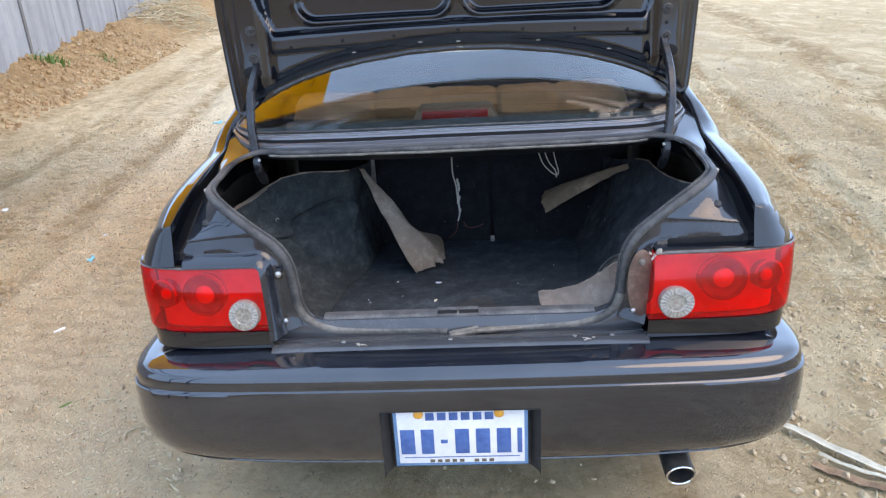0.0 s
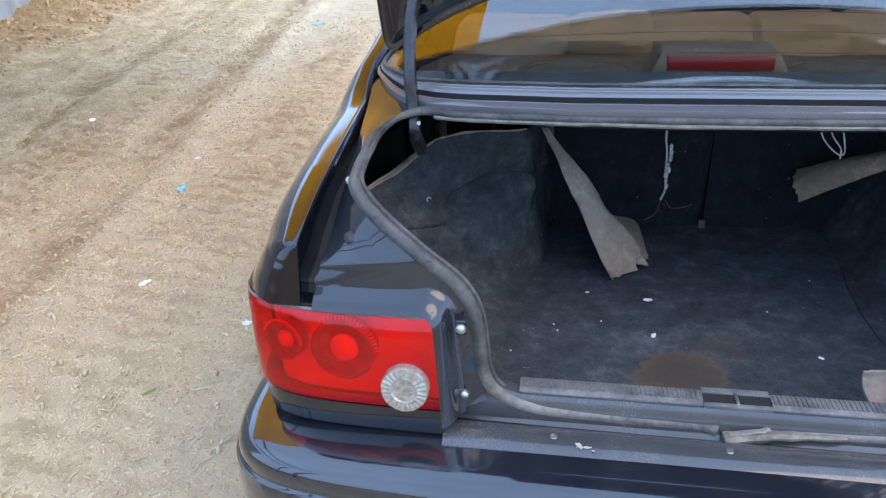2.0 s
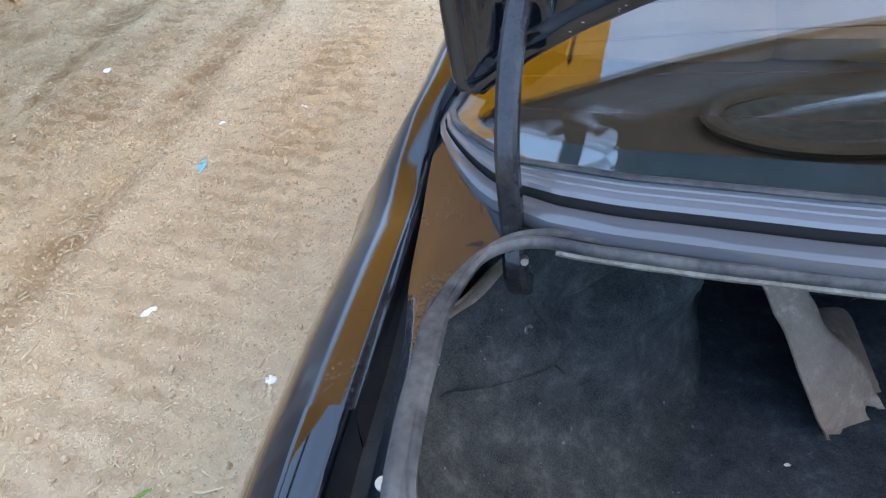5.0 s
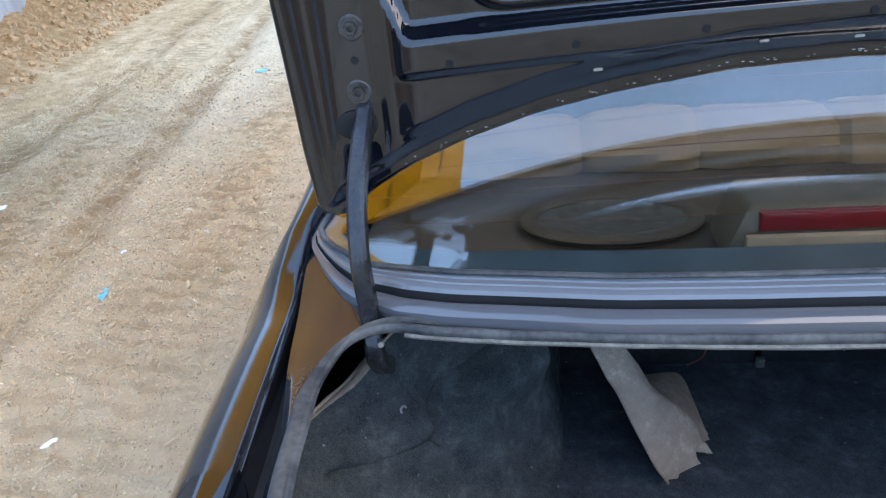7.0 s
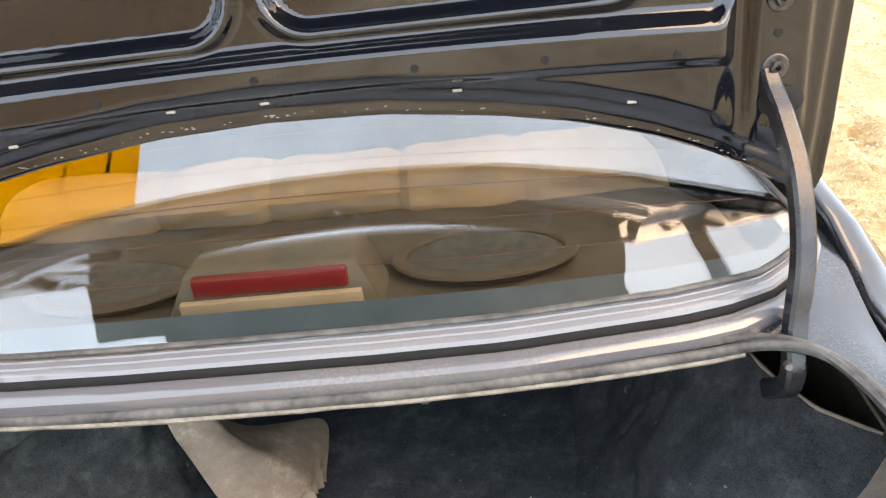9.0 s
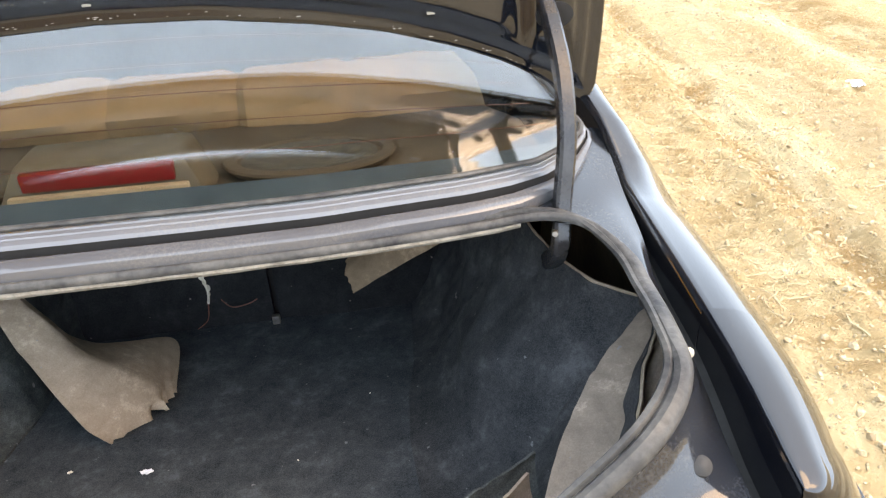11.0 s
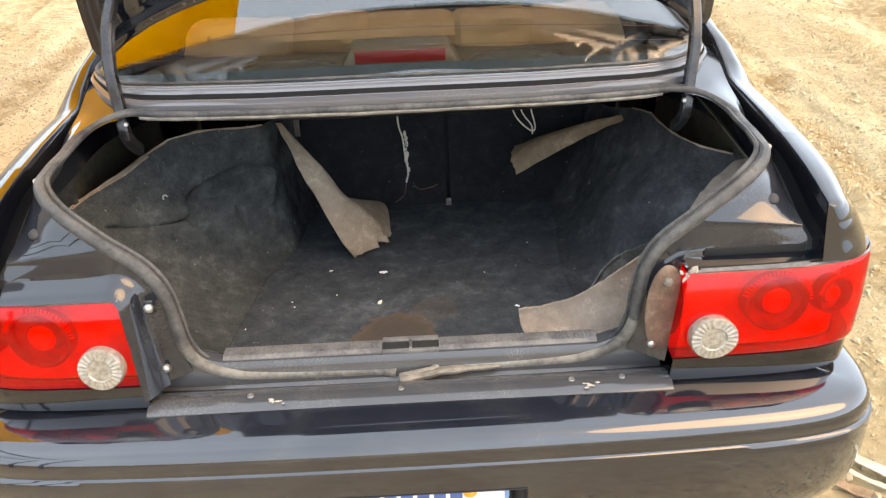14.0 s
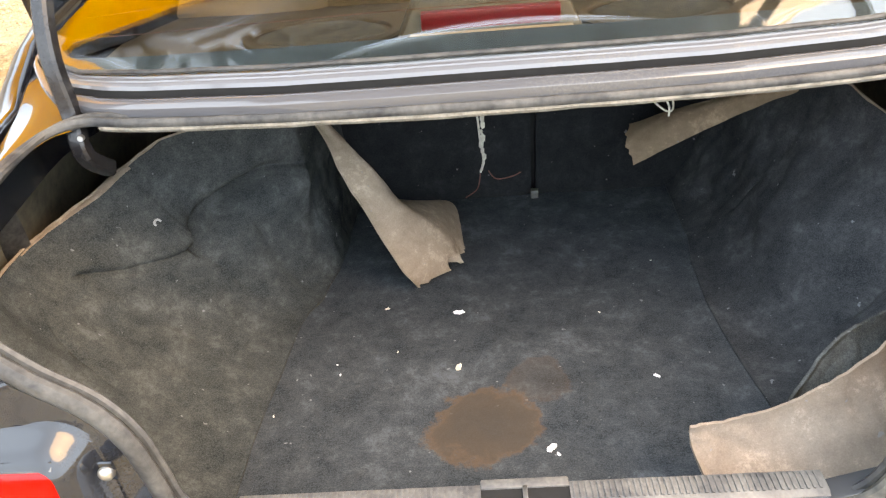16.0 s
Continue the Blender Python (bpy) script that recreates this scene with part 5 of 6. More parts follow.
part("seat_latch", box((0.106, 1.245, 0.492), (0.124, 1.262, 0.53), 0.003), STEEL, sb)
# black strip behind the split, painting the shade between the seat backs
part("seat_gap", box((0.1085, 1.30, 0.49), (0.1215, 1.32, 0.97)), SOOT_SHADE_BLACK, sb)

# metal shelf over the boot, walls behind the liner
def boot_shell():
    rows = [[(x, base_y(x) + dy, z) for x in [-0.70 + 1.4 * i / 20 for i in range(21)]] for dy, z in ((-0.02, 1.055), (0.05, 1.02), (0.2, 1.0), (0.45, 0.985), (0.72, 0.975))]
    sh = part("shelf_panel", thicken(loft(rows), 0.003), DARK_METAL, CAR, "dark metal underside of the parcel shelf")
    for x in (-0.28, 0.28):
        bm = disc((x, 1.0, 0.995), (0, 0, -1), 0.075, 0.03, n=24, dome=0.02)
        bm.transform(Matrix.Translation((x, 0, 0)) @ Matrix.Diagonal((1.35, 1, 1, 1)) @ Matrix.Translation((-x, 0, 0)))
        part("speaker_basket", bm, EXHAUST, sh)
    for s in (-1, 1):
        rows = [[(s * x, y, z - drop * (z > 0.9)) for x, z in ((0.44, 0.35), (0.62, 0.40), (0.80, 0.55), (0.81, 0.8), (0.78, 0.97), (0.73, 1.0))] for y, drop in ((0.215, 0.12), (0.3, 0.09), (0.45, 0.05), (0.7, 0.02), (1.0, 0.0), (1.34, 0.0))]
        part("inner_wing", thicken(loft(rows), 0.004), BARE_METAL, CAR, "dark bare metal behind the liner")
        part("brace", sweep(spline([(s * 0.765, 0.60, 1.0), (s * 0.785, 0.62, 0.85), (s * 0.795, 0.64, 0.70)], 5), 0.05, 0.012), EXHAUST, CAR)
    part("boot_pan", box((-0.62, 0.14, 0.33), (0.62, 1.36, 0.36), 0.01), DARK_METAL, CAR)
    bm = loft([[(x, y, z) for x in [-0.72 + 1.44 * i / 10 for i in range(11)]] for y, z in ((0.27, 0.56), (0.15, 0.50), (0.13, 0.36))])
    part("back_panel", thicken(bm, 0.004), DARK_METAL, CAR)


boot_shell()


# torn flaps of liner felt
def felt_strip(name, path, widths, side, label, curl=0.02, seed=0, mat=None):
    """A ragged strip of felt along a path; side: the way its width runs; curl: how far it rolls."""
    P = spline(path, 8)
    S = spline(side, 8)
    W = [lerp(i, [k * 8 for k in range(len(widths))], widths) for i in range(len(P))]
    rows = []
    for i, p in enumerate(P):
        sd = S[i].normalized()
        t = (P[min(i + 1, len(P) - 1)] - P[max(i - 1, 0)]).normalized()
        nr = sd.cross(t).normalized()
        row = []
        for k in range(13):
            u = k / 12 - 0.5
            rag = 0.010 * noise.noise((k * 0.9, i * 0.1, seed)) * max(0, (i / len(P) - 0.8) / 0.2)
            row.append(p + sd * W[i] * u + nr * (curl * (math.cos(math.pi * u) - 0.6) + 0.004 * noise.noise((i * 0.3, k * 0.4, seed))) + t * (rag + 0.014 * max(0, (i / len(P) - 0.85) / 0.15) * noise.noise((k * 1.7, 3, seed))))
        rows.append(row)
    return part(name, thicken(loft(rows), 0.004), mat or FELT_BACK, CAR, label, sharp=75)


felt_strip("felt_flap", [(0.60, 1.0, 0.878), (0.53, 1.03, 0.848), (0.46, 1.06, 0.808), (0.38, 1.09, 0.762), (0.31, 1.115, 0.716)], [0.012, 0.04, 0.06, 0.085, 0.10],
           [(0.0, 0.8, 0.6)] * 5, "brownish torn strip of felt drooping from the liner", curl=0.018, seed=9, mat=BROWN_FELT)
def felt_sheet(name, top, bottom, label, belly, mat, seed):
    """A felt sheet hung between two edges, bellied at right angles to itself."""
    a, b = spline(top, 9), spline(bottom, 9)
    rows = []
    for i, (p, q) in enumerate(zip(a, b)):
        t = a[min(i + 1, len(a) - 1)] - a[max(i - 1, 0)]
        nr = t.cross(q - p).normalized()
        rows.append([p.lerp(q, k / 16) + nr * (belly * math.sin(math.pi * (k / 16) ** 0.8) + 0.004 * noise.noise((i * 0.25, k * 0.3, seed))) + Vector((0, 0, 0.004 * noise.noise((i * 0.45, seed, 1)))) * (1 - k / 16) for k in range(17)])
    return part(name, thicken(loft(rows), 0.004), mat, CAR, label, sharp=75)


def torn_flap():
    """Triangle of felt torn from the liner: hangs from its tip, folds over a ridge and spreads on the floor."""
    L = spline([(-0.362, 0.998, 0.905), (-0.323, 0.945, 0.852), (-0.296, 0.900, 0.806), (-0.258, 0.868, 0.744), (-0.193, 0.838, 0.607), (-0.163, 0.851, 0.552)], 10)
    M = spline([(-0.352, 1.0, 0.905), (-0.290, 0.955, 0.846), (-0.236, 0.925, 0.793), (-0.194, 0.910, 0.726), (-0.109, 0.930, 0.610), (-0.092, 0.920, 0.556)], 10)
    K = spline([(-0.350, 1.003, 0.905), (-0.296, 0.975, 0.846), (-0.244, 0.955, 0.783), (-0.194, 0.960, 0.696), (-0.105, 1.02, 0.605), (-0.080, 0.955, 0.556)], 10)
    R = spline([(-0.350, 1.006, 0.905), (-0.302, 0.985, 0.846), (-0.256, 0.975, 0.773), (-0.215, 1.030, 0.665), (-0.091, 1.130, 0.580), (-0.078, 0.985, 0.556)], 10)
    rows = []
    for i, (a, b, c, d) in enumerate(zip(L, M, K, R)):
        row = spline([a, b, c, d], 8)
        e = max(0.0, (i / len(L) - 0.86) / 0.14)
        for k, p in enumerate(row):
            p.z = max(p.z + 0.005 * noise.noise((i * 0.22, k * 0.3, 4)), floor_z(p.x, p.y) + 0.004)
            p += Vector((0.75, -0.4, 0)) * e * (0.045 * noise.noise((k * 0.45, 2, 8)) + 0.026 * noise.noise((k * 1.3, 5, 8)) + 0.014 * noise.noise((k * 2.9, 6, 8)))
        rows.append(row)
    part("felt_flap", thicken(loft(rows), 0.004), FELT_BACK, CAR, "torn grey-beige strip of felt hanging into the boot", sharp=75)


torn_flap()
felt_sheet("carpet_corner", [(0.222, 0.308, 0.722), (0.275, 0.315, 0.724), (0.335, 0.322, 0.735), (0.385, 0.328, 0.76), (0.43, 0.338, 0.785), (0.48, 0.365, 0.80), (0.54, 0.42, 0.80)],
           [(0.236, 0.266, 0.674), (0.29, 0.258, 0.668), (0.35, 0.252, 0.664), (0.42, 0.25, 0.66), (0.49, 0.26, 0.66), (0.54, 0.29, 0.67), (0.58, 0.34, 0.68)], "curled-up pinkish-grey felt corner of the boot liner", 0.016, CORNER_FELT, 12)
felt_sheet("felt_fold", [(0.345, 0.345, 0.69), (0.375, 0.36, 0.725), (0.41, 0.385, 0.765), (0.45, 0.41, 0.782), (0.50, 0.435, 0.785), (0.56, 0.47, 0.785)],
           [(0.34, 0.335, 0.62), (0.37, 0.34, 0.66), (0.41, 0.345, 0.70), (0.45, 0.355, 0.72), (0.50, 0.38, 0.73), (0.56, 0.42, 0.73)], "dark fold of felt behind the curled corner", 0.01, LINER, 14)
felt_sheet("felt_flap", [(0.785, 0.635, 0.90), (0.72, 0.575, 0.892), (0.665, 0.53, 0.873), (0.62, 0.48, 0.853), (0.575, 0.42, 0.825), (0.54, 0.36, 0.79)],
           [(0.80, 0.56, 0.90), (0.77, 0.50, 0.89), (0.735, 0.45, 0.87), (0.69, 0.40, 0.85), (0.64, 0.345, 0.82), (0.59, 0.30, 0.78)], "folded brown felt edge of the liner", 0.008, CORNER_FELT, 15)


# crumbs and scraps left on the carpet
for k, (x, y, size, mat, what) in enumerate(((-0.084, 0.77, 0.030, LITTER_WHITE, "white paper"), (-0.086, 0.605, 0.024, WIRE_WHITE, "pale lint"), (0.254, 0.558, 0.016, LITTER_WHITE, "white paper"), (0.055, 0.40, 0.027, LITTER_WHITE, "white paper"), (0.064, 0.388, 0.010, LITTER_WHITE, "white paper"),
                                              (-0.23, 0.80, 0.014, WIRE_WHITE, "pale lint"), (-0.30, 0.60, 0.007, LITTER_WHITE, "white paper"), (-0.31, 0.63, 0.006, LITTER_WHITE, "white paper"), (-0.20, 0.66, 0.007, WIRE_WHITE, "pale lint"), (0.19, 0.75, 0.007, WIRE_WHITE, "pale lint"), (0.33, 0.92, 0.006, WIRE_WHITE, "pale lint"), (-0.40, 0.50, 0.007, WIRE_WHITE, "pale lint"))):
    n = 5
    rows = [[Vector(((i / (n - 1) - 0.5) * size * (1 - 0.4 * abs(j / 2 - 1)) * (0.8 + 0.35 * noise.noise((j, k, 2))), (j / (n - 1) - 0.5) * size * (0.35 + 0.25 * noise.noise((i * 2, k, 5))), size * 0.16 * noise.noise((i * 0.9 + k, j * 0.8, k)) + size * 0.12)) for i in range(n)] for j in range(n)]
    bm = thicken(loft(rows), 0.001)
    bm.transform(Matrix.Translation((x, y, floor_z(x, y) + 0.001)) @ Matrix.Rotation(k * 1.3, 4, "Z"))
    tagged(part("scrap", bm, mat), "tiny scrap of %s on the boot carpet" % what, "scrap", "scraps on the boot carpet")

# wires that hang from the shelf
def cable(pts, r, mat, label):
    return part("cable", sweep(spline(pts, 7), r, n=6), mat, CAR, label)


cable([(-0.03, 1.13, 0.97), (-0.032, 1.15, 0.84), (-0.022, 1.17, 0.78), (-0.018, 1.18, 0.72), (-0.012, 1.19, 0.66), (-0.02, 1.2, 0.62)], 0.006, WIRE_WHITE, "knotted white string")
bm = bmesh.new()
rnd = random.Random(5)
for k in range(9):
    bmesh.ops.create_icosphere(bm, subdivisions=1, radius=rnd.uniform(0.005, 0.010), matrix=Matrix.Translation((-0.022 + 0.01 * rnd.random() + 0.001 * k, 1.155 + 0.005 * k, 0.80 - 0.019 * k)) @ Matrix.Diagonal((0.7, 0.7, 1.3, 1)))
part("knot", bm, WIRE_WHITE, CAR, "knots in the white string")
cable([(-0.02, 1.2, 0.62), (-0.03, 1.2, 0.575), (-0.06, 1.21, 0.545)], 0.003, WIRE_RED, "thin loose wire")
cable([(0.0, 1.24, 0.60), (0.02, 1.25, 0.57), (0.06, 1.25, 0.575), (0.08, 1.25, 0.585)], 0.003, WIRE_RED, "thin loose red wire")
cable([(0.27, 0.95, 0.985), (0.283, 0.95, 0.938), (0.30, 0.948, 0.902), (0.335, 0.945, 0.870), (0.348, 0.947, 0.878), (0.335, 0.95, 0.93), (0.325, 0.955, 0.985)], 0.004, WIRE_WHITE, "loop of pale speaker wire")
cable([(0.29, 0.955, 0.985), (0.312, 0.95, 0.92), (0.337, 0.945, 0.885), (0.340, 0.943, 0.860)], 0.004, WIRE_WHITE, "end of pale speaker wire")
part("shelf_tab", box((-0.352, 1.195, 0.79), (-0.334, 1.203, 0.99), 0.003), STEEL, CAR, "narrow metal tab under the parcel shelf")


# ---- cabin, as far as it shows through the rear window ----
def cabin():
    # parcel shelf
    rows = [[(x, base_y(x) + dy, z + 0.004 * noise.noise((x * 6, dy * 8, 0))) for x in [-0.66 + 1.32 * i / 40 for i in range(41)]] for dy, z in ((0.012, 1.085), (0.06, 1.082), (0.15, 1.075), (0.3, 1.07), (0.45, 1.065), (0.60, 1.06))]
    sh = part("parcel_shelf", thicken(loft(rows), 0.012), BEIGE, CAR, "worn beige cloth parcel shelf")
    for x in (-0.28, 0.285):
        for r, h, mat, nm in ((1.0, 0.010, BEIGE, "speaker_rim"), (0.84, 0.0135, SPEAKER, "speaker_cone")):
            bm = disc((0, 0, 0), (0, 0, 1), 0.075 * r, h, n=32, dome=-0.012)
            bm.transform(Matrix.Translation((x, 0.875, 1.078)) @ Matrix.Diagonal((1.75, 1.05, 1, 1)))
            part(nm, bm, mat, sh)
        ring = [(x + 0.128 * math.cos(a), 0.875 + 0.076 * math.sin(a), 1.089) for a in (2 * math.pi * q / 40 for q in range(40))]
        part("speaker_ring", sweep(ring, 0.024, 0.010, closed=True, n=8), BEIGE, sh, "tan plastic ring round the speaker")
    # high brake light
    bm = box((-0.152, 0.738, 1.085), (0.152, 0.835, 1.157), 0.012)
    for v in bm.verts:
        k = (v.co.z - 1.085) / 0.072
        v.co.x *= 1 - 0.24 * k
        v.co.y += 0.022 * k
    bl = part("high_brake_light", bm, GREY_PLASTIC, CAR, "brown-grey high brake light box behind the window")
    bm = box((-0.104, 0.7445, 1.123), (0.104, 0.760, 1.150), 0.003)
    part("red_lens", bm, RED_PLASTIC, bl, "red lens")
    bm = box((-0.122, 0.733, 1.087), (0.122, 0.745, 1.121), 0.002)
    part("face", bm, BRAKE_FACE, bl, "beige face")
    # padded top of the rear seat under a crumpled cover
    rows = []
    for j in range(19):
        a = -0.5 + 2.6 * j / 18
        row = []
        for i in range(81):
            x = -0.64 + 1.28 * i / 80
            seam = -0.012 * sum(math.exp(-((x - c) / 0.012) ** 2) for c in (-0.3, -0.09, 0.14, 0.36))
            r = 0.078 + 0.012 * noise.noise((x * 4, j * 0.25, 2)) + 0.006 * noise.noise((x * 15, j * 0.6, 5)) + seam
            row.append((x, 1.20 - r * 1.25 * math.cos(a), 1.065 + r * math.sin(a) + 0.005))
        rows.append(row)
    part("seat_top", loft(rows), SEAT_CLOTH, CAR, "brown padded top of the rear seat")
    # raised and near-black so that no windscreen light shows behind the rear window
    part("rear_seat", box((-0.64, 1.34, 0.45), (0.64, 1.47, 1.25), 0.05), SEAT_SHADED, CAR)
    part("seat_cushion", box((-0.64, 1.45, 0.35), (0.64, 1.95, 0.56), 0.05), SEAT_SHADED, CAR)
    for x in (-0.36, 0.36):
        fs = part("front_seat", box((x - 0.25, 2.25, 0.35), (x + 0.25, 2.40, 1.0), 0.05), SEAT_SHADED, CAR)
        part("headrest", box((x - 0.13, 2.28, 1.0), (x + 0.13, 2.38, 1.18), 0.04), SEAT_SHADED, fs)
        part("cushion", box((x - 0.25, 2.38, 0.3), (x + 0.25, 2.85, 0.5), 0.05), SEAT_SHADED, fs)
    part("cabin_floor", box((-0.72, 1.3, 0.26), (0.72, 3.3, 0.30)), DARK_METAL, CAR)
    part("dashboard", box((-0.70, 3.02, 0.55), (0.70, 3.3, 0.95), 0.05), GREY_PLASTIC, CAR)


cabin()


# ---- the rest of the body ----
def roof_and_front():
    rows = []
    for j in range(25):
        y = 1.215 + (2.62 - 1.215) * j / 24
        zc = 1.43 - 0.05 * ((y - 2.0) / 0.62) ** 2 * (1 if y > 2.0 else 0.35)
        rows.append([(0.575 * u, y, zc - 0.035 * u * u) for u in [-1 + i / 12 for i in range(25)]])
    part("roof", thicken(loft(rows), 0.03), PAINT, CAR, "black roof")
    # windscreen and bonnet
    rows = [[((0.575 + 0.09 * t) * u, 2.62 + (3.30 - 2.62) * t - 0.06 * u * u * t, 1.37 - (1.37 - 0.95) * t - 0.035 * u * u + 0.02 * math.sin(math.pi * t)) for u in [-1 + i / 8 for i in range(17)]] for t in [k / 8 for k in range(9)]]
    part("windscreen", thicken(loft(rows), 0.005), SIDE_GLASS, CAR)
    rows = []
    for j in range(17):
        t = j / 16
        y = 3.22 + (4.12 - 3.22) * t
        z = 0.97 - 0.10 * t - 0.14 * max(0, t - 0.8) / 0.2
        rows.append([(half_width(y) * 0.97 * u, y - 0.05 * u * u, z - 0.05 * u * u) for u in [-1 + i / 10 for i in range(21)]])
    part("bonnet", thicken(loft(rows), 0.02), PAINT, CAR)
    rows = [[(half_width(4.1) * u, 4.15 + dy - 0.14 * u * u, z) for u in [-1 + i / 10 for i in range(21)]] for dy, z in ((-0.06, 0.74), (0.0, 0.66), (0.06, 0.55), (0.07, 0.40), (0.02, 0.26), (-0.2, 0.22))]
    part("front_bumper", thicken(loft(rows), 0.02), PAINT, CAR)
    for s in (-1, 1):
        part("headlamp", box((min(s * 0.42, s * 0.72), 3.98, 0.60), (max(s * 0.42, s * 0.72), 4.12, 0.73), 0.03), LENS_CLEAR, CAR)
        rows = []
        for j in range(50):
            y = 1.555 + (4.05 - 1.555) * j / 49
            w = half_width(y)
            zt = lerp(y, [1.55, 3.0, 3.4, 4.05], [0.97, 0.94, 0.90, 0.75])
            zl = arch_bottom(y)
            rows.append([(s * (w - 0.03), y, zt), (s * (w - 0.008), y, zt - 0.03)] + [(s * (w + 0.006 - 0.05 * (0.68 - z) ** 2), y, z) for z in [zt - 0.08 - (zt - 0.08 - zl) * k / 7 for k in range(8)]])
        part("door_side", thicken(loft(rows), 0.03), PAINT, CAR, "black doors and front wing")
        rows = [[(s * (0.80 - (0.80 - top_x) * t - 0.012 * t), y, 0.965 - 0.02 * (y - 1.5) * (1 - t) + (zt - 0.965) * t) for t in (0, 0.33, 0.66, 1)] for y, top_x, zt in
                ((1.56, 0.58, 1.37), (1.8, 0.58, 1.385), (2.1, 0.58, 1.385), (2.4, 0.58, 1.37), (2.62, 0.58, 1.33), (3.0, 0.69, 1.08), (3.15, 0.74, 0.98))]
        part("side_window", thicken(loft(rows), 0.004), SIDE_GLASS, CAR)
        part("pillar", sweep([(s * 0.80, 2.2, 0.95), (s * 0.583, 2.2, 1.345)], 0.07, 0.04), PAINT, CAR)
        part("door_card", box((min(s * 0.70, s * 0.74), 1.4, 0.3), (max(s * 0.70, s * 0.74), 3.2, 0.95), 0.01), GREY_PLASTIC, CAR)
        for y in (0.93, 3.39):
            prof = [(0.19, -0.09), (0.26, -0.095), (0.285, -0.08), (0.292, -0.04), (0.292, 0.04), (0.285, 0.08), (0.26, 0.095), (0.19, 0.09)]
            rows = [[(s * 0.73 + h, y + a * math.cos(t), 0.29 + a * math.sin(t)) for t in (2 * math.pi * q / 40 for q in range(40))] for a, h in prof]
            wh = part("wheel", loft(rows, closed=True), TYRE, CAR, "dusty wheel with black tyre")
            rows = [[(s * (0.73 + h), y + a * math.cos(t), 0.29 + a * math.sin(t)) for t in (2 * math.pi * q / 30 for q in range(30))] for a, h in ((0.195, -0.08), (0.195, 0.085), (0.18, 0.08), (0.16, 0.05), (0.06, 0.055), (0.05, 0.07), (0.001, 0.072))]
            part("rim", loft(rows, closed=True), RIM, wh)
            rows = [[(s * xx, y + 0.33 * math.cos(t), 0.29 + 0.33 * math.sin(t)) for t in (math.pi * q / 16 for q in range(17))] for xx in (0.84, 0.55)]
            part("wheel_house", thicken(loft(rows), 0.004), DARK_METAL, CAR)
    part("underbody", box((-0.74, 0.3, 0.21), (0.74, 4.0, 0.26), 0.02), DARK_METAL, CAR)


roof_and_front()


# ---- ground: one sheet of rutted dry earth out to the horizon ----
def bank(x, y):
    """The heaped soil along the fence."""
    d = (-4.2 - 0.16 * y + 0.35 * noise.noise((y * 0.45, 3, 0))) - x
    return soft(0.0, 1.7, d) * (0.55 + 0.16 * noise.noise((x * 0.5, y * 0.5, 0))) if d > 0 else 0.0


# tyre prints: centre line, slope and half width of each lane of lugs
LUG_LANES = ((-1.80, -0.09, 0.26), (-2.80, -0.17, 0.24), (-3.75, -0.18, 0.26), (1.95, 0.10, 0.30), (2.85, 0.14, 0.28))
RUTS = ((-2.33, -0.155, 0.13), (-3.30, -0.17, 0.15), (2.02, 0.13, 0.10), (3.4, 0.16, 0.2))


def ground_z(x, y):
    z = 0.03 * noise.noise((x * 0.35, y * 0.35, 5)) + 0.02 * noise.noise((x * 1.1, y * 1.1, 8)) + 0.018 * noise.noise((x * 3.1, y * 3.1, 2)) + 0.017 * noise.noise((x * 8.3, y * 8.3, 6))
    far = math.hypot(x, y)
    if far < 9:
        rough = 0.45 + 0.55 * soft(-0.25, 0.3, noise.noise((x * 0.8, y * 0.8, 21)))
        z += rough * (0.016 * noise.noise((x * 16.7, y * 16.7, 9)) + 0.009 * abs(noise.noise((x * 31, y * 31, 11))))
    z *= 0.35 + 0.65 * soft(0.8, 2.0, max(abs(x), abs(y - 2) * 0.45))
    for x0, sl, w in RUTS:
        d = x - x0 - sl * y + 0.07 * noise.noise((y * 0.9, x0, 4))
        if abs(d) < 4 * w:
            z += -0.03 * math.exp(-(d / w) ** 2) + 0.022 * (math.exp(-((d - 1.7 * w) / (0.6 * w)) ** 2) + math.exp(-((d + 1.7 * w) / (0.6 * w)) ** 2))
    if far < 12:
        for x0, sl, w in LUG_LANES:
            d = x - x0 - sl * y
            if abs(d) < 2 * w:
                k = math.exp(-(d / w) ** 4) * soft(1.3, 2.3, y) * soft(-0.3, 0.1, noise.noise((x * 1.3, y * 1.3, 17)))
                lug = math.sin((y - 0.45 * abs(d) + 0.05 * noise.noise((x * 4, y * 4, 3))) * 2 * math.pi / 0.125 + 1.6 * noise.noise((x * 1.7, y * 1.7, 31)))
                z += k * (0.030 * soft(-0.5, 0.6, lug) - 0.013)
    else:
        z += soft(12, 25, far) * 0.12 * noise.noise((x * 0.12, y * 0.12, 1))
    b = bank(x, y)
    if b:
        z += b + b * 0.30 * noise.noise((x * 1.9, y * 1.9, 3)) + b * 0.20 * noise.noise((x * 5.3, y * 5.3, 13)) + b * 0.08 * noise.noise((x * 13, y * 13, 15))
    return z


def spaced(lo, hi, fine_lo, fine_hi, step, growth=1.13):
    out = list(np.arange(fine_lo, fine_hi + 1e-6, step))
    s, v = step, fine_hi
    while v < hi:
        s *= growth
        v += s
        out.append(v)
    s, v = step, fine_lo
    while v > lo:
        s *= growth
        v -= s
        out.insert(0, v)
    return out


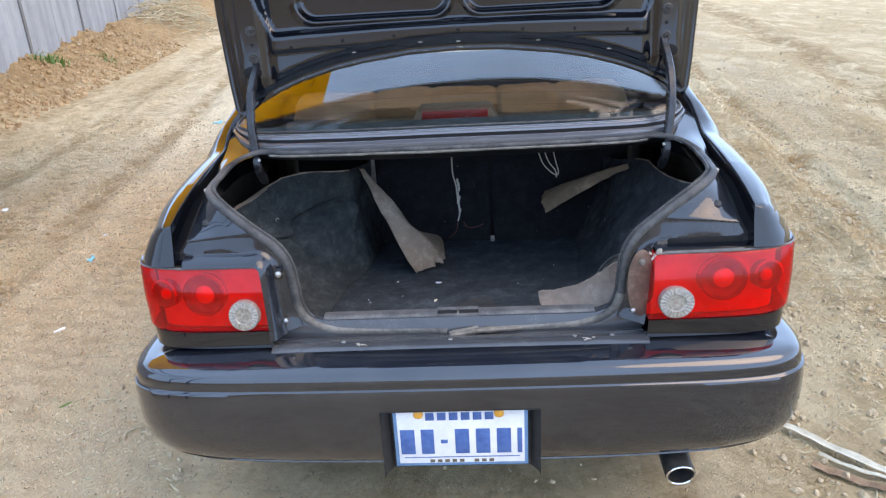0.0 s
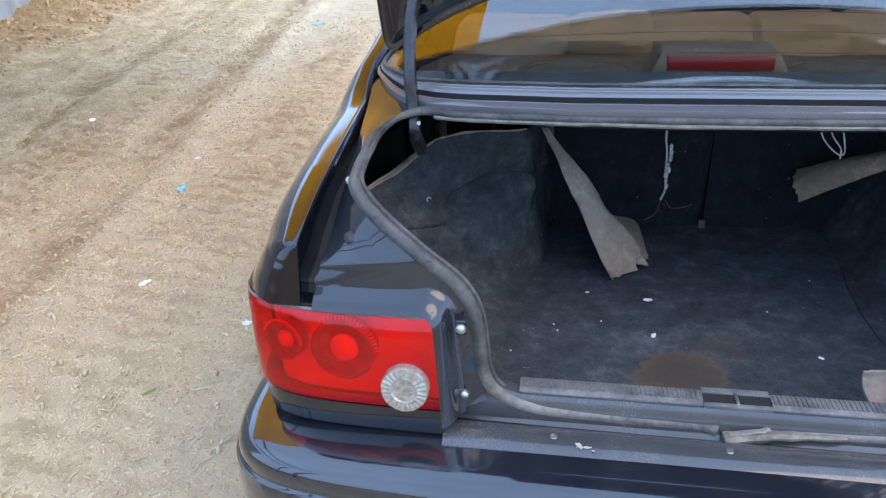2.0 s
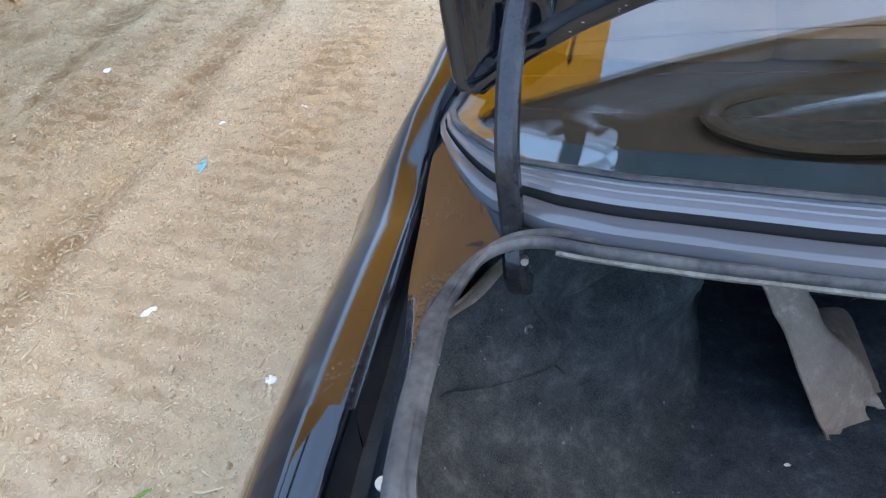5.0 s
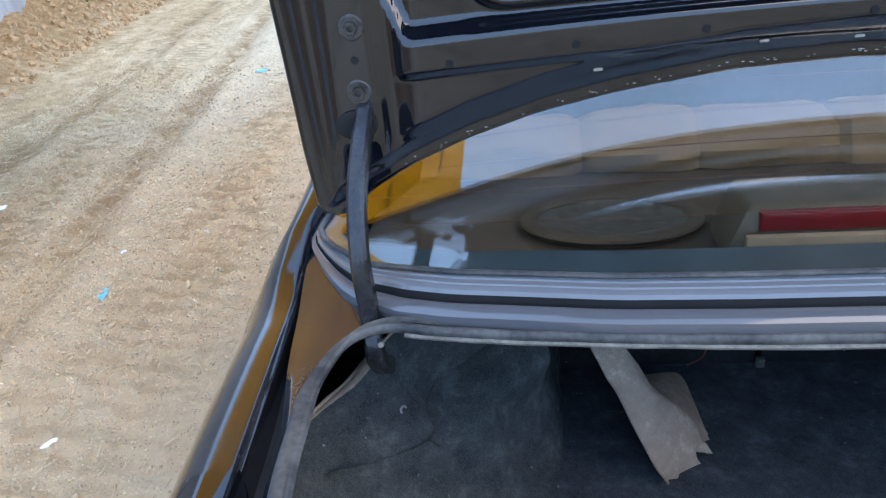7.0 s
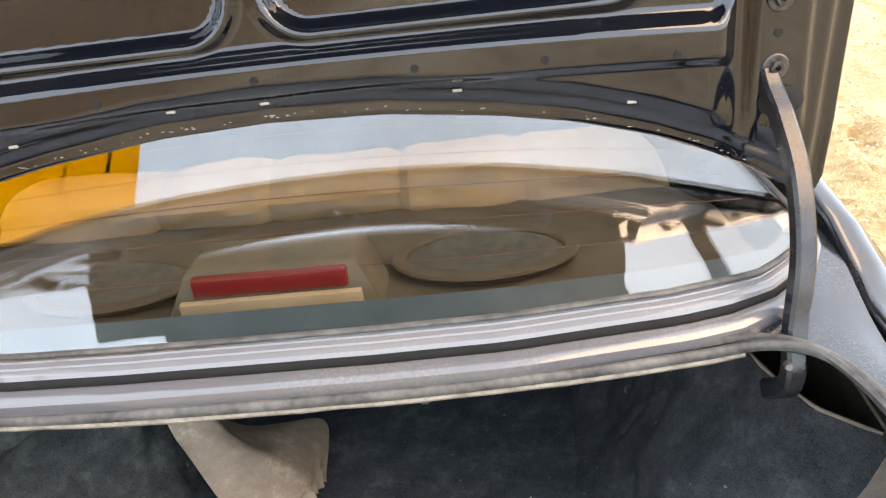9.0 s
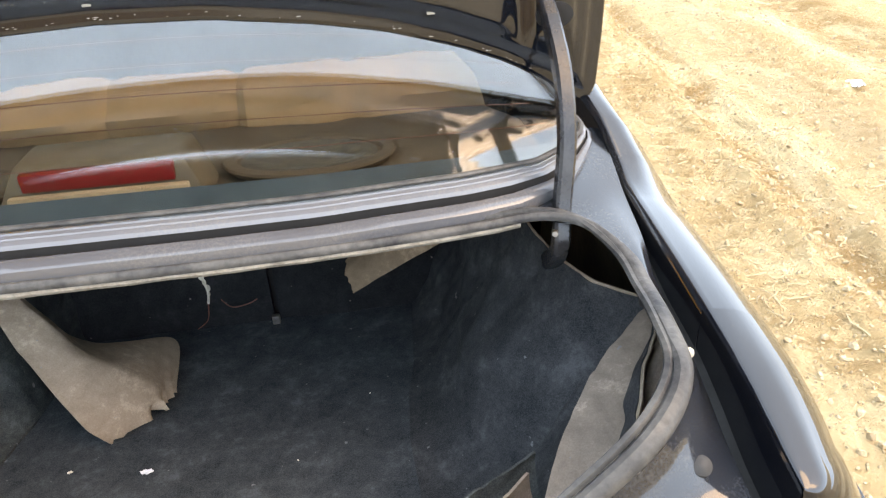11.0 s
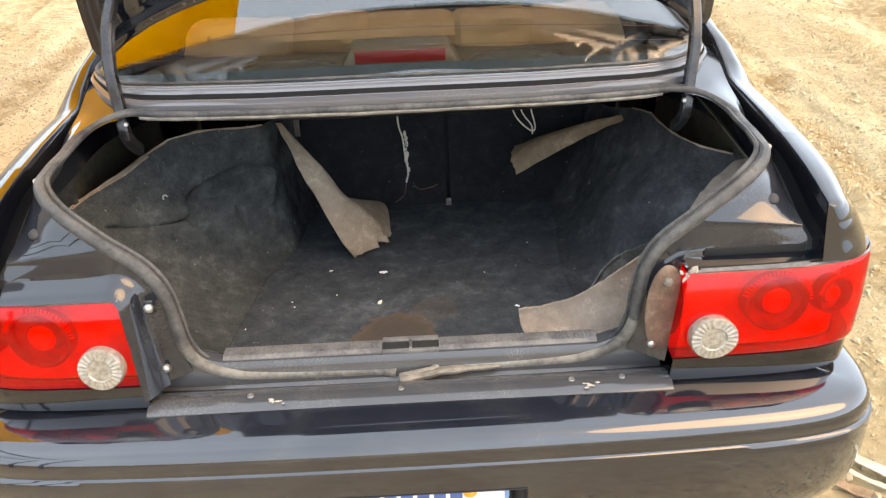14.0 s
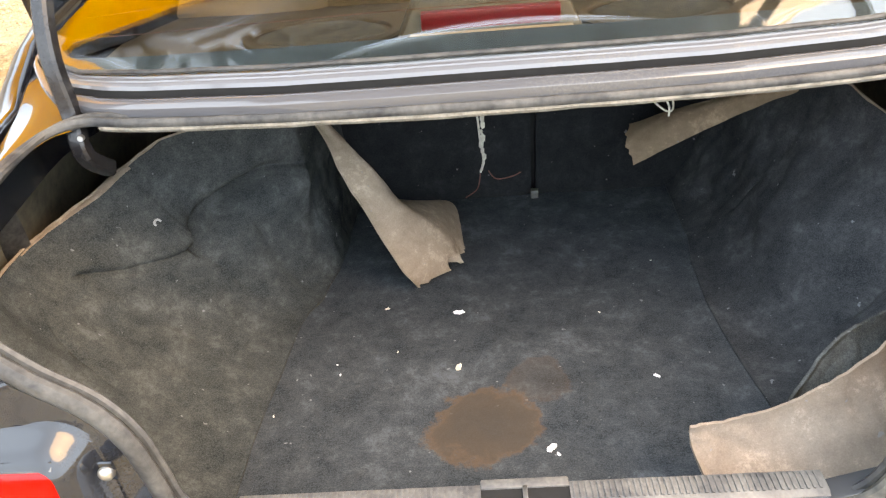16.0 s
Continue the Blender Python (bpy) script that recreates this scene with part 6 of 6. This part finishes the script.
def ground():
    xs = spaced(-900, 900, -3.8, 3.4, 0.025, 1.045)
    ys = spaced(-700, 1100, -0.4, 6.0, 0.025, 1.045)
    verts = [(x, y, ground_z(x, y)) for y in ys for x in xs]
    n = len(xs)
    faces = [(j * n + i, j * n + i + 1, (j + 1) * n + i + 1, (j + 1) * n + i) for j in range(len(ys) - 1) for i in range(n - 1)]
    me = bpy.data.meshes.new("ground")
    me.from_pydata(verts, [], faces)
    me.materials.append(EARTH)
    me.polygons.foreach_set("use_smooth", [True] * len(me.polygons))
    return tagged(new("ground", me), "dry tan rutted earth with tyre tracks", "ground", kind="structure")


ground()


# ---- loose things on the ground ----
def scatter_stones(name, label, material, first, last):
    rnd = random.Random(21 + first)
    base = bmesh.new()
    bmesh.ops.create_icosphere(base, subdivisions=1, radius=1)
    co = [v.co.copy() for v in base.verts]
    fc = [[v.index for v in f.verts] for f in base.faces]
    base.free()
    verts, faces = [], []
    for k in range(first, last):
        t = rnd.random()
        if k >= 38000:
            y = rnd.uniform(1.5, 16)
            x = -4.3 - 0.16 * y - abs(rnd.gauss(0, 0.9))
            t = 0.9
        elif k >= 18000:
            x, y = (rnd.uniform(-3.4, -0.93), rnd.uniform(-0.3, 4.5)) if t < 0.62 else (rnd.uniform(0.93, 3.2), rnd.uniform(-0.3, 4.0))
            t = 0.5
        elif t < 0.12:
            y = rnd.uniform(0.3, 7)
            x = -2.33 - 0.155 * y + rnd.gauss(0, 0.13)
        elif t < 0.18:
            y = rnd.uniform(0.3, 7)
            x = 2.02 + 0.13 * y + rnd.gauss(0, 0.12)
        elif t < 0.5:
            x, y = rnd.uniform(-4.6, -0.95), rnd.uniform(-0.6, 7)
        elif t < 0.8:
            x, y = rnd.uniform(0.95, 4.5), rnd.uniform(-0.6, 7)
        elif t < 0.83:
            x, y = rnd.uniform(-1.0, 1.6), rnd.uniform(-0.7, 0.5)
        elif t < 0.86:
            x, y = rnd.uniform(1.5, 9), rnd.uniform(6, 20)
        else:
            y = rnd.uniform(3, 18)
            x = -4.6 - 0.16 * y - rnd.uniform(0.1, 3.0)
        r = 0.0025 + 0.013 * rnd.random() ** 5 if k < 18000 or k >= 38000 else 0.0018 + 0.0055 * rnd.random() ** 2.5
        if x > 0.9:
            r *= 1.15
        if k >= 38000:
            r = (0.005 + 0.05 * rnd.random() ** 5) * lerp(y, [3, 9], [0.5, 1.0])
        elif t > 0.83:
            r *= 2.0
        elif 0.95 < x < 2.0 and y < 1.6 and rnd.random() < 0.35:
            r = rnd.uniform(0.004, 0.007) + 0.013 * rnd.random() ** 4
        m = Matrix.Translation((x, y, ground_z(x, y) + r * 0.25)) @ Euler((rnd.random() * 6, rnd.random() * 6, rnd.random() * 6)).to_matrix().to_4x4() @ Matrix.Diagonal((r * rnd.uniform(0.8, 1.6), r, r * rnd.uniform(0.5, 0.9), 1))
        o = len(verts)
        verts += [m @ (c * rnd.uniform(0.75, 1.15)) for c in co]
        faces += [[o + i for i in f] for f in fc]
    me = bpy.data.meshes.new(name)
    me.from_pydata(verts, [], faces)
    me.materials.append(material)
    tagged(new(name, me), label, "soil", kind="stuff")


def scatter_straw():
    rnd = random.Random(33)
    verts, faces = [], []
    for k in range(4200):
        t = rnd.random()
        if k > 2600:
            x, y = (rnd.uniform(-3.4, -0.93), rnd.uniform(0.0, 5.0)) if t < 0.7 else (rnd.uniform(0.95, 3.2), rnd.uniform(0.0, 4.5))
            t = 0.4
        elif t < 0.32:
            x, y = rnd.uniform(-4.4, -0.95), rnd.uniform(-0.4, 7)
        elif t < 0.5:
            x, y = rnd.uniform(1.0, 4.2), rnd.uniform(-0.4, 7)
        elif t < 0.62:
            x, y = rnd.uniform(-4.4, 4.2), rnd.uniform(1.0, 8)
        else:
            y = rnd.uniform(2, 20)
            x = -4.5 - 0.16 * y - rnd.uniform(0.0, 2.4)
        L = rnd.uniform(0.02, 0.085) * (0.6 if abs(x) < 2.2 and y < 1.6 else 1.0) * (2.2 if t > 0.62 else 1)
        a = rnd.uniform(0, math.pi * 2)
        d = Vector((math.cos(a), math.sin(a), rnd.uniform(-0.1, 0.25 if t > 0.62 else 0.1)))
        c = Vector((x, y, ground_z(x, y) + 0.006))
        s = Vector((-math.sin(a), math.cos(a), 0)) * rnd.uniform(0.001, 0.003) * (2 if t > 0.62 else 1)
        u = Vector((0, 0, 0.002))
        bend = Vector((rnd.uniform(-1, 1), rnd.uniform(-1, 1), 0)) * L * 0.07
        o = len(verts)
        for q, p in enumerate((c - d * L / 2, c + bend, c + d * L / 2)):
            verts += [p - s, p + s, p + u]
        for q in (0, 3):
            for e in range(3):
                f = (e + 1) % 3
                faces.append((o + q + e, o + q + f, o + q + 3 + f, o + q + 3 + e))
    me = bpy.data.meshes.new("straw")
    me.from_pydata(verts, [], faces)
    me.materials.append(STRAW)
    tagged(new("straw", me), "scattered bits of dry straw and grass stems", "straw", kind="stuff")


scatter_stones("clods", "crumbs of dry soil and small stones on the earth", STONE, 0, 38000)
scatter_stones("heap_clods", "brown clods of turned soil on the bank", HEAP_SOIL, 38000, 44000)
scatter_straw()


def brush_pile(cx, cy):
    """Dry stalks thrown on a heap at the end of the fence."""
    rnd = random.Random(71)
    bm = bmesh.new()
    for k in range(420):
        x, y = cx + rnd.gauss(0, 0.7), cy + rnd.gauss(0, 1.3)
        h = 0.85 * math.exp(-((x - cx) / 0.9) ** 2 - ((y - cy) / 1.9) ** 2)
        base = Vector((x, y, ground_z(x, y) + h * rnd.random()))
        a, size = rnd.uniform(0, 6.28), rnd.uniform(0.25, 0.95)
        d = Vector((math.cos(a), math.sin(a), rnd.uniform(-0.1, 0.45))) * size
        sag = Vector((rnd.uniform(-0.2, 0.2), rnd.uniform(-0.2, 0.2), rnd.uniform(0.0, 0.3))) * size
        sweep(spline([base - d / 2 - sag * 0.6, base, base + d / 2 - sag], 4), rnd.uniform(0.010, 0.026), bm=bm, n=4)
    tagged(part("brush_pile", bm, STRAW), "heap of dry stalks and branches at the fence", "brush", kind="stuff")


brush_pile(-8.5, 19.8)


def scrap(name, x, y, size, mat, label, category, seed, elong=1.0, turn=None):
    """A crumpled scrap of sheet lying on the earth."""
    rnd = random.Random(seed)
    n = 7
    rows = []
    for j in range(n):
        rows.append([Vector(((i / (n - 1) - 0.5) * size * (0.35 + 0.65 * math.sin(math.pi * (j + 0.7) / n) + 0.15 * math.sin(j * 2.1 + seed)), (j / (n - 1) - 0.5) * size * elong, size * 0.22 * noise.noise((i * 0.6 + seed, j * 0.6, seed)) + size * 0.12)) for i in range(n)])
    bm = thicken(loft(rows), 0.0012)
    bm.transform(Matrix.Translation((x, y, ground_z(x, y))) @ Matrix.Rotation(rnd.uniform(0, 6) if turn is None else turn, 4, "Z"))
    return tagged(part(name, bm, mat), label, category)


scrap("plastic_wrapper", -2.345, 2.495, 0.042, LITTER_BLUE, "crumpled turquoise plastic wrapper on the earth", "litter", 1, 2.8, turn=0.25)
scrap("plastic_wrapper", -2.91, 6.6, 0.09, LITTER_BLUE, "pale blue plastic scrap on the earth", "litter", 2, 1.4)
scrap("plastic_scrap", -2.003, 1.52, 0.026, LITTER_WHITE, "white leaf-shaped plastic scrap on the earth", "litter", 3, 2.2, turn=-0.5)
scrap("paper_scrap", -1.46, 1.30, 0.035, LITTER_WHITE, "small white paper scrap on the earth", "litter", 4)
scrap("green_leaf", -1.618, 0.886, 0.013, LEAF_GREEN, "narrow fallen green leaf on the earth", "leaf", 6, 5.0, turn=-0.7)
scrap("paper_scrap", -1.47, 2.99, 0.06, LITTER_WHITE, "flat white paper scrap on the earth", "litter", 7, 1.3)
scrap("plastic_scrap", -2.10, 3.10, 0.04, LITTER_WHITE, "torn white plastic scrap on the earth", "litter", 8, 1.5)
scrap("paper_scrap", -2.45, 2.90, 0.03, LITTER_WHITE, "small pale paper scrap on the earth", "litter", 9, 1.2)
scrap("plastic_scrap", -3.50, 3.47, 0.05, LITTER_WHITE, "pale crumpled plastic scrap on the earth", "litter", 10, 1.4)
scrap("paper_scrap", 3.54, 3.86, 0.11, LITTER_WHITE, "crumpled white paper on the earth", "litter", 12, 1.2)


def twig(x, y, length, angle, thick, seed):
    """A thin dry stick, slightly bent."""
    rnd = random.Random(seed)
    d = Vector((math.cos(angle), math.sin(angle), 0))
    side = Vector((-d.y, d.x, 0))
    path = []
    for t in (-0.5, -0.2, 0.15, 0.5):
        p = Vector((x, y, 0)) + d * length * t + side * length * rnd.uniform(-0.08, 0.08)
        path.append((p.x, p.y, ground_z(p.x, p.y) + thick * 0.8))
    tagged(part("twig", sweep(spline(path, 4), thick, n=6, taper=lambda t: 1 - 0.5 * t), STRAW), "thin dry stick lying on the earth", "twig", "dry sticks on the earth")


for k, (x, y, length, angle, thick) in enumerate(((-2.03, 2.56, 0.09, 1.7, 0.006), (-2.44, 3.45, 0.26, 1.1, 0.006), (-2.50, 3.30, 0.18, 0.9, 0.005), (-4.0, 4.40, 0.26, 0.5, 0.012), (-2.12, 2.65, 0.12, 1.5, 0.005), (-1.67, 2.36, 0.10, 0.1, 0.005),
                                                  (-1.27, 0.70, 0.11, 1.2, 0.006), (-1.30, 0.62, 0.12, 1.1, 0.005), (-1.46, 0.92, 0.07, 0.3, 0.008), (-2.62, 2.08, 0.14, -0.3, 0.006), (-2.42, 2.82, 0.10, 2.2, 0.005), (1.98, 1.55, 0.13, 1.6, 0.007), (-3.1, 3.05, 0.12, 0.8, 0.006))):
    twig(x, y, length, angle, thick, 50 + k)


BLADE = simple("bleached_palm_blade", (0.42, 0.375, 0.275), (0.60, 0.555, 0.43), 0.7, 0, 25, 0.4, 0.002)
HUSK = simple("brown_dry_husk", (0.16, 0.09, 0.05), (0.34, 0.21, 0.12), 0.85, 0, 20, 0.6, 0.003)


def palm_blade(name, x0, y0, x1, y1, width, mat, label, seed, lift=0.012):
    """A long dry leaf blade, folded along its middle, one end split."""
    a, b = Vector((x0, y0, 0)), Vector((x1, y1, 0))
    d = (b - a).normalized()
    side = Vector((-d.y, d.x, 0))
    rows = []
    for i in range(25):
        t = i / 24
        c = a.lerp(b, t) + side * 0.02 * math.sin(t * 2.6 + seed)
        w = width * (0.45 + 0.55 * math.sin(math.pi * min(1.0, t * 0.8 + 0.25))) * (1 + 0.12 * noise.noise((t * 7, seed, 0)))
        base = max(ground_z(c.x, c.y), ground_z(c.x + side.x * w, c.y + side.y * w), ground_z(c.x - side.x * w, c.y - side.y * w))
        rows.append([c + side * w * u + Vector((0, 0, base + lift + 0.006 * abs(u) * 2 + 0.003 * noise.noise((t * 9, u * 3, seed)))) for u in (-0.5, -0.25, -0.05, 0.05, 0.25, 0.5)])
    return tagged(part(name, thicken(loft(rows), 0.002), mat), label, "dry leaf")


palm_blade("palm_blade", 1.085, 0.625, 1.52, 0.125, 0.034, BLADE, "long bleached palm blade lying on the earth", 1, 0.014)
palm_blade("palm_blade", 1.17, 0.50, 1.50, 0.20, 0.018, BLADE, "narrow bleached palm blade lying on the earth", 4, 0.008)
palm_blade("dry_husk", 1.11, 0.43, 1.36, 0.27, 0.036, HUSK, "split brown palm husk lying on the earth", 2, 0.004)


# ---- fence on the bank ----
def fence():
    """Precast concrete wall panels between narrow sunk posts."""
    f = thing("fence", "grey precast concrete panel fence on a soil bank", "fence")
    d = Vector((-0.27, 1.0, 0)).normalized()
    nrm = Vector((d.y, -d.x, 0))
    start = Vector((-4.25, -0.6, 0))
    for k in range(14):
        a = start + d * 3.75 * k
        rows = []
        for i in range(13):
            t = 0.10 + (3.65 - 0.10) * i / 12
            edge = 0.014 if i in (0, 12) else 0.0
            p = a + d * t - nrm * edge
            rows.append([p + Vector((0, 0, z)) for z in (-0.1, 1.0, 2.0, 2.98)] + [p - nrm * 0.02 + Vector((0, 0, 3.0))])
        part("panel", thicken(loft(rows), 0.05), FENCE, f)
        q = a - nrm * 0.05
        part("post", sweep([q + Vector((0, 0, -0.1)), q + Vector((0, 0, 3.02))], 0.19, 0.10, n=4, up=(0, 1, 0)), FENCE_POST, f)


fence()


def grass_tuft(x, y, seed):
    rnd = random.Random(seed)
    bm = bmesh.new()
    for k in range(60):
        a, L = rnd.uniform(0, 6.28), rnd.uniform(0.08, 0.24) * (0.5 if seed == 5 else 1)
        b = Vector((x + rnd.uniform(-0.14, 0.14), y + rnd.uniform(-0.25, 0.25), 0))
        b.z = ground_z(b.x, b.y) - 0.01
        d = Vector((math.cos(a) * 0.5, math.sin(a) * 0.5, 1)).normalized()
        s = Vector((-math.sin(a), math.cos(a), 0)) * 0.012
        vs = [bm.verts.new(p) for p in (b - s, b + s, b + d * L * 0.6 + s * 0.7, b + d * L + Vector((math.cos(a), math.sin(a), -0.3)) * 0.06, b + d * L * 0.6 - s * 0.7)]
        bm.faces.new(vs)
    return tagged(part("grass_tuft", bm, LEAF_GREEN, smooth=False), "green weeds at the foot of the fence", "weeds", kind="stuff")


for x, y, k in ((-6.72, 10.0, 2), (-6.80, 10.2, 3), (-6.9, 12.2, 5)):
    grass_tuft(x, y, k)


# ---- yellow awning overhead, out of view, which the wing and the window mirror ----
def awning():
    t = thing("awning", "yellow sheet awning on a dark steel frame overhead", "awning")
    x0, x1, y0, y1, z = -3.4, -1.0, 1.15, 4.7, 2.6
    rows = []
    for j in range(25):
        y = y0 + (y1 - y0) * j / 24
        rows.append([(x0 + (x1 - x0) * i / 16, y, z + 0.02 * math.sin(i * 0.9) * 0.3 + 0.06 * (1 - i / 16)) for i in range(17)])
    part("sheet", thicken(loft(rows), 0.01), YELLOW, t, "yellow coated sheet")
    for k in range(4):
        for x in (x1 - 0.15, x1 - 0.45):
            y = y0 + 0.2 + 0.45 * k
            part("slot", box((x - 0.008, y, z - 0.012 + 0.03 * (x1 - x)), (x + 0.008, y + 0.16, z - 0.004 + 0.03 * (x1 - x))), SOOT_SHADE_BLACK, t)
    for x in (x0, x0 + 0.7):
        part("beam", box((x, -2.4, z + 0.12), (x + 0.05, y1, z + 0.18), 0.005), DARK_METAL, t)
        part("post", box((x, -2.4, 0), (x + 0.06, -2.34, z + 0.18), 0.005), DARK_METAL, t)


awning()
